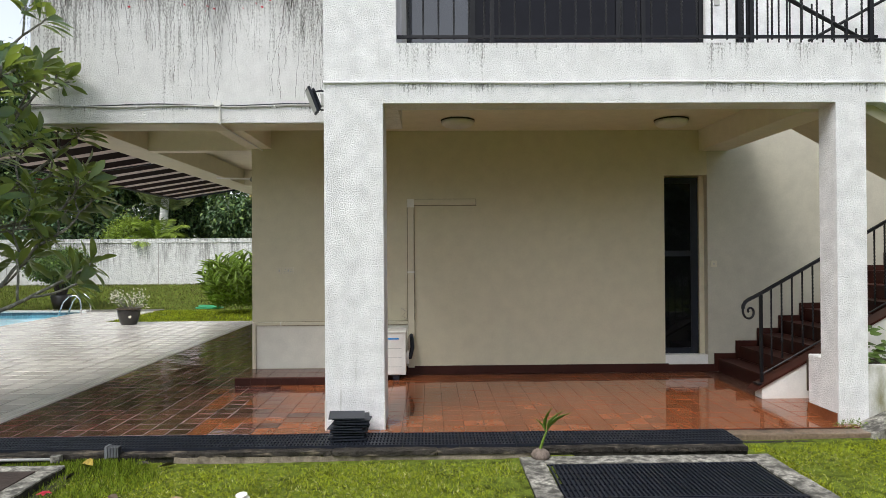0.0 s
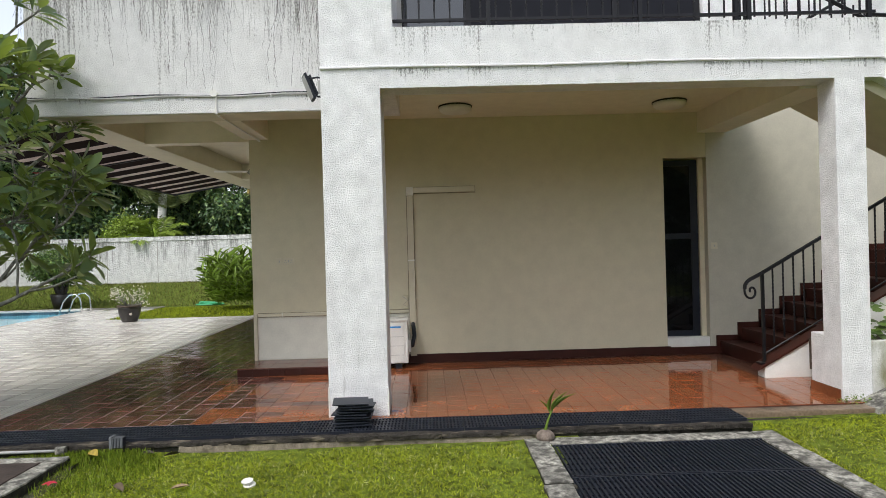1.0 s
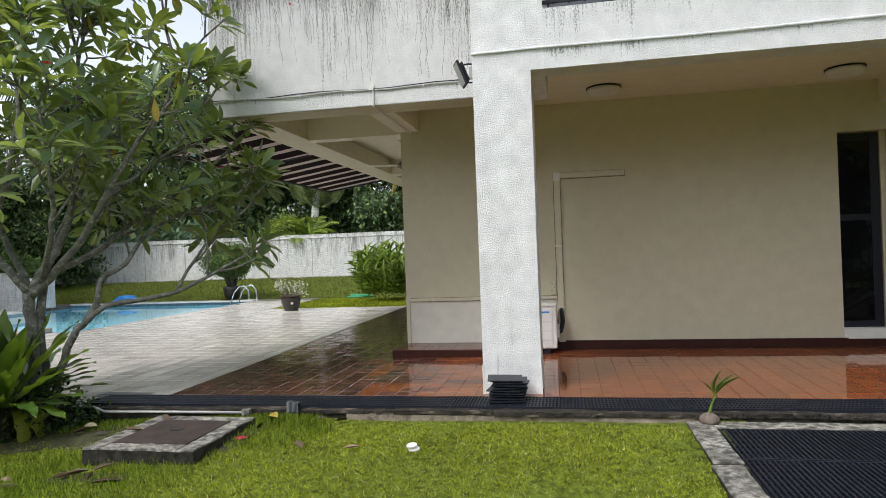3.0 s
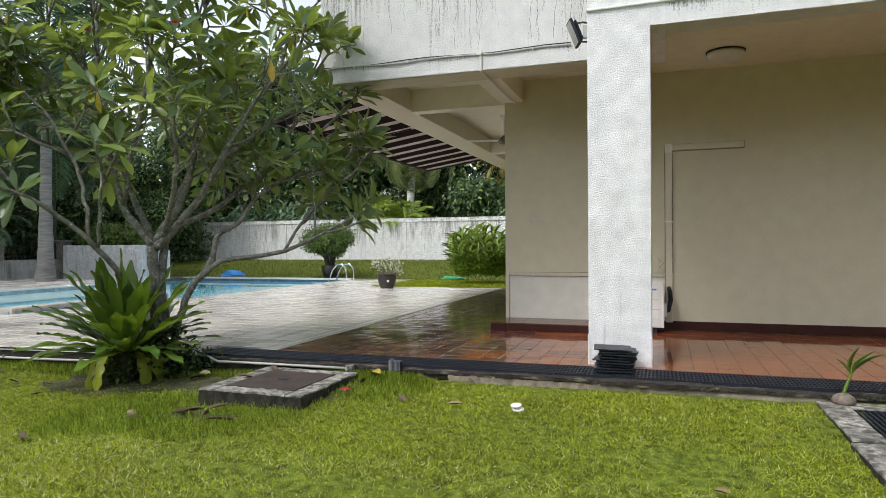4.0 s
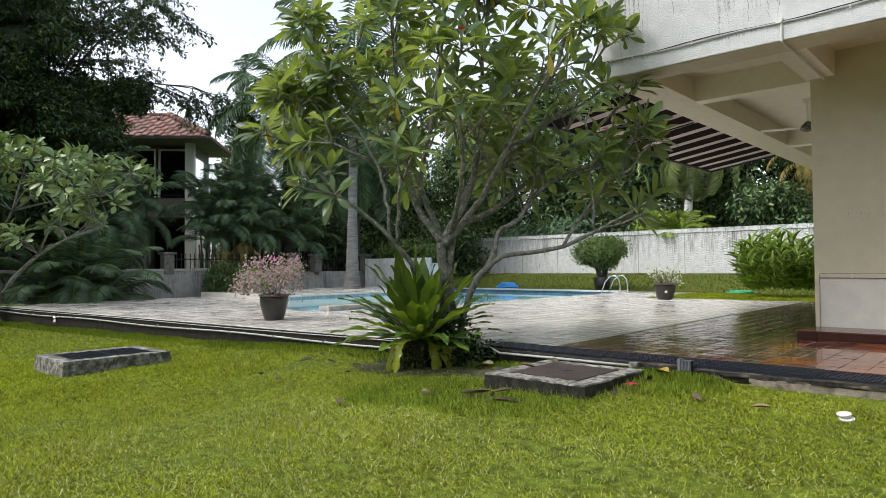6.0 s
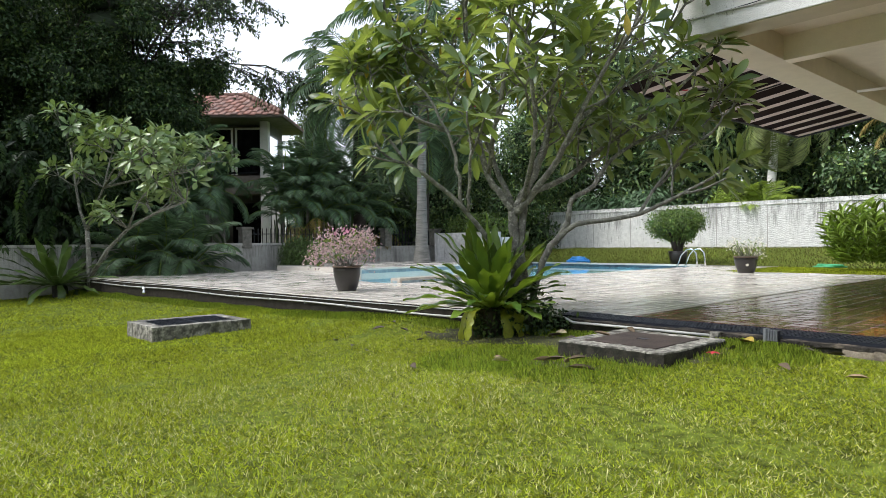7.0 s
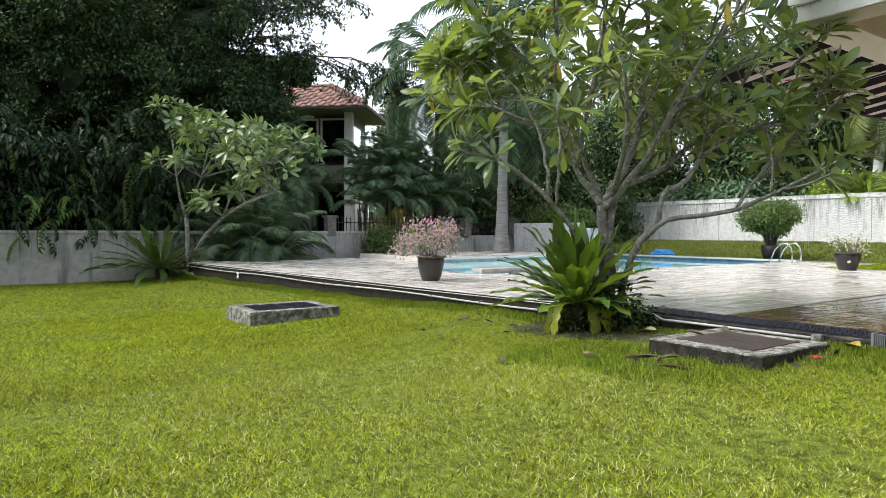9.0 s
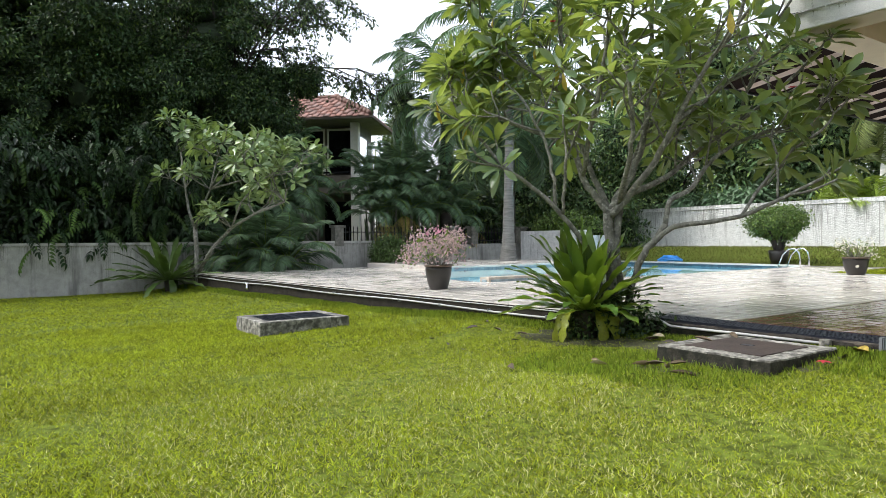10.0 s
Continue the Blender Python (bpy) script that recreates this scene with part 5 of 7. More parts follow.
def row_matrix(r):
    d = Vector(r[3:6]).normalized()
    s = Vector(r[6:9]).cross(d).normalized()
    n = d.cross(s)
    m = Matrix((d * r[9], s * r[10], n * r[9])).transposed().to_4x4()
    m.translation = r[0:3]
    return m


def leaf_parts(shape, rows, mat, parent, name="leaf"):
    me = leaf_mesh(name, shape, [(0, 0, 0, 1, 0, 0, 0, 0, 1, 1, 1)])
    me.materials.append(mat)
    for r in rows:
        put(new(name, me), None, parent).matrix_basis = row_matrix(r)


# frangipani beside the deck: its own axes run across and away from the lawn corner
random.seed(11)
frangi = thing("frangipani_tree", (-4.38, -0.66, -0.24), "spreading frangipani tree with long leaves and forked grey branches", "tree", turn=43.5)
tips = []


def glide(points, steps=4):
    """A smooth line through a few points."""
    p = [Vector(q) for q in points]
    p = [p[0] * 2 - p[1]] + p + [p[-1] * 2 - p[-2]]
    out = []
    for k in range(1, len(p) - 2):
        a, b, c, d = p[k - 1:k + 3]
        for j in range(steps):
            u = j / steps
            out.append(0.5 * (2 * b + (c - a) * u + (2 * a - 5 * b + 4 * c - d) * u * u + (3 * b - a - 3 * c + d) * u ** 3))
    return out + [p[-2]]


def twig(bm, ends, a, d, length, r, level):
    """A stout shoot that bends upwards and forks at its end; bare but for its tips."""
    pts, p, d = [Vector(a)], Vector(a), Vector(d).normalized()
    for k in range(4):
        d = (d + Vector((random.uniform(-0.13, 0.13), random.uniform(-0.13, 0.13), 0.09 + random.uniform(-0.08, 0.08)))).normalized()
        p = p + d * (length / 4)
        pts.append(p)
    tube(bm, pts, [r - 0.0022 * k / 4 for k in range(5)], 7)
    if level == 0:
        ends.append((p, d))
        return
    side, start = d.orthogonal().normalized(), random.uniform(0, 6.28)
    other = d.cross(side)
    count = 3 if random.random() < 0.4 else 2
    for k in range(count):
        a2 = start + 6.28 * k / count + random.uniform(-0.35, 0.35)
        out = (side * math.cos(a2) + other * math.sin(a2)) * random.uniform(0.5, 0.95)
        twig(bm, ends, p, d + out, length * random.uniform(0.55, 0.85), max(0.009, r - 0.0025), level - 1)


def frangi_limb(points, r0, r1, bare=0.4, shoots=4, level=1, reach=0.4, name="limb"):
    """A tapering limb; past its bare share it carries shoots all round, and it ends in a fork."""
    bm, path = bmesh.new(), glide(points)
    n = len(path) - 1
    path = [q + Vector((random.gauss(0, 0.006), random.gauss(0, 0.006), 0)) for q in path]
    tube(bm, path, [r0 + (r1 - r0) * k / n for k in range(n + 1)], 10)
    for j in range(shoots):
        u = bare + (1 - bare) * (j + random.uniform(0.1, 0.7)) / shoots
        k = min(n - 1, int(u * n))
        d = (path[k + 1] - path[k]).normalized()
        a = 2.4 * j + random.uniform(0, 1.2)
        out = (d.orthogonal().normalized() * math.cos(a) + d.cross(d.orthogonal()).normalized() * math.sin(a)) * 0.95
        out.z = max(out.z, -0.25)
        twig(bm, tips, path[k], d * 0.6 + out, reach * random.uniform(0.75, 1.25), 0.013, level)
    if level >= 0:
        d = (path[-1] - path[-2]).normalized()
        twig(bm, tips, path[-1], d + Vector((random.uniform(-0.3, 0.3), random.uniform(-0.3, 0.3), 0.1)), reach * 0.7, max(0.012, r1 * 0.9), level + (1 if level else 0))
    part(name, bm, BARK, frangi, smooth=True)


frangi_limb([(0, 0, -0.1), (-0.02, 0, 0.45), (-0.05, 0.02, 1.1), (-0.06, 0.0, 1.4)], 0.07, 0.052, shoots=0, level=-1, name="trunk")
frangi_limb([(0.08, 0.04, -0.1), (0.05, 0.03, 0.5), (0.03, 0.03, 1.0), (0.07, 0.1, 1.55)], 0.052, 0.04, shoots=0, level=-1, name="trunk")
frangi_limb([(1.24, -0.35, 1.31), (1.45, -0.2, 1.6), (1.75, -0.1, 1.95), (2.1, 0.0, 2.2)], 0.018, 0.014, 0.35, 3, 1, 0.32)
frangi_limb([(-1.13, -0.4, 1.84), (-1.35, -0.3, 2.1), (-1.6, -0.2, 2.4), (-1.8, -0.1, 2.7)], 0.018, 0.014, 0.4, 3, 1, 0.3)
# limbs that rise from the fork, then the ones behind, the low side limbs, and those towards the lawn
frangi_limb([(-0.06, 0, 1.38), (-0.21, 0.05, 1.59), (-0.33, 0.1, 1.79), (-0.46, 0.2, 2.31), (-0.55, 0.3, 2.79), (-0.57, 0.35, 3.39), (-0.58, 0.4, 3.8)], 0.042, 0.022, 0.45, 6)
frangi_limb([(-0.33, 0.1, 1.79), (-0.25, -0.2, 2.27), (-0.11, -0.4, 2.91), (-0.05, -0.5, 3.45)], 0.028, 0.02, 0.35, 5)
frangi_limb([(-0.05, 0, 1.37), (0.07, 0.1, 1.59), (0.23, 0.2, 1.85), (0.35, 0.3, 2.24), (0.42, 0.4, 2.77), (0.46, 0.5, 3.44), (0.48, 0.5, 3.9)], 0.044, 0.022, 0.45, 6)
frangi_limb([(-0.04, 0, 1.34), (0.17, -0.15, 1.57), (0.41, -0.3, 1.91), (0.61, -0.45, 2.29), (0.87, -0.5, 2.78), (1.17, -0.55, 3.19)], 0.042, 0.02, 0.4, 6)
frangi_limb([(0.18, -0.1, 1.58), (0.6, 0.3, 1.79), (1.0, 0.5, 2.12), (1.56, 0.6, 2.51), (2.0, 0.6, 2.9)], 0.034, 0.019, 0.35, 6)
frangi_limb([(0.61, -0.45, 2.29), (0.95, -0.2, 2.55), (1.4, 0.0, 2.95), (1.7, 0.1, 3.4)], 0.026, 0.018, 0.3, 5)
frangi_limb([(-0.05, 0.05, 1.42), (-0.25, 0.5, 1.95), (-0.45, 0.9, 2.6), (-0.6, 1.1, 3.3)], 0.036, 0.02, 0.4, 5)
frangi_limb([(0.07, 0.1, 1.55), (0.3, 0.7, 2.1), (0.6, 1.1, 2.7), (0.8, 1.3, 3.3)], 0.036, 0.02, 0.4, 6)
frangi_limb([(0.42, 0.4, 2.77), (0.85, 0.7, 3.1), (1.3, 0.8, 3.6)], 0.024, 0.018, 0.3, 4)
frangi_limb([(-0.48, 0.2, 2.19), (-0.92, 0.3, 2.38), (-1.33, 0.4, 2.58), (-1.64, 0.4, 2.9)], 0.028, 0.017, 0.3, 5)
frangi_limb([(-0.55, 0.3, 2.79), (-0.95, 0.2, 3.1), (-1.3, 0.1, 3.5)], 0.024, 0.017, 0.3, 4)
frangi_limb([(0.1, -0.05, 0.1), (0.2, -0.1, 0.6), (0.32, -0.15, 0.94), (0.41, -0.18, 1.06), (0.52, -0.2, 1.24)], 0.042, 0.034, shoots=0, level=-1)
frangi_limb([(0.52, -0.2, 1.22), (0.57, -0.2, 1.48), (0.81, -0.1, 1.63), (1.03, 0.0, 1.93), (1.39, 0.1, 2.15), (1.89, 0.1, 2.3)], 0.03, 0.017, 0.45, 6)
frangi_limb([(0.41, -0.18, 1.05), (0.6, -0.25, 1.21), (0.92, -0.3, 1.25), (1.24, -0.35, 1.31), (1.49, -0.4, 1.42), (1.67, -0.4, 1.51), (2.0, -0.4, 1.68)], 0.03, 0.014, 0.72, 3, 0, 0.42)
frangi_limb([(-0.05, 0, 0.1), (-0.15, -0.08, 0.6), (-0.33, -0.2, 1.03), (-0.63, -0.3, 1.44), (-0.95, -0.35, 1.72), (-1.13, -0.4, 1.84), (-1.39, -0.4, 1.95)], 0.034, 0.016, 0.78, 3, 0, 0.3)
frangi_limb([(-0.61, -0.3, 1.44), (-0.66, -0.3, 1.82), (-0.71, -0.25, 2.07), (-0.82, -0.2, 2.35), (-1.0, -0.1, 2.7)], 0.02, 0.015, 0.5, 4)
frangi_limb([(-0.54, -0.3, 1.36), (-0.53, -0.4, 1.68), (-0.5, -0.5, 1.91), (-0.42, -0.6, 2.1)], 0.018, 0.014, 0.6, 2, 0)
frangi_limb([(0.05, -0.05, 1.45), (0.12, -0.5, 1.85), (0.15, -0.75, 2.25), (0.1, -0.85, 2.8)], 0.03, 0.018, 0.5, 4)
frangi_limb([(-0.58, 0.4, 3.8), (-0.5, 0.3, 4.1), (-0.35, 0.2, 4.4)], 0.02, 0.016, 0.1, 4)
frangi_limb([(0.48, 0.5, 3.9), (0.4, 0.3, 4.2), (0.3, 0.1, 4.5)], 0.02, 0.016, 0.1, 4)
frangi_limb([(1.17, -0.55, 3.19), (1.3, -0.4, 3.7), (1.25, -0.3, 4.15)], 0.02, 0.016, 0.2, 5)
frangi_limb([(-0.05, -0.5, 3.45), (0.0, -0.4, 3.9), (0.1, -0.3, 4.3)], 0.02, 0.016, 0.2, 4)
tips = [t for t in tips if random.random() < (0.65 if t[0].x > 1.0 and t[0].z > 2.4 else 1.0)]
rows = rosette_rows(tips, 11, 0.295, 0.088, 0.12)
random.shuffle(rows)
low = [r for r in rows if r[1] < 0.15][:290]
chosen = {id(r) for r in low}
leaf_parts(FRANGI_LEAF, low, LEAF_PLUM, frangi)
foliage("crown", FRANGI_LEAF, [r for r in rows if id(r) not in chosen], LEAF_PLUM_J, frangi)
hanging = leaf_mesh("yellow_leaf", FRANGI_LEAF, [(0, 0, 0, 1, 0, 0, 0, 0, 1, 1, 1)])
hanging.materials.append(LEAF_YELLOW)
for r in random.sample(rows, 40):
    o = put(new("yellow_leaf", hanging), None, frangi, "hanging yellow leaf")
    o.matrix_basis = row_matrix((*r[0:3], *(Vector(r[3:6]) * 0.25 + Vector((0, 0, -1))), *r[6:9], r[9] * 0.8, r[10] * 0.75))
flower_rows = []
for p, d in random.sample(tips, 12):
    for k in range(5):
        a = 1.2566 * k
        flower_rows.append((*(p + d * 0.08), math.cos(a), math.sin(a), 0.4, 0, 0, 1, 0.045, 0.03))
foliage("blossom", PETAL, flower_rows, PETAL_RED, frangi, "small crimson blossoms")


# nest fern: a funnel of broad strap fronds with wavy edges
def nest_fern(at, count, length, width, label, droopers=8, steep=1.5, flat=0.3, mat=None):
    t = thing("nest_fern", at, label, "fern")
    part("root_ball", lathe(bmesh.new(), [(0.1, -0.1), (0.12, 0.1), (0.13, 0.3), (0.05, 0.42)], 12), BARK_DARK, t, smooth=True)
    for k in range(count):
        a = 2.399 * k + random.uniform(-0.3, 0.3)
        old = k < droopers
        up = random.uniform(-0.1, 0.25) if old else flat + (steep - flat) * ((k - droopers) / (count - droopers)) ** 1.15 + random.uniform(-0.13, 0.13)
        L = length * random.uniform(0.72, 1.08) * (0.6 if old else 1.0)
        W = width * random.uniform(0.75, 1.15)
        n, wave, wave2, rate = 18, random.uniform(0, 6), random.uniform(0, 6), random.uniform(0.9, 1.5)
        bend = (-2.3 if old else random.uniform(-0.6, -0.15) * (1.35 - 0.5 * up)) / n
        bm = bmesh.new()
        out = Vector((math.cos(a), math.sin(a), 0))
        side = (Vector((-out.y, out.x, 0)) + Vector((0, 0, random.uniform(-0.14, 0.14)))).normalized()
        p = Vector((0, 0, 0.33)) + out * (0.1 if old else 0.03 + 0.08 * (1 - min(1.0, up)))
        grid = []
        for i in range(n + 1):
            u = i / n
            d = out * math.cos(up) + Vector((0, 0, math.sin(up)))
            nrm = d.cross(side).normalized()
            if nrm.dot(Vector((0, 0, 1)) - out * 0.6) < 0:
                nrm = -nrm
            w = W * (0.3 + 0.7 * min(1.0, u / 0.5) ** 0.8) * (1.0 if u < 0.7 else max(0.03, 1 - ((u - 0.7) / 0.3) ** 2.2)) / 2
            ripple = 0.11 * W * min(1.0, u * 2.5)
            e1, e2 = ripple * math.sin(wave + i * rate), ripple * math.sin(wave2 + i * rate * 1.13)
            grid.append([bm.verts.new(p - side * w + nrm * (0.25 * w + e1)), bm.verts.new(p - side * w * 0.55 + nrm * (0.1 * w + e1 * 0.2)), bm.verts.new(p),
                         bm.verts.new(p + side * w * 0.55 + nrm * (0.1 * w + e2 * 0.2)), bm.verts.new(p + side * w + nrm * (0.25 * w + e2))])
            up = max(-1.45, up + bend * (1.0 if old else 0.4 + 1.2 * u))
            p = p + d * (L / n) + side * random.gauss(0, 0.002)
        for g, h in zip(grid, grid[1:]):
            for j in range(4):
                bm.faces.new((g[j], g[j + 1], h[j + 1], h[j]))
        part("frond", bm, LEAF_YELLOWGREEN if old and not mat else (mat or LEAF_FERN), t, "yellowing drooping frond" if old and not mat else "", smooth=True)
    return t


LEAF_YELLOWGREEN = material("yellowing_fern_frond", (0.30, 0.34, 0.03), 0.4, vary=0.2, random_tint=0.25, translucent=0.3)
# darker leaf copy: the hedge's inner shade is put into its colour
LEAF_HEDGE = material("shaded_hedge_leaflet", (0.026, 0.055, 0.018), 0.45, vary=0.25, island_tint=0.7, translucent=0.15)
LEAF_FERN_DARK = material("dark_fern_frond", (0.075, 0.125, 0.03), 0.4, vary=0.2, random_tint=0.35, translucent=0.2)
random.seed(5)
nest_fern((-4.44, -1.04, -0.25), 84, 0.97, 0.14, "large bird's nest fern at the foot of the frangipani", droopers=8, flat=0.12)
nest_fern((-18.5, -2.4, -0.5), 44, 1.75, 0.2, "dark bird's nest fern against the boundary wall", droopers=4, steep=0.85, flat=0.1, mat=LEAF_FERN_DARK)

# small dark creeper around the fern's foot
creeper = thing("ground_creeper", (-4.12, -0.78, -0.24), "dark small-leaved creeper at the tree foot", "plant")
foliage("leaves", SMALL_LEAF, mass_leaves([((0.0, -0.02, 0.2), (0.28, 0.3, 0.32)), ((0.25, 0.1, 0.12), (0.2, 0.2, 0.2)), ((-0.25, -0.24, 0.12), (0.24, 0.22, 0.26)), ((-0.45, -0.2, 0.1), (0.2, 0.2, 0.2))], 700, 0.055, 0.03), LEAF_DARK, creeper)


# second frangipani by the boundary wall
random.seed(23)
frangi2 = thing("frangipani_tree", (-18.3, -1.7, -0.5), "umbrella-shaped frangipani tree by the boundary wall", "tree", turn=37)
tips2 = []
bm = bmesh.new()
tube(bm, [(0, 0, -0.1), (0.0, 0, 0.6), (-0.02, 0, 1.3), (-0.05, 0, 1.75)], [0.08, 0.065, 0.06, 0.055], 10)
part("trunk", bm, BARK, frangi2, smooth=True)
for pts, r0 in (([(-0.05, 0, 1.7), (-0.35, 0.1, 2.3), (-0.45, 0.1, 2.9), (-0.5, 0, 3.9)], 0.07), ([(-0.05, 0, 1.7), (0.3, -0.2, 2.2), (0.7, -0.3, 2.8), (0.9, -0.3, 3.5)], 0.06),
                ([(0.02, 0, 0.5), (0.6, -0.1, 1.2), (1.3, -0.2, 1.75), (2.1, -0.3, 2.1), (3.0, -0.3, 2.4)], 0.09), ([(0.7, -0.3, 2.8), (1.6, 0.2, 3.1), (2.6, 0.4, 3.2)], 0.05),
                ([(1.3, -0.2, 1.75), (1.9, -0.6, 2.4), (2.6, -0.8, 2.9)], 0.05), ([(0.7, -0.3, 2.8), (1.3, -0.7, 3.2), (1.9, -0.9, 3.3)], 0.04)):
    bm = bmesh.new()
    tube(bm, pts, [0.6 * r0 * (1 - 0.45 * k / (len(pts) - 1)) for k in range(len(pts))], 8)
    for q in pts[2:]:
        for k in range(4):
            a = random.uniform(0, 6.28)
            grow(bm, tips2, q, Vector((math.cos(a) * 0.9, math.sin(a) * 0.9, 0.45)), 0.48, 0.016, 1 if q != pts[-1] else 2, 0.2, 0.65)
    part("limb", bm, BARK, frangi2, smooth=True)
rows2 = rosette_rows(tips2, 9, 0.31, 0.11, 0.15)
leaf_parts(FRANGI_LEAF, rows2[:240], LEAF_PLUM2, frangi2)
foliage("crown", FRANGI_LEAF, rows2[240:], LEAF_PLUM2, frangi2)


# ---- palms ----
def frond_mesh(name, length, droop, leaflets, leaf_len, leaf_w, hang=0.3, vee=0.5):
    """One feather frond along +x that arches over: stalk and leaflets in one mesh."""
    rows, p, d = [], Vector((0, 0, 0)), Vector((1, 0, 0.75)).normalized()
    pts, n = [p.copy()], leaflets
    for k in range(n):
        u = k / n
        d = (d + Vector((0, 0, -droop * 2.0 * u / n * 1.6))).normalized()
        p = p + d * (length / n)
        pts.append(p.copy())
        if u > 0.12:
            s = math.sin(math.pi * min(1, u * 0.85 + 0.12)) ** 0.5
            for sign in (-1, 1):
                v = Vector((0, sign, 0)) + d * 0.75 + Vector((0, 0, vee * 0.3 - hang * random.uniform(0.6, 1.3)))
                rows.append((*p, *v, *(Vector((0, 0, 1)) + d * 0.2), leaf_len * s * random.uniform(0.85, 1.1), leaf_w))
    me = leaf_mesh(name, FROND_LEAF, rows)
    return me, pts


def palm(name, at, trunk_pts, radii, fronds, frond, label, mat=None, tilt=(-0.1, 0.9), scale=1.0, stalk=0.02, bark=None):
    t = thing(name, at, label, "palm")
    if trunk_pts:
        bm = bmesh.new()
        fine, rr = [], []
        for k in range(len(trunk_pts) - 1):
            for j in range(8):
                fine.append(Vector(trunk_pts[k]).lerp(Vector(trunk_pts[k + 1]), j / 8))
                rr.append((radii[k] + (radii[k + 1] - radii[k]) * j / 8) * (1.04 if j % 2 else 0.97))
        tube(bm, fine, rr, 14)
        part("trunk", bm, bark or BARK, t, smooth=True)
    top = Vector(trunk_pts[-1]) if trunk_pts else Vector((0, 0, 0.1))
    me, pts = frond
    if not me.materials:
        me.materials.append(mat or LEAF_PALM)
    bm = bmesh.new()
    tube(bm, pts, [stalk * (1 - 0.8 * k / len(pts)) for k in range(len(pts))], 5)
    stalk_me = bpy.data.meshes.new("stalk")
    bm.to_mesh(stalk_me)
    bm.free()
    stalk_me.materials.append(LEAF_BUSH)
    for k in range(fronds):
        a = math.degrees(2.399 * k) + random.uniform(-12, 12)
        pitch = -90 * (tilt[0] + (tilt[1] - tilt[0]) * k / max(1, fronds - 1)) + 36 + random.uniform(-8, 8)
        o = put(new("frond", me), None, t)
        o.matrix_basis = Matrix.Translation(top) @ pose(0, 0, 0, random.uniform(-10, 10), pitch, a) @ Matrix.Diagonal((scale, scale, scale, 1))
        put(new("stalk", stalk_me), None, o)
    return t


random.seed(31)
BIG_FROND = frond_mesh("frond", 2.6, 1.3, 34, 0.62, 0.05, 0.5)
COCO_FROND = frond_mesh("frond", 2.8, 1.5, 36, 0.7, 0.06, 0.9)
ARECA_FROND = frond_mesh("frond", 1.5, 0.95, 32, 0.44, 0.036, 0.35)
WITHERED_FROND = frond_mesh("withered_frond", 1.3, 1.2, 22, 0.36, 0.03, 0.9)
YOUNG_FROND = frond_mesh("frond", 1.3, 0.8, 18, 0.5, 0.08, 0.2)
LEAF_YOUNG = material("bright_young_leaf", (0.26, 0.36, 0.05), 0.45, vary=0.2, island_tint=0.35, translucent=0.35)
LEAF_PALM_LIGHT = material("light_palm_leaflet", (0.24, 0.29, 0.10), 0.45, vary=0.2, island_tint=0.4, translucent=0.25)
LEAF_PALM_DRY = material("dry_palm_leaflet", (0.34, 0.27, 0.08), 0.7, vary=0.2, island_tint=0.3, translucent=0.15)
DRY_FROND = frond_mesh("dry_frond", 2.6, 1.3, 30, 0.62, 0.05, 0.6)

palm("palm_tree", (-16.7, 8.25, 0.12), [(0, 0, -0.2), (0.02, 0, 0.6), (0.05, 0, 2.4), (0.12, 0, 5.0), (0.2, 0, 7.4)], [0.34, 0.22, 0.16, 0.14, 0.15], 30, BIG_FROND, "tall grey-trunked palm beside the pool", tilt=(-0.55, 0.95), scale=1.45, bark=TRUNK_PALE)
palm("palm_tree", (-20.7, 8.4, -0.5), [(0, 0, -0.2), (0.05, 0, 3.4), (0.15, 0, 7.2)], [0.3, 0.24, 0.22], 34, BIG_FROND, "dark feather palm beyond the boundary wall", tilt=(-0.6, 0.9), scale=1.35, bark=BARK_DARK)
palm("palm_tree", (-20.6, 11.6, -0.5), [(0, 0, -0.2), (0.05, 0, 3.0), (0.1, 0, 6.2)], [0.3, 0.24, 0.22], 26, BIG_FROND, "dark feather palm beyond the boundary wall", tilt=(-0.6, 0.9), scale=1.4, bark=BARK_DARK)
palm("coconut_palm", (-10.8, 22.3, 0.3), [(0, 0, -0.2), (0.1, 0, 2.0), (0.45, 0, 5.9)], [0.2, 0.18, 0.16], 20, COCO_FROND, "white-trunked coconut palm behind the rear wall", LEAF_PALM_LIGHT, tilt=(-0.75, 0.8), scale=1.1, bark=TRUNK_WHITE)
palm("coconut_palm", (-6.2, 23.5, 0.3), [(0, 0, -0.2), (0.1, 0, 2.0), (0.3, 0, 4.9)], [0.24, 0.2, 0.18], 18, DRY_FROND, "palm with dry hanging fronds behind the rear wall", LEAF_PALM_DRY, tilt=(-0.9, 0.2), scale=0.8)
palm("young_palm", (-10.5, 21.3, 1.9), [], [], 12, YOUNG_FROND, "bright young palm behind the rear wall", LEAF_YOUNG, tilt=(0.2, 0.9), scale=1.2)
ARECAS = [(-19.1, -0.4, 0.7, 14), (-18.9, 0.4, 0.9, 16), (-19.0, 1.2, 0.6, 14), (-21.0, -0.6, 2.0, 14), (-21.2, 1.9, 2.6, 16), (-21.2, 1.6, 1.6, 14), (-21.6, 2.2, 4.2, 18), (-21.5, 2.8, 3.2, 16)]
for k, (x, y, h, n) in enumerate(ARECAS):
    palm("areca_palm", (x, y, -0.4), [(0, 0, 0), (0.05, 0.03, h * 0.5), (0.08, 0.0, h)], [0.07, 0.05, 0.05], n, ARECA_FROND, "clump of arching areca palm fronds by the boundary", tilt=(-0.35, 0.9), scale=1.15 + 0.1 * (k % 3))
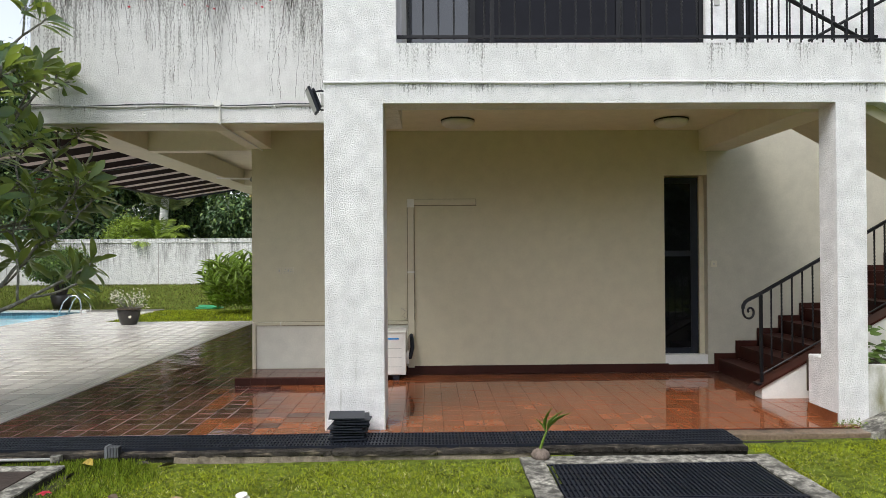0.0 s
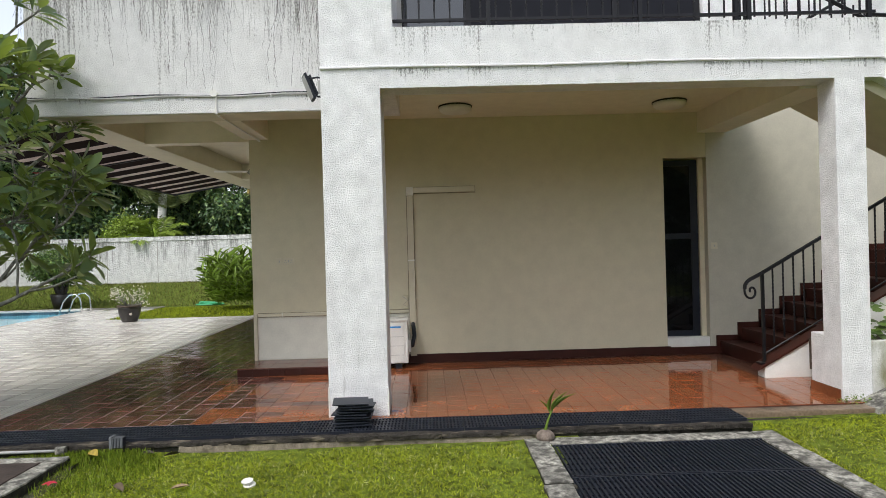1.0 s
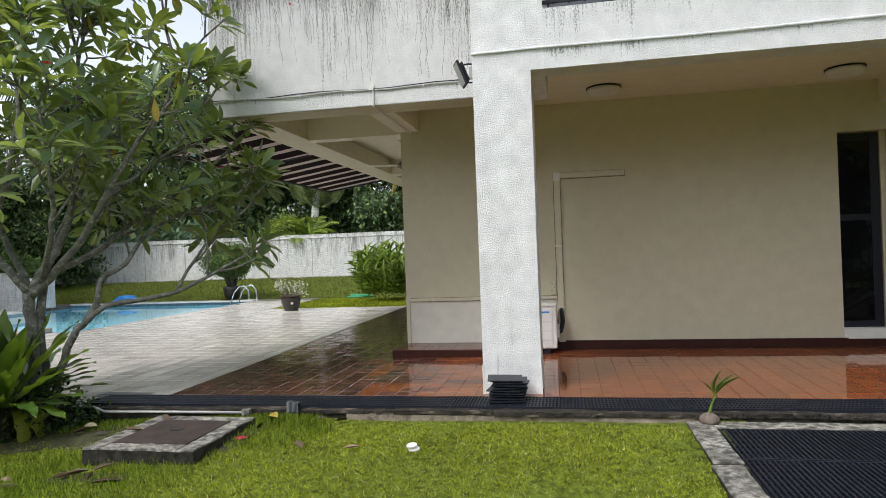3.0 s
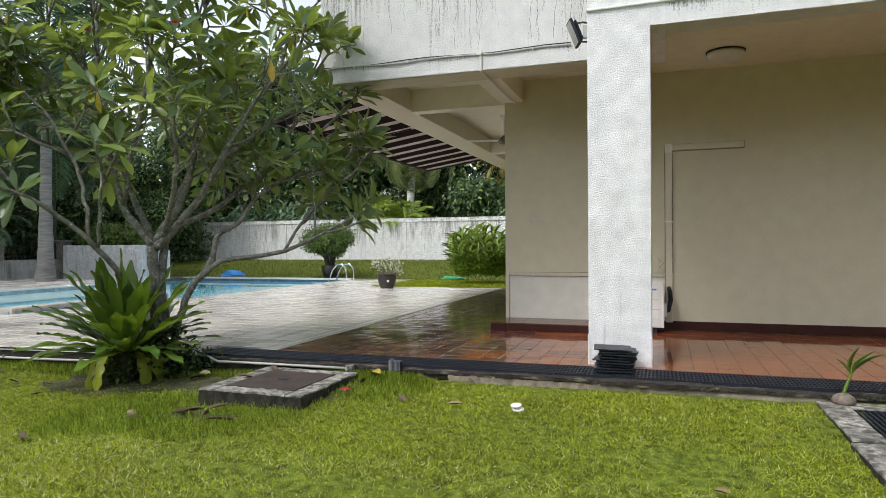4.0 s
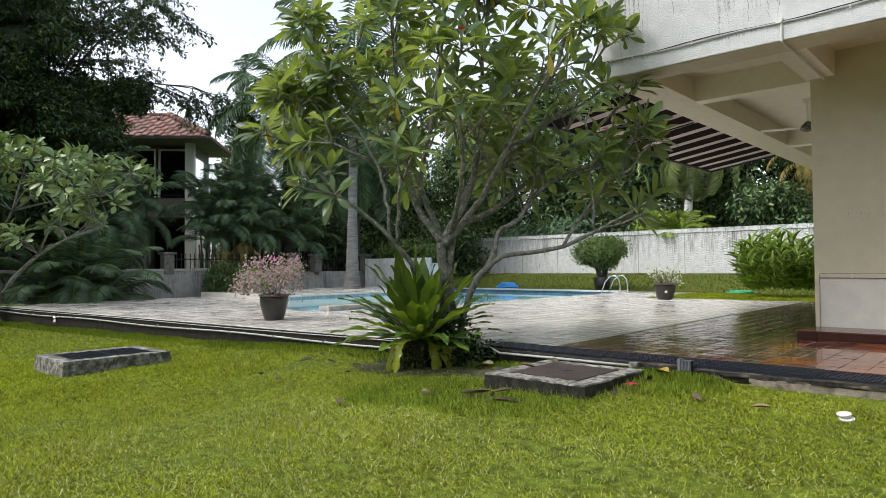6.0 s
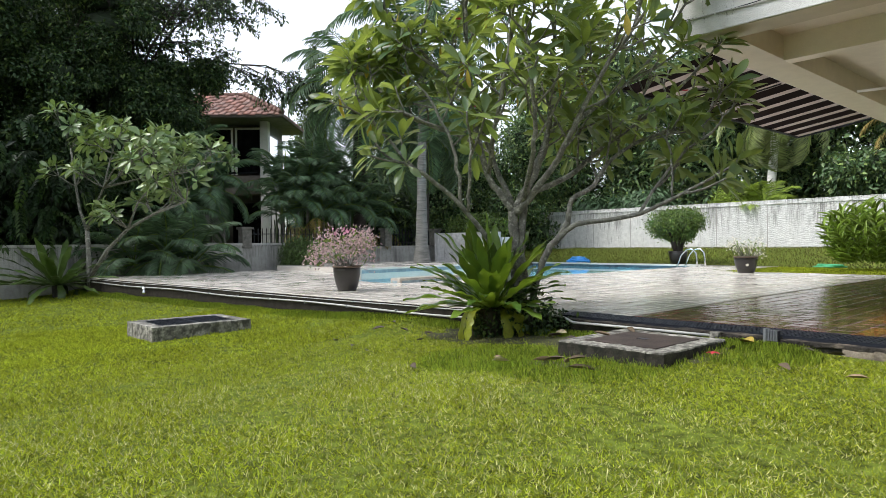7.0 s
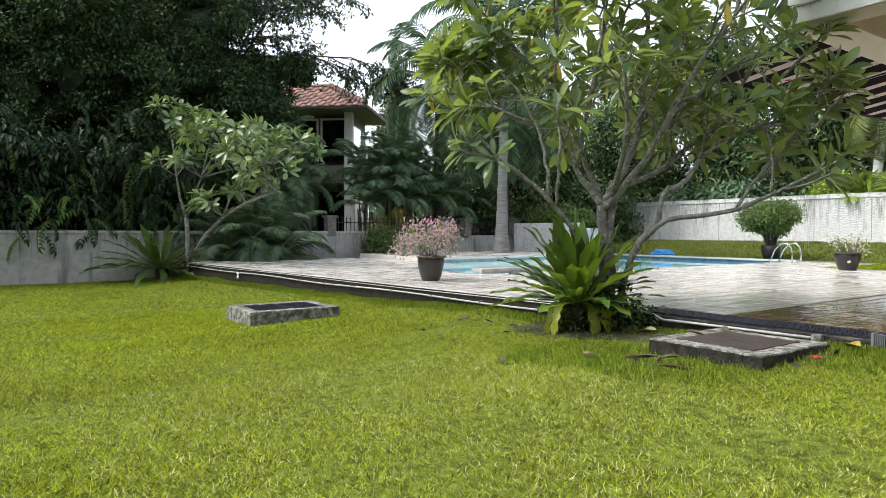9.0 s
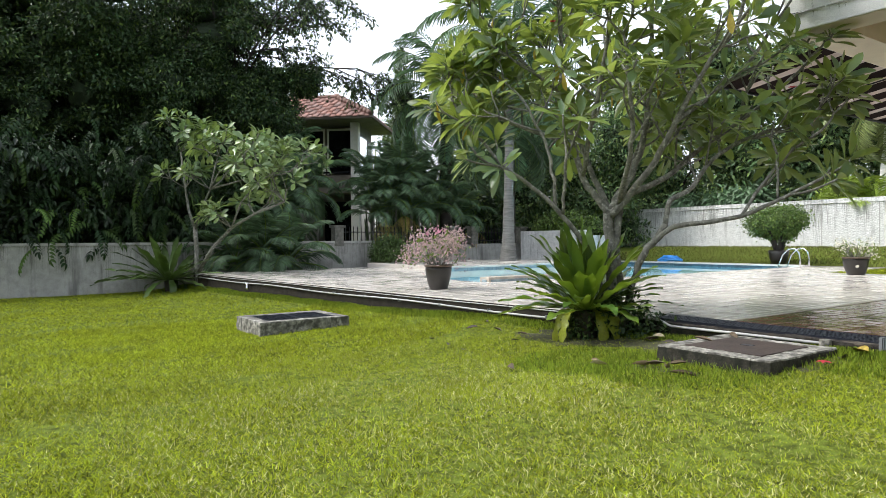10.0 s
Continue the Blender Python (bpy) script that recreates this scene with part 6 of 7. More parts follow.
TALL_ARECAS = [(-20.7, 5.7, 2.7, 14), (-20.9, 6.2, 3.2, 15), (-20.6, 6.7, 2.4, 14), (-21.0, 7.3, 3.3, 16), (-20.6, 7.9, 2.6, 14), (-21.3, 6.7, 3.7, 15), (-21.2, 8.3, 2.9, 14), (-20.9, 9.0, 2.2, 12), (-21.6, 5.6, 3.4, 14), (-20.9, 5.2, 2.2, 12)]
for k, (x, y, h, n) in enumerate(TALL_ARECAS):
    t = palm("areca_palm", (x, y, -0.4), [(0, 0, 0), (0.05, 0.03, h * 0.5), (0.08, 0.0, h)], [0.06, 0.05, 0.045], n, ARECA_FROND, "bare-stemmed areca palm with upright arching fronds behind the fence", tilt=(0.1, 1.0), scale=1.1 + 0.1 * (k % 3))
    for j in range(3):
        a = 2.1 * j + k
        part("stem", tube(bmesh.new(), [(0.12 * math.cos(a), 0.12 * math.sin(a), 0), (0.2 * math.cos(a), 0.2 * math.sin(a), h * 0.5), (0.3 * math.cos(a), 0.3 * math.sin(a), h * 0.95)], [0.04, 0.035, 0.025], 6), LEAF_FERN_DARK, t, smooth=True)
for k, (x, y, h) in enumerate([(-20.5, 5.5, 2.0), (-20.45, 6.3, 2.2), (-20.4, 9.4, 1.7)]):
    palm("areca_palm", (x, y, -0.4), [(0, 0, 0), (0.03, 0.03, h * 0.5), (0.05, 0.0, h)], [0.05, 0.045, 0.04], 6, WITHERED_FROND, "areca palm with withered brown hanging fronds", LEAF_PALM_DRY, tilt=(-0.6, -0.1), scale=0.9)



# ---- bushes ----
LEAF_SHRUB = material("clipped_shrub_leaf", (0.085, 0.15, 0.028), 0.4, vary=0.25, island_tint=0.5, translucent=0.2, second=(0.16, 0.23, 0.04), second_from=0.4)
shrub = thing("clipped_shrub", (-10.55, 14.35, 0.0), "clipped mushroom-shaped shrub in a dark pot beyond the pool", "shrub")
part("pot", lathe(bmesh.new(), [(0.22, 0), (0.27, 0.2), (0.31, 0.42), (0.28, 0.45), (0.27, 0.4)], 24), POT, shrub, smooth=True)
for k in range(7):
    a = 0.9 * k
    part("stem", tube(bmesh.new(), [(0.05 * math.cos(a), 0.05 * math.sin(a), 0.3), (0.2 * math.cos(a), 0.2 * math.sin(a), 0.8), (0.6 * math.cos(a), 0.5 * math.sin(a), 1.2)], [0.07, 0.05, 0.025], 6), BARK_DARK, shrub)
foliage("crown", SMALL_LEAF, mass_leaves([((-0.12, 0, 1.42), (0.86, 0.75, 0.4)), ((-0.25, 0, 1.2), (0.66, 0.55, 0.34)), ((0.05, 0, 1.0), (0.4, 0.36, 0.28)), ((0.25, 0.0, 1.46), (0.6, 0.55, 0.4)), ((0.5, -0.2, 1.12), (0.22, 0.2, 0.3))], 1100, 0.065, 0.04), LEAF_SHRUB, shrub)

LEAF_FERN_J = material("ginger_leaf", (0.2, 0.3, 0.04), 0.4, vary=0.2, island_tint=0.5, translucent=0.3)
ginger = thing("ginger_bush", (-4.4, 12.6, 0.0), "dense bright green bush of long-leaved stems", "bush")
random.seed(8)
STALKS = []
for k in range(4):
    rows = []
    for j in range(12):
        u = 0.2 + 0.8 * j / 11
        ang = 3.14 * j + random.uniform(-0.6, 0.6)
        v = Vector((math.cos(ang), math.sin(ang), 1.7))
        rows.append((0.05 * u * u, 0, u, *v, *(Vector((0, 0, 1)) - v * 0.3), random.uniform(0.26, 0.36), 0.055))
    me = leaf_mesh("leafy_stalk", LONG_LEAF, rows)
    me.materials.append(LEAF_FERN_J)
    STALKS.append(me)
for k in range(170):
    a, r = random.uniform(0, 6.28), random.random() ** 0.5
    bx, by = 1.1 * r * math.cos(a), 0.8 * r * math.sin(a)
    h = random.uniform(0.95, 1.6) * (1 - 0.3 * r * r)
    lean = math.degrees(0.42 * r) + random.uniform(-6, 6)
    o = put(new("leafy_stalk", STALKS[k % 4]), None, ginger)
    o.matrix_basis = Matrix.Translation((bx * 0.65, by * 0.65, 0)) @ Matrix.Rotation(radians(lean), 4, Vector((-math.sin(a), math.cos(a), 0))) @ Matrix.Rotation(random.uniform(0, 6.28), 4, "Z") @ Matrix.Diagonal((h, h, h, 1))

LEAF_HEDGE_GREEN = material("round_bush_leaf", (0.075, 0.13, 0.03), 0.45, vary=0.25, island_tint=0.5, translucent=0.2)
hedge = thing("round_bush", (-19.0, 4.87, 0.0), "rounded dark green bush at the deck's end", "bush")
foliage("leaves", SMALL_LEAF, mass_leaves([((0, 0, 0.42), (0.55, 0.62, 0.54)), ((0.1, 0.15, 0.3), (0.45, 0.5, 0.4))], 1500, 0.075, 0.045), LEAF_HEDGE_GREEN, hedge)
top_hedge = thing("planter_hedge", (-17.5, 12.2, 1.0), "low hedge growing in the white planter", "hedge")
foliage("leaves", SMALL_LEAF, mass_leaves([((-1.2, -0.2, 0.4), (0.55, 0.5, 0.4)), ((-0.5, -0.25, 0.5), (0.6, 0.5, 0.42)), ((0.3, -0.25, 0.48), (0.7, 0.5, 0.4)), ((0.95, -0.2, 0.35), (0.5, 0.5, 0.32))], 600, 0.1, 0.055), LEAF_SHRUB, top_hedge)
bed = thing("broadleaf_plant", (6.2, 0.6, 0.45), "broad-leaved green plants in the planter", "plant")
rows = []
for k in range(230):
    p = Vector((random.uniform(-0.75, 1.6), random.uniform(-0.3, 0.3), random.uniform(0.0, 0.42)))
    a = random.uniform(0, 6.28)
    rows.append((*p, math.cos(a), math.sin(a) - 0.5, random.uniform(-0.3, 0.4), 0, -0.4, 1, random.uniform(0.12, 0.18), 0.11))
foliage("leaves", FRANGI_LEAF, rows, LEAF_SHRUB, bed)
moss = thing("weed_tuft", (5.0, -0.06, -0.01), "small bright weeds at the column foot", "weeds")
foliage("leaves", SMALL_LEAF, mass_leaves([((0, 0, 0.0), (0.16, 0.05, 0.06))], 2500, 0.03, 0.016), LEAF_BUSH, moss)

# potted bushes
for root, c, r, h, petals, count, mat in ((pot_pink, (0, 0), 0.53, 0.43, 1300, 300, PETAL_PINK), (pot_white, (0, 0), 0.42, 0.36, 240, 130, PETAL_WHITE)):
    bm = bmesh.new()
    twigs = []
    for k in range(26):
        a = 2.399 * k
        p, d = limb(bm, (0.05 * math.cos(a), 0.05 * math.sin(a), h * 0.88), (math.cos(a) * 0.68, math.sin(a) * 0.68, 0.1 + 1.3 * random.random()), r * random.uniform(0.6, 1.0), 0.012, 0.005, 5, wob=0.16)
        twigs.append(p)
        for j in range(3):
            q, _ = limb(bm, p, d + Vector((random.uniform(-1, 1), random.uniform(-1, 1), random.uniform(-0.3, 0.6))), r * 0.3, 0.004, 0.002, 4)
            twigs.append(q)
    part("stem", bm, BARK, root)
    pts = np.array([tuple(t) for t in twigs])
    for nm, k, size, m in (("petals", petals, 0.05, mat), ("leaves", count, 0.06, LEAF_BUSH)):
        base = pts[rng.integers(0, len(pts), k)] + rng.normal(size=(k, 3)) * r * 0.16
        foliage(nm, PETAL if nm == "petals" else SMALL_LEAF, np.c_[base, unit(k) + [0, 0, 0.2], unit(k), size * (0.7 + 0.6 * rng.random(k)), size * 0.6 * np.ones(k)], m, root)
foliage("top_blossom", PETAL, np.c_[np.array([0.0, 0, 1.02]) + rng.normal(size=(26, 3)) * [0.1, 0.1, 0.03], unit(26), unit(26), 0.05 * np.ones(26), 0.035 * np.ones(26)], PETAL_MAGENTA, pot_pink, "bright pink top blossoms")

# coconut shoot
for row in ((0.06, 0, 0.33, -0.12, 0, 1, -0.9, 0.3, 0, 0.3, 0.036), (0.07, 0, 0.35, 0.5, -0.1, 0.9, -0.5, 0, 0.8, 0.32, 0.036), (0.07, 0, 0.34, 0.32, 0.1, 1.0, -0.6, 0.1, 0.6, 0.3, 0.036),
            (0.06, 0, 0.3, -0.2, 0.1, 1, 0.8, 0, 0.5, 0.22, 0.03), (0.07, 0, 0.36, 0.2, -0.2, 1.0, -0.8, 0, 0.3, 0.24, 0.03)):
    foliage("blade", LONG_LEAF, [(*row[:10], row[10] * 0.8)], LEAF_BUSH, coconut, "young palm blade", kind="")

# fallen leaves and a fallen blossom
LITTER = leaf_mesh("fallen_leaf", leaf_shape(5, 0.5, -0.12, 0.5, 0.05), [(0, 0, 0, 1, 0, 0, 0, 0, 1, 1, 1)])
LITTER.materials.append(BROWN_LEAF)
YELLOW_LITTER, PALE_LITTER, DARK_LITTER = LITTER.copy(), LITTER.copy(), LITTER.copy()
for me, tone in ((YELLOW_LITTER, (0.42, 0.31, 0.05)), (PALE_LITTER, (0.55, 0.47, 0.30)), (DARK_LITTER, (0.055, 0.042, 0.03))):
    me.materials.clear()
    me.materials.append(material("fallen_leaf_skin", tone, 0.7, vary=0.35, scale=20, random_tint=0.25))
random.seed(3)


def drop_leaf(x, y, z, s, w, me, label):
    o = tagged(new("fallen_leaf", me), label, "leaf", "fallen leaves")
    o.matrix_basis = Matrix.Translation((x, y, z)) @ pose(0, 0, 0, random.uniform(-30, 30), random.uniform(-10, 10), random.uniform(0, 360)) @ Matrix.Diagonal((s, s * w, s * 0.6, 1))


for x, y, s, me in ((-1.24, -1.49, 0.17, LITTER), (-0.91, -1.49, 0.13, LITTER), (-1.86, -1.05, 0.16, DARK_LITTER), (-1.35, -0.7, 0.14, DARK_LITTER), (-1.15, -0.68, 0.14, DARK_LITTER), (-3.7, -0.95, 0.15, LITTER),
                    (-3.6, -0.9, 0.16, LITTER), (-3.3, -1.05, 0.12, DARK_LITTER), (-5.76, -2.16, 0.16, DARK_LITTER), (-5.37, -2.2, 0.15, DARK_LITTER), (-4.87, -2.39, 0.13, DARK_LITTER), (-3.78, -2.72, 0.2, LITTER),
                    (-6.0, -1.51, 0.16, DARK_LITTER), (-6.07, -1.1, 0.15, DARK_LITTER), (-5.5, -1.35, 0.15, DARK_LITTER), (-5.1, -1.3, 0.12, LITTER), (-4.9, -1.6, 0.1, DARK_LITTER), (-3.4, -2.1, 0.12, LITTER), (0.9, -2.6, 0.12, LITTER)):
    drop_leaf(x, y, lawn_z(x, y) + 0.028, s, 0.34, me, "curled dark dry leaf lying on the lawn" if me is DARK_LITTER else "curled brown dry leaf lying on the lawn")
for x, y, s, w in ((-2.75, -2.06, 0.2, 0.2), (-2.6, -2.1, 0.24, 0.13), (-2.85, -2.1, 0.18, 0.22), (-2.5, -2.25, 0.22, 0.13), (-2.68, -2.02, 0.16, 0.25), (-2.95, -2.0, 0.15, 0.2)):
    drop_leaf(x, y, lawn_z(x, y) + 0.035, s, w, LITTER, "long dry brown leaf sheath beside the manhole")
drop_leaf(-3.2, -2.32, lawn_z(-3.2, -2.32) + 0.05, 0.15, 0.45, PALE_LITTER, "pale curled leaf standing in the grass")
drop_leaf(-1.9, -0.72, lawn_z(-1.9, -0.72) + 0.04, 0.24, 0.36, YELLOW_LITTER, "yellow fallen leaf at the kerb")
drop_leaf(-3.72, -0.85, lawn_z(-3.72, -0.85) + 0.04, 0.15, 0.4, PALE_LITTER, "pale dry leaf on the soil")
for x, y in ((-2.75, -1.3), (-2.72, -0.98)):
    drop_leaf(x, y, -0.035, 0.16, 0.3, LITTER, "curled dry brown leaf on the manhole plate")
rows = [(0, 0, 0.03, math.cos(1.2566 * k), math.sin(1.2566 * k), 0.15, 0, 0, 1, 0.05, 0.035) for k in range(5)]
bloom = tagged(put(new("fallen_blossom", leaf_mesh("fallen_blossom", PETAL, rows)), PETAL_RED), "fallen crimson blossom on the grass", "blossom")
bloom.matrix_basis = pose(-1.82, -1.38, lawn_z(-1.82, -1.38) + 0.03)


# ---- large trees round the garden ----
def broad_tree(at, trunk_h, r, blobs, per, leaf, mat, label, core=True, down=0.3, shape=FAR_LEAF, clumps=0):
    """A trunk with limbs to each third clump of its crown. clumps: how many small tufts break up each clump's surface."""
    t = thing("tree", at, label, "tree")
    bm = bmesh.new()
    tube(bm, [(0, 0, -0.3), (0.1, 0, trunk_h * 0.5), (0.0, 0.1, trunk_h)], [r, r * 0.8, r * 0.6], 10)
    part("trunk", bm, BARK_DARK, t, smooth=True)
    for c, rad in blobs[::3]:
        part("limb", tube(bmesh.new(), [(0, 0.05, trunk_h * 0.75), (c[0] * 0.5, c[1] * 0.5, (trunk_h + c[2]) / 2), c], [r * 0.3, r * 0.18, r * 0.06], 6), BARK_DARK, t)
    tufts = blobs
    if clumps:
        tufts = []
        for c, rad in blobs:
            for u in unit(clumps):
                q = random.uniform(0.2, 0.42)
                tufts.append((tuple(c[k] + u[k] * rad[k] * random.uniform(0.75, 1.15) for k in range(3)), (q * 1.3, q * 1.3, q * 0.7)))
    foliage("crown", shape, mass_leaves(tufts, per, leaf[0], leaf[1], 0.45, down), mat, t)
    # dark solid lumps stand in for the shaded depth of the crown
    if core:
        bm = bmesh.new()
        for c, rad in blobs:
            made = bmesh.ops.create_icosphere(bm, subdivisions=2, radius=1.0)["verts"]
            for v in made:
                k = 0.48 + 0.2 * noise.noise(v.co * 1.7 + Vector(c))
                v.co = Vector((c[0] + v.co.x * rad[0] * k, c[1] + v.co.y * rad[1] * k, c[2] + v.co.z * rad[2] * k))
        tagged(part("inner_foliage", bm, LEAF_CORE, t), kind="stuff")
    return t


def cloud(n, lo, hi, size, seed):
    r = random.Random(seed)
    return [((r.uniform(lo[0], hi[0]), r.uniform(lo[1], hi[1]), r.uniform(lo[2], hi[2])), (r.uniform(*size), r.uniform(*size), r.uniform(*size) * 0.8)) for _ in range(n)]


def bough(bm, rows, a, d, length, r, level, sag):
    """A branch that arches over and splits into leafy, drooping twigs."""
    p, d = Vector(a), Vector(d).normalized()
    pts = [p]
    for k in range(6):
        d = (d + Vector((random.gauss(0, 0.1), random.gauss(0, 0.1), -sag / 6 + random.gauss(0, 0.07)))).normalized()
        p = p + d * (length / 6)
        pts.append(p)
        if level and k:
            for j in range(2 if level > 1 else 3):
                out = Vector((random.gauss(0, 0.7), random.gauss(0, 0.7), random.gauss(-0.1, 0.5)))
                bough(bm, rows, p, d * 0.8 + out, length * random.uniform(0.32, 0.5), r * 0.5, level - 1, sag * 1.2)
        elif not level:
            for j in range(4):
                v = d * 0.5 + Vector((random.gauss(0, 0.8), random.gauss(0, 0.8), random.gauss(-0.35, 0.5)))
                s = random.uniform(0.7, 1.25)
                rows.append((*(p + v * 0.02), *v, random.gauss(0, 0.5), random.gauss(0, 0.5), 1, 0.15 * s, 0.07 * s))
    tube(bm, pts, [r * (1 - 0.6 * k / 6) for k in range(7)], 5, cap=False)


def arching_tree(at, boughs, label, seed):
    random.seed(seed)
    t = thing("tree", at, label, "tree")
    part("trunk", tube(bmesh.new(), [(0, 0, -0.3), (0.1, 0.1, 3.0), (0.0, 0.3, 6.4)], [0.32, 0.26, 0.2], 10), BARK_DARK, t, smooth=True)
    rows = []
    for a, d, length in boughs:
        bm = bmesh.new()
        bough(bm, rows, a, d, length, 0.05, 2, 0.4)
        part("bough", bm, BARK_DARK, t, smooth=True)
    foliage("crown", leaf_shape(2, 0.2, 0.15, 0.5, 0.05), rows, LEAF_DARK, t)
    return t


# dark trees over the boundary wall
random.seed(41)
broad_tree((-23.0, -7.5, -0.5), 5.0, 0.35, cloud(26, (-1.5, -5.0, 1.2), (2.0, 4.0, 9.5), (0.9, 1.7), 1), 95, (0.15, 0.07), LEAF_DARK, "dark dense tree behind the boundary wall", clumps=24)
broad_tree((-23.5, -2.0, -0.5), 5.0, 0.35, cloud(22, (-1.5, -3.0, 3.2), (1.8, 3.0, 10.0), (0.9, 1.6), 2), 95, (0.15, 0.07), LEAF_DARK, "dark small-leaved tree behind the boundary wall", clumps=24)
broad_tree((-22.2, 0.4, -0.5), 3.0, 0.2, cloud(16, (-0.8, -2.6, 1.0), (0.8, 1.8, 5.2), (0.7, 1.2), 33), 120, (0.16, 0.07), LEAF_DARK, "dark bushy tree between wall and neighbour house", clumps=15)
broad_tree((-22.0, 0.2, -0.5), 5.0, 0.25, cloud(26, (-0.6, -2.6, 2.5), (0.7, 1.6, 7.6), (0.6, 1.1), 61), 120, (0.14, 0.065), LEAF_DARK, "dark dense tree standing before the neighbour's roof", clumps=15)
arching_tree((-22.9, 0.4, -0.5), [((0, 0.3, 6.6), (0.1, 1.0, 1.05), 5.4), ((0, 0.3, 6.4), (0.3, 0.8, 1.3), 5.4), ((0, 0.2, 6.4), (0.2, 0.3, 1.4), 4.6), ((0, 0.2, 6.4), (0.3, -0.4, 1.2), 4.4),
             ((0, 0.3, 6.4), (-0.2, 0.9, 1.6), 6.0)], "dark tree whose drooping boughs hang over the neighbour's roof", 71)
broad_tree((-22.1, 2.3, -0.5), 6.0, 0.14, [((0, -0.5, 7.0), (0.6, 0.6, 0.5)), ((0, 0.1, 6.9), (0.5, 0.55, 0.45)), ((0, 0.55, 7.1), (0.4, 0.45, 0.35)), ((0, -0.2, 6.3), (0.5, 0.5, 0.4))], 150, (0.14, 0.065), LEAF_DARK, "slim dark tree standing before the neighbour's roof", core=False, clumps=12)
random.seed(42)
broad_tree((-22.8, 7.6, -0.5), 2.0, 0.15, cloud(11, (-0.4, -1.2, 0.4), (0.4, 3.0, 2.2), (0.6, 0.9), 62), 90, (0.18, 0.08), LEAF_DARK, "dark shrub mass behind the boundary fence")
broad_tree((-25.6, 17.0, -0.5), 2.0, 0.15, cloud(14, (-1.8, -1.5, 0.5), (2.2, 2.0, 3.6), (0.9, 1.3), 63), 70, (0.2, 0.09), LEAF_DARK, "dark undergrowth in the garden corner")
broad_tree((-21.6, -8.0, -0.5), 2.0, 0.15, cloud(20, (-0.5, -5.0, 0.9), (0.5, 5.5, 3.9), (0.9, 1.3), 64), 70, (0.2, 0.09), LEAF_DARK, "dark undergrowth behind the boundary wall")
broad_tree((-23.0, 11.2, -0.5), 1.5, 0.12, [((0, -0.5, 2.6), (0.6, 0.7, 0.9)), ((0, 0.1, 1.9), (0.6, 0.6, 0.7)), ((0, 0.3, 3.1), (0.5, 0.6, 0.5))], 110, (0.18, 0.08), LEAF_BUSH, "sunlit yellow-green bush behind the fence", core=False)
# hedge of feathery leaves hanging over the boundary wall
under = thing("hanging_hedge", (-20.3, -6.5, 0.0), "dark hedge of feathery leaves hanging over the boundary wall", "hedge")
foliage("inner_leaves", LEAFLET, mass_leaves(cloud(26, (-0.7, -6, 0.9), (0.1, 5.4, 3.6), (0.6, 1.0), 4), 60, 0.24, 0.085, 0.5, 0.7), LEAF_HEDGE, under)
LEAF_SPRAY = material("feathery_hedge_leaf", (0.018, 0.04, 0.013), 0.5, spec=0.2, vary=0.2, random_tint=0.5, translucent=0.2, second=(0.085, 0.15, 0.03), second_from=0.72)
random.seed(43)
SPRAYS = []
for k in range(4):
    srows, p, d = [], Vector((0, 0, 0)), Vector((1, 0, 0.35)).normalized()
    for j in range(9):
        d = (d + Vector((0, random.gauss(0, 0.03), -0.14))).normalized()
        p = p + d * 0.085
        for sign in (-1, 1):
            srows.append((*p, *(d * 0.55 + Vector((0, sign, -0.25))), 0, 0, 1, random.uniform(0.15, 0.21) * (1 - 0.04 * j), 0.062))
    srows.append((*p, *d, 0, 0, 1, 0.18, 0.06))
    me = leaf_mesh("spray", LONG_LEAF, srows)
    me.materials.append(LEAF_SPRAY)
    SPRAYS.append(me)
for k in range(260):
    y = random.uniform(-6.5, 6.2)
    z = 0.75 + 3.6 * random.random() ** 0.9
    x = 0.35 + 0.35 * math.sin(y * 1.1 + z) + random.uniform(-0.3, 0.35)
    put(new("spray", SPRAYS[k % 4]), None, under).matrix_basis = pose(x, y, z, random.uniform(-25, 25), random.uniform(5, 55), random.uniform(-75, 75)) @ Matrix.Scale(random.uniform(0.75, 1.35), 4)
for at, n, lo, hi, seed in (((-26.5, -9.0, -0.5), 20, (-1, -7, 1.5), (1, 5, 12), 51), ((-26.0, -2.5, -0.5), 16, (-1, -3, 1.5), (1, 2.0, 10.5), 52), ((-23.4, 9.6, -0.5), 12, (-0.6, -1.2, 0.8), (0.8, 4.0, 3.4), 53)):
    broad_tree(at, 4.0, 0.3, cloud(n, lo, hi, (1.5, 2.3) if seed < 53 else (1.0, 1.6), seed), 40, (0.26, 0.11), LEAF_DARK, "dark tree in the depth behind the boundary wall")
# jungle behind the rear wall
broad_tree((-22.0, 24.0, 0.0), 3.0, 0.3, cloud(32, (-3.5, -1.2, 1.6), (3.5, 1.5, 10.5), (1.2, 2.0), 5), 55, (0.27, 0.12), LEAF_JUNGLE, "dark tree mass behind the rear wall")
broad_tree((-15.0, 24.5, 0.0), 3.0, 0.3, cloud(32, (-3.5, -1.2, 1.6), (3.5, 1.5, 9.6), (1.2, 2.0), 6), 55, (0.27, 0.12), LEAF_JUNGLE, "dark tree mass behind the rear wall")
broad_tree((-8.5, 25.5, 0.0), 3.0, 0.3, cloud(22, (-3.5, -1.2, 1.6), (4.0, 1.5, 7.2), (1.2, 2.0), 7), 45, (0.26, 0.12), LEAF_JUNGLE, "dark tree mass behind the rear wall")
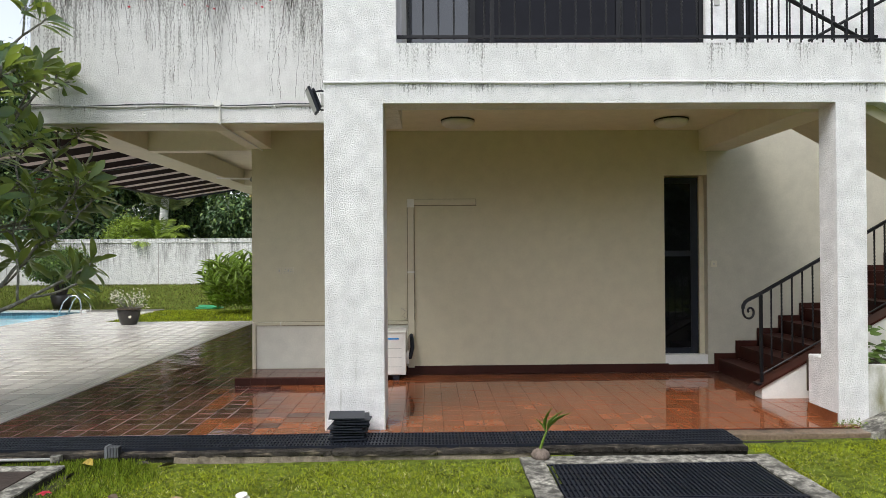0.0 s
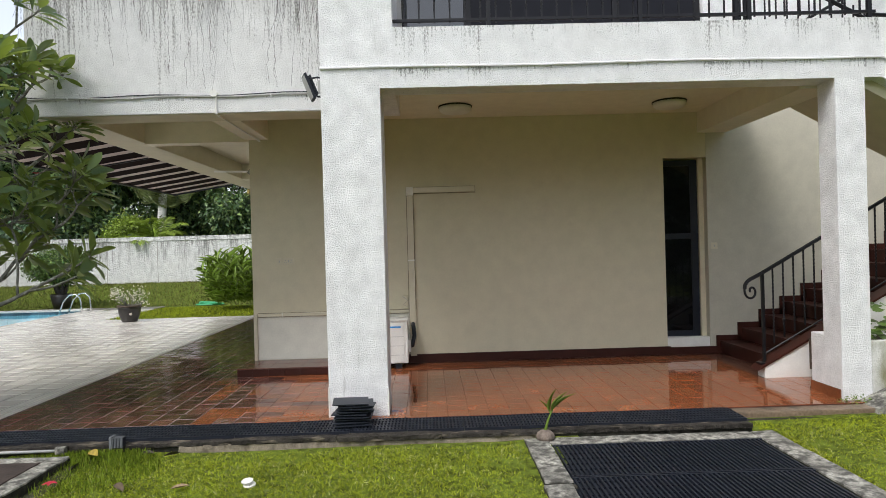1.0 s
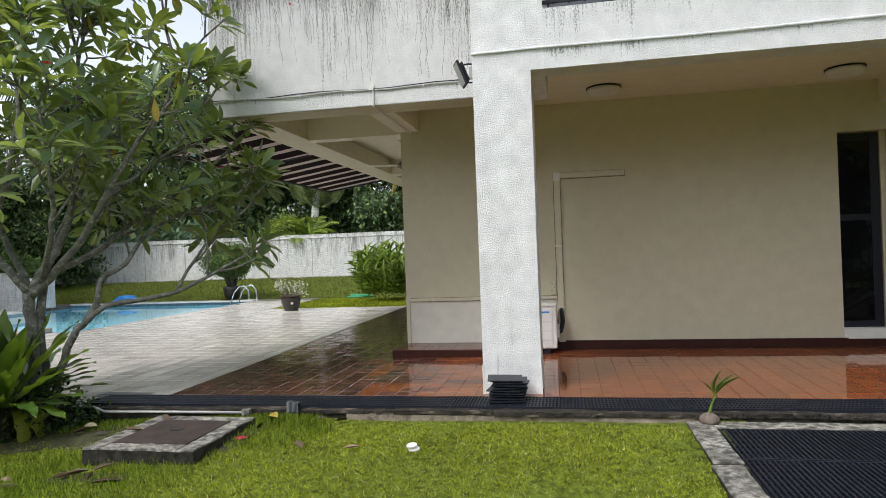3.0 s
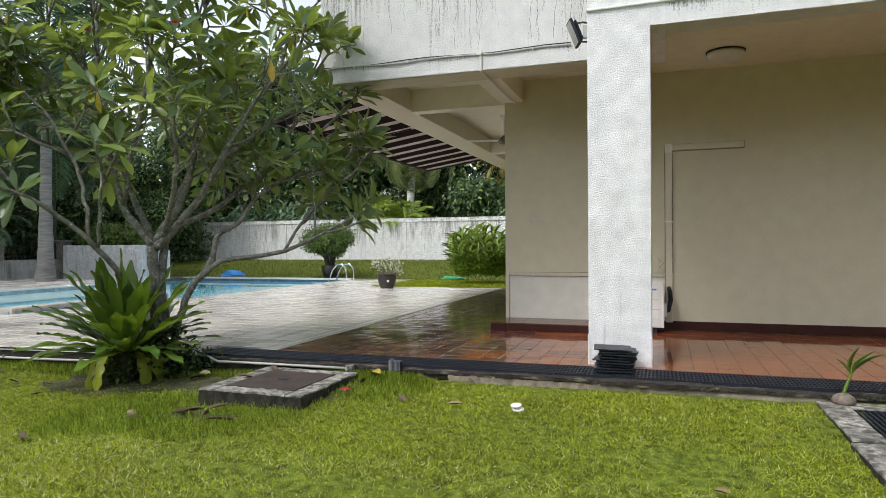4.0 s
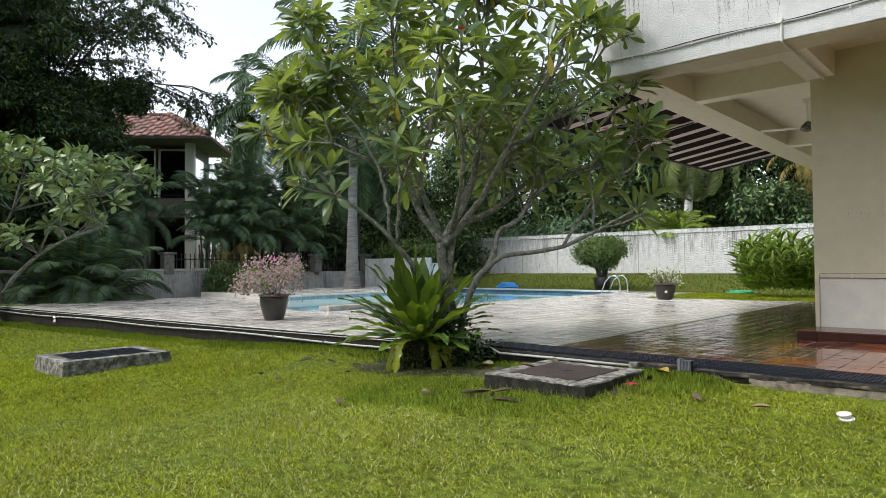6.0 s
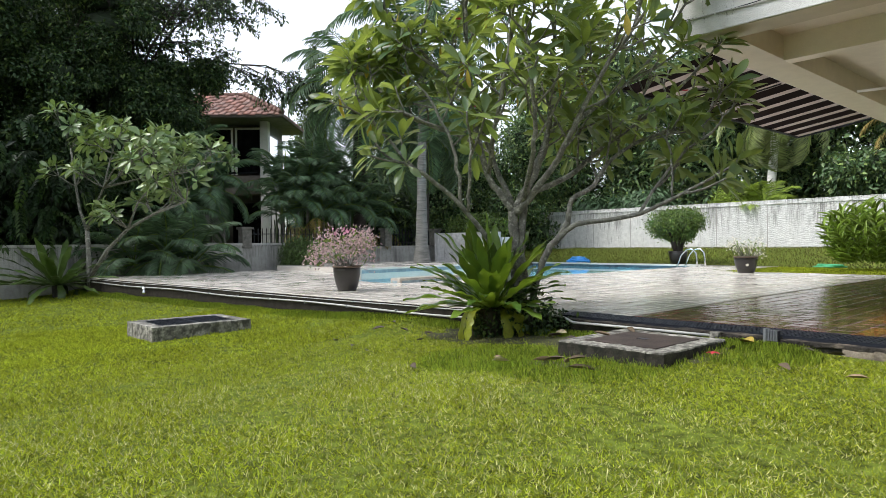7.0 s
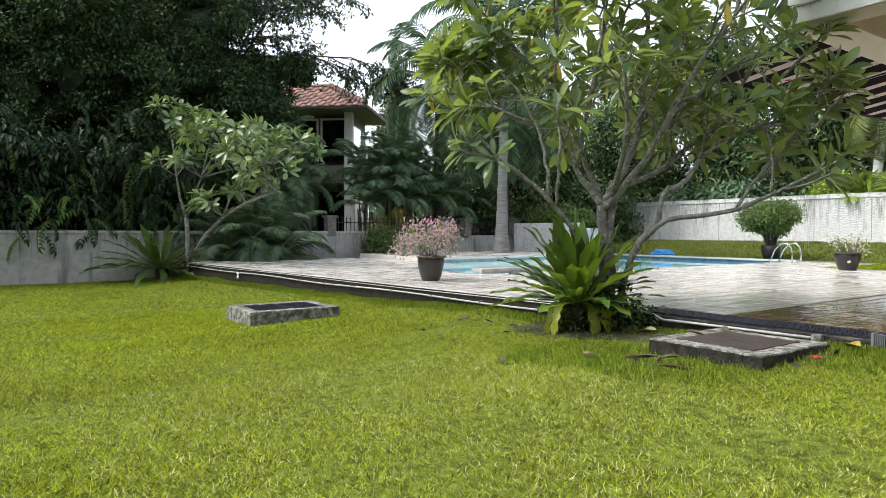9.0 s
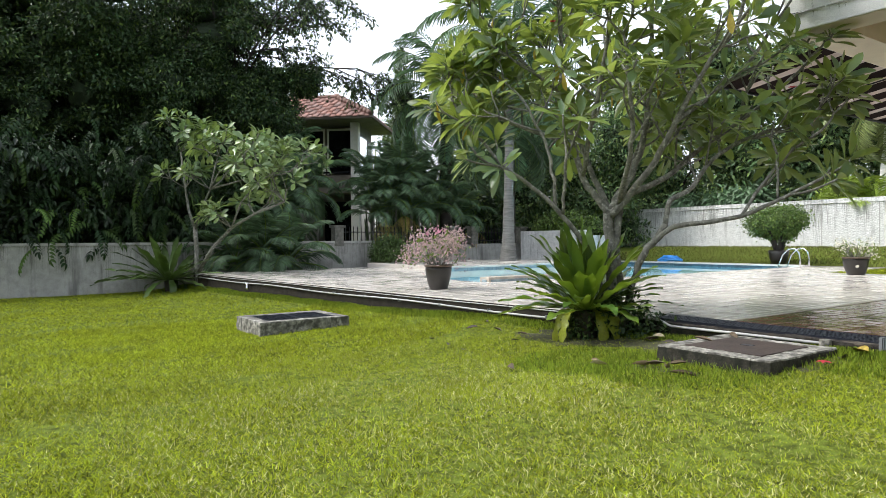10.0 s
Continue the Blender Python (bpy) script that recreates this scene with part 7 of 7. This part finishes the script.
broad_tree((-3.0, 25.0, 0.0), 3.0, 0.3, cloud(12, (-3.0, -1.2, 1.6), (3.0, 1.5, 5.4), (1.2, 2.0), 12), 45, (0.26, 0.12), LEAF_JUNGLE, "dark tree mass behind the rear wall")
broad_tree((-11.95, 21.7, 0.5), 1.5, 0.12, [((0, 0, 1.9), (0.8, 0.6, 0.75)), ((-0.3, 0, 1.5), (0.7, 0.6, 0.6)), ((0.25, 0, 2.2), (0.55, 0.5, 0.55))], 420, (0.13, 0.06), LEAF_YOUNG, "rounded light green bush behind the rear wall")
broad_tree((-17.5, 22.0, 0.3), 1.8, 0.12, cloud(9, (-2.4, -0.3, 1.4), (2.4, 0.4, 2.6), (0.6, 1.0), 9), 70, (0.4, 0.12), LEAF_PALM, "broad-leaved shrubs behind the rear wall", down=0.8, shape=LONG_LEAF)
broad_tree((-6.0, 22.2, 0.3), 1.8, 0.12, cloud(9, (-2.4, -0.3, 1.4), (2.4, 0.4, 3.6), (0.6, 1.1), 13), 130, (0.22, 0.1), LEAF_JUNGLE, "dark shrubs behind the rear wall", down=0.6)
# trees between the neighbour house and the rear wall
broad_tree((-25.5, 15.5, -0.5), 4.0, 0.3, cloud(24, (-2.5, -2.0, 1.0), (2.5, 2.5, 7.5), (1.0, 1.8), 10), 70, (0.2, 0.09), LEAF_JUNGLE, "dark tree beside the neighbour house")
broad_tree((-36.0, 15.6, -0.5), 7.0, 0.3, [((random.gauss(0, 0.12), random.gauss(0, 0.12), 3.6 + 0.92 * k), (1.8 - 0.14 * k, 1.8 - 0.14 * k, 0.65)) for k in range(12)], 90, (0.28, 0.07), LEAF_HEDGE_GREEN, "tall cone-shaped conifer beyond the wall")
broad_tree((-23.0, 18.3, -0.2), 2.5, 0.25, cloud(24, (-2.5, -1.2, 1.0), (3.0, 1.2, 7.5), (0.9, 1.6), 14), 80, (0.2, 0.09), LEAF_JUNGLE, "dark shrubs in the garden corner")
# unseen trees added to block low sky light; plain white house beyond the lawn
for k, (x, y) in enumerate(((-24, -22), (-16, -24), (-7, -26), (21, -24), (27, -16), (26, -6), (15, -7), (14, -14))):
    broad_tree((x, y, -0.2), 4.0, 0.3, cloud(14, (-3.5, -1.5, 1.5), (3.5, 1.5, 8.0), (1.6, 2.6), 40 + k), 8, (0.5, 0.25), LEAF_DARK, "unseen tree added to block low sky light")
far_house = thing("far_house", (10.5, -22.0, -0.2), "plain white house beyond the lawn", "house")
part("wall", boxes(((-6, -8, 0), (6, 0, 5.6)), bevel=0.02), WHITE, far_house)
part("roof", side_prism([(-6.6, 5.5), (0, 8.2), (6.6, 5.5)], -8.6, 0.7), ROOF, far_house)
for x in (-4.2, -0.8, 2.8):
    part("window", boxes(((x, 0.002, 3.2), (x + 1.3, 0.05, 4.6))), GLASS_DARK, far_house)

# ---- hanging roots on the upper wall ----
roots = thing("hanging_creeper", (-1.7, 0.97, 4.62), "dry hanging creeper stems with pink blossoms on the wall", "creeper")
random.seed(17)
bm = bmesh.new()
TUFTS = [(-1.6, 0.5, 30), (-1.42, 0.3, 26), (-1.2, 0.4, 22), (-0.9, 0.45, 22), (-0.62, 0.3, 16), (-0.42, 0.5, 34), (-0.1, 0.3, 18), (0.1, 0.35, 16), (0.38, 0.6, 34), (0.62, 0.4, 22), (0.95, 0.35, 22), (1.2, 0.55, 26), (1.42, 0.45, 22), (1.62, 0.75, 44)]
for x0, reach, count in TUFTS:
    for k in range(int(count * 1.7)):
        x = min(1.68, max(-1.66, x0 + random.gauss(0, 0.075)))
        drop = min(1.3, reach * random.expovariate(1.0) * 0.55 + 0.06)
        n = max(4, int(drop / 0.05))
        p = Vector((x, random.uniform(-0.02, 0.0), 0.06))
        pts, lean = [p], random.gauss(0, 0.012)
        for q in range(n):
            p = p + Vector((lean * (1 - q / n) + random.gauss(0, 0.008), 0, -drop / n))
            pts.append(Vector((min(1.69, p.x), random.uniform(-0.025, 0.012), p.z)))
        tube(bm, pts, random.choice((0.0009, 0.0012, 0.0017)), 3, cap=False)
for x in (0.38, 1.64):
    for k in range(5):
        pts = [Vector((x + random.gauss(0, 0.03), 0.0, 0.0))]
        for q in range(14):
            pts.append(Vector((x + 0.8 * (pts[-1].x - x) + random.gauss(0, 0.018), random.uniform(-0.02, 0.015), -0.095 * (q + 1) * random.uniform(0.97, 1.03))))
        tube(bm, pts[:random.randint(7, 15)], 0.0011, 3, cap=False)
tagged(part("root_strand", bm, BARK_DARK, roots), kind="stuff")
k = 26
foliage("blossoms", PETAL, np.c_[np.c_[rng.uniform(-1.6, 1.6, k), rng.uniform(-0.06, -0.02, k), rng.uniform(-0.3, 0.02, k)], unit(k), unit(k), 0.035 * np.ones(k), 0.025 * np.ones(k)], PETAL_RED, roots, "few small pink-red blossoms")
foliage("leaves", SMALL_LEAF, mass_leaves([((-0.9, 0.05, 0.05), (0.75, 0.1, 0.1)), ((0.9, 0.05, 0.05), (0.75, 0.1, 0.1))], 260, 0.05, 0.012), LEAF_DARK, roots)

# ---- grass ----
# long grass: a darker blade copy with tree shade put into the colour
BLADE_SHADED = material("shaded_long_grass_blade", (0.135, 0.21, 0.02), 0.6, spec=0.12, vary=0.4, scale=0.9, island_tint=0.7, translucent=0.3, second=(0.22, 0.28, 0.03))
BANK_BLADE = material("coarse_bank_grass", (0.105, 0.135, 0.026), 0.6, spec=0.2, vary=0.4, scale=1.0, island_tint=0.6, translucent=0.3, second=(0.17, 0.165, 0.05))
GRASS_SHAPE = (np.array([(0, -0.5, 0), (0, 0.5, 0), (1.0, 0.14, -0.1), (1.0, -0.14, -0.1)]), [(0, 1, 2, 3)])
COVERS = [(1.75, -2.52, 3.9, -0.62), (-2.93, -1.82, -1.97, -0.83), (-9.15, -3.4, -8.1, -2.08)]


def blades(name, x0, x1, y0, y1, density, length, width, mat=None):
    n = int((x1 - x0) * (y1 - y0) * density)
    x, y = rng.uniform(x0, x1, n), rng.uniform(y0, y1, n)
    clump = np.array([noise.noise((a * 1.1, b * 1.1, 3.0)) + 0.6 * noise.noise((a * 4.0, b * 4.0, 1.0)) for a, b in zip(x, y)])
    keep = (clump + rng.uniform(-0.2, 1.1, n) > -0.25) & (y < np.where(x > 3.8, -0.37, np.where(x > -4.0, -0.62, -0.57 + (x + 4.0) * 0.0794)))
    for a, b, c, d in COVERS:
        keep &= ~((x > a) & (x < c) & (y > b) & (y < d))
    for cx, cy, rx, ry in BARE + MORTAR:
        keep &= (np.hypot((x - cx) / rx, (y - cy) / ry) > 0.55 + 0.55 * rng.random(n)) | (rng.random(n) < (0.35 if ry > 0.2 else 0.1))
    x, y, clump = x[keep], y[keep], clump[keep]
    n = len(x)
    z = np.array([lawn_z(a, b) for a, b in zip(x, y)]) - 0.008
    d = np.c_[rng.normal(size=n) * 0.9, rng.normal(size=n) * 0.9, np.ones(n) * (0.5 + 0.4 * rng.random(n))]
    up = np.c_[rng.normal(size=(n, 2)), 0.2 * np.ones(n)]
    s = (0.6 + 0.8 * rng.random(n)) * (1 + 0.35 * clump)
    return tagged(put(new(name, leaf_mesh(name, GRASS_SHAPE, np.c_[x, y, z, d, up, length * s, width * np.ones(n)])), mat or BLADE), "dry straw and painted sky flecks in the lawn" if mat else "green lawn grass blades", "grass", kind="stuff")


blades("grass_near", -6.0, 4.6, -4.6, -0.35, 8800, 0.028, 0.0055)
blades("grass_middle", -11.0, -6.0, -5.6, -0.55, 3600, 0.042, 0.009)
blades("grass_front", -6.0, 1.5, -6.2, -4.6, 6200, 0.033, 0.0066)
blades("grass_far", -19.6, -11.0, -9.5, -0.9, 850, 0.045, 0.012)
blades("grass_side", -11.0, -6.0, -10.5, -5.6, 1300, 0.05, 0.010)
blades("grass_by_the_way", -6.0, 0.2, -9.0, -6.2, 3200, 0.042, 0.008)
blades("grass_by_the_stair", 4.6, 6.6, -3.6, -0.35, 5200, 0.033, 0.0066)
blades("dry_grass", -7.0, 4.6, -7.0, -0.6, 800, 0.028, 0.005, BLADE_PALE)
blades("thatch", -4.5, 1.5, -5.9, -2.6, 1500, 0.03, 0.005, BLADE_PALE)
lush = []
for cx, cy, r, n in ((-2.6, -1.9, 0.75, 5000), (-3.5, -2.1, 0.6, 3000), (-1.7, -1.0, 0.5, 2600)):
    a, q = rng.uniform(0, 6.283, n), r * np.sqrt(rng.random(n))
    lush.append(np.c_[cx + q * np.cos(a), cy + q * np.sin(a)])
lush = np.concatenate(lush)
for a, b, c, d in COVERS:
    lush = lush[~((lush[:, 0] > a) & (lush[:, 0] < c) & (lush[:, 1] > b) & (lush[:, 1] < d))]
lush = lush[lush[:, 1] < -0.66]
n = len(lush)
lz = np.array([lawn_z(a, b) for a, b in lush]) - 0.008
tagged(put(new("long_grass", leaf_mesh("long_grass", GRASS_SHAPE, np.c_[lush, lz, rng.normal(size=(n, 2)) * 0.45, np.ones(n), rng.normal(size=(n, 2)), 0.2 * np.ones(n), 0.055 * (0.6 + 0.8 * rng.random(n)), 0.0065 * np.ones(n)])), BLADE_SHADED), "longer lush grass round the manhole, darkened for tree shade", "grass", kind="stuff")
n = 23000
ex = rng.uniform(-19.4, -1.4, n)
ey = np.where(ex > -4.0, -0.65, -0.58 + (ex + 4.0) * 0.0794) - 0.28 * rng.random(n) ** 1.6
ez = np.array([lawn_z(a, b) for a, b in zip(ex, ey)]) - 0.01
fade = 0.5 + 0.9 * np.array([max(0.0, noise.noise((a * 0.9, 2.0, 0.0)) + 0.5) for a in ex])
tagged(put(new("edge_grass", leaf_mesh("edge_grass", GRASS_SHAPE, np.c_[ex, ey, ez, rng.normal(size=(n, 2)) * 0.3, np.ones(n), rng.normal(size=(n, 2)), 0.2 * np.ones(n), 0.058 * fade, 0.009 * np.ones(n)])), BLADE_SHADED), "longer unmown grass along the deck edge", "grass", kind="stuff")
n = 9000
px, py = rng.uniform(-7.15, -3.0, n), rng.uniform(10.25, 13.6, n)
tagged(put(new("grass_patch", leaf_mesh("grass_patch", GRASS_SHAPE, np.c_[px, py, -0.03 * np.ones(n), rng.normal(size=(n, 2)) * 0.5, np.ones(n), rng.normal(size=(n, 2)), 0.2 * np.ones(n), 0.055 * np.ones(n), 0.014 * np.ones(n)])), BLADE), "bright grass patch beyond the deck", "grass", kind="stuff")
n = 16000
px, py = rng.uniform(-19, -2.0, n), rng.uniform(14.1, 19.9, n)
pz = -0.03 + 0.5 * np.clip((py - 14.6) / 4.5, 0, 1)
tagged(put(new("grass_bank", leaf_mesh("grass_bank", GRASS_SHAPE, np.c_[px, py, pz, rng.normal(size=(n, 2)) * 0.5, np.ones(n), rng.normal(size=(n, 2)), 0.2 * np.ones(n), 0.07 * np.ones(n), 0.022 * np.ones(n)])), BANK_BLADE), "grass bank below the rear wall", "grass", kind="stuff")

# ---- floor tiles ----
# wet tiles whose dark reflection of awning and trees is put into the colour
RED_TILE_LEFT = material("wet_terracotta_tiles_dark_reflection", (0.11, 0.042, 0.031), 0.07, vary=0.25, scale=4, rough_vary=0.05, island_tint=0.5, bump=0.35, bump_scale=8, bump_dist=0.008, spec=1.0)
random.seed(2)


def lay(parent, poly, origin, pitch, gap, thick, near, mat, mat_joined, tilt, skip=(), keep=None):
    """Tiles on a grid inside a polygon; those inside the stretch 'near' are pieces of their own."""
    v, f = slab_shape(pitch - gap, pitch - gap, thick, 0.0018)
    me = shared("tile", v, f, mat)
    rest = []
    x0, x1, y0, y1 = min(p[0] for p in poly), max(p[0] for p in poly), min(p[1] for p in poly), max(p[1] for p in poly)
    for i in range(int((x0 - origin[0]) / pitch) - 1, int((x1 - origin[0]) / pitch) + 2):
        for j in range(int((y0 - origin[1]) / pitch) - 1, int((y1 - origin[1]) / pitch) + 2):
            x, y = origin[0] + (i + 0.5) * pitch, origin[1] + (j + 0.5) * pitch
            if keep and not keep(i, j, x, y):
                continue
            if not inside(x, y, poly) or any(a <= x <= c and b <= y <= d for a, b, c, d in skip):
                continue
            m = pose(x, y, random.uniform(-0.0004, 0.001), random.uniform(-tilt, tilt), random.uniform(-tilt, tilt), 0)
            if near[0] <= x <= near[2] and near[1] <= y <= near[3]:
                put(new("tile", me), None, parent).matrix_basis = m
            else:
                rest.append(m)
    tagged(put(new("far_tiles", stamp_mesh("far_tiles", v, f, rest)), mat_joined, parent), kind="stuff")



def dark_tile(i, j, x, y):
    """Whether a tile takes the colour darkened for dark reflections; such tiles thin out away from the deck."""
    return (i * 0.618 + j * 0.381 + 0.13 * i * j) % 1.0 < (0.1 - x) / 1.9


lay(terrace, [(-1.8, -0.1), (5.6, -0.1), (5.6, 1.1), (4.78, 1.1), (4.78, 2.78), (-1.8, 2.78)], (0.72, -0.1), 0.2, 0.004, 0.02, (-1.8, -0.2, 2.85, 2.4), RED_TILE, RED_TILE_J, 0.3,
    keep=lambda i, j, x, y: not dark_tile(i, j, x, y))
lay(terrace, [(-3.3, -0.1), (0.2, -0.1), (0.2, 2.78), (-1.4, 2.78), (-1.4, 10.2), (-3.3, 10.2)], (0.72, -0.1), 0.2, 0.018, 0.02, (9, 9, 9, 9), RED_TILE, RED_TILE_LEFT, 0.75, keep=dark_tile)
lay(deck, [(-3.54, -0.1), (-3.54, 10.2), (-7.2, 10.2), (-7.2, 13.2), (-9.2, 13.2), (-9.2, 5.5), (-9.7, 5.5), (-9.7, 1.78), (-12.2, 1.78), (-14.3, 3.6), (-15.3, 4.4), (-18.6, 4.4), (-18.6, -1.71), (-4.0, -0.55), (-4.0, -0.1)],
    (-3.54, 0.0), 0.3, 0.026, 0.02, (-8.0, -0.9, -3.5, 4.5), DECK_TILE, DECK_TILE_J, 0.9, keep=lambda i, j, x, y: x > -4.0 or y > edge_y(x) + 0.16)

# a row of tiles along the deck's slanting front edge
v, f = slab_shape(0.285, 0.31, 0.03, 0.004)
EDGE_TILE = shared("edge_tile", v, f, DECK_TILE)
for k in range(48):
    x = -4.16 - 0.3 * k
    put(new("edge_tile", EDGE_TILE), None, deck).matrix_basis = pose(x - 0.012, edge_y(x) + 0.148, 0.004 + random.uniform(-0.001, 0.001), 0, 0, 4.54)
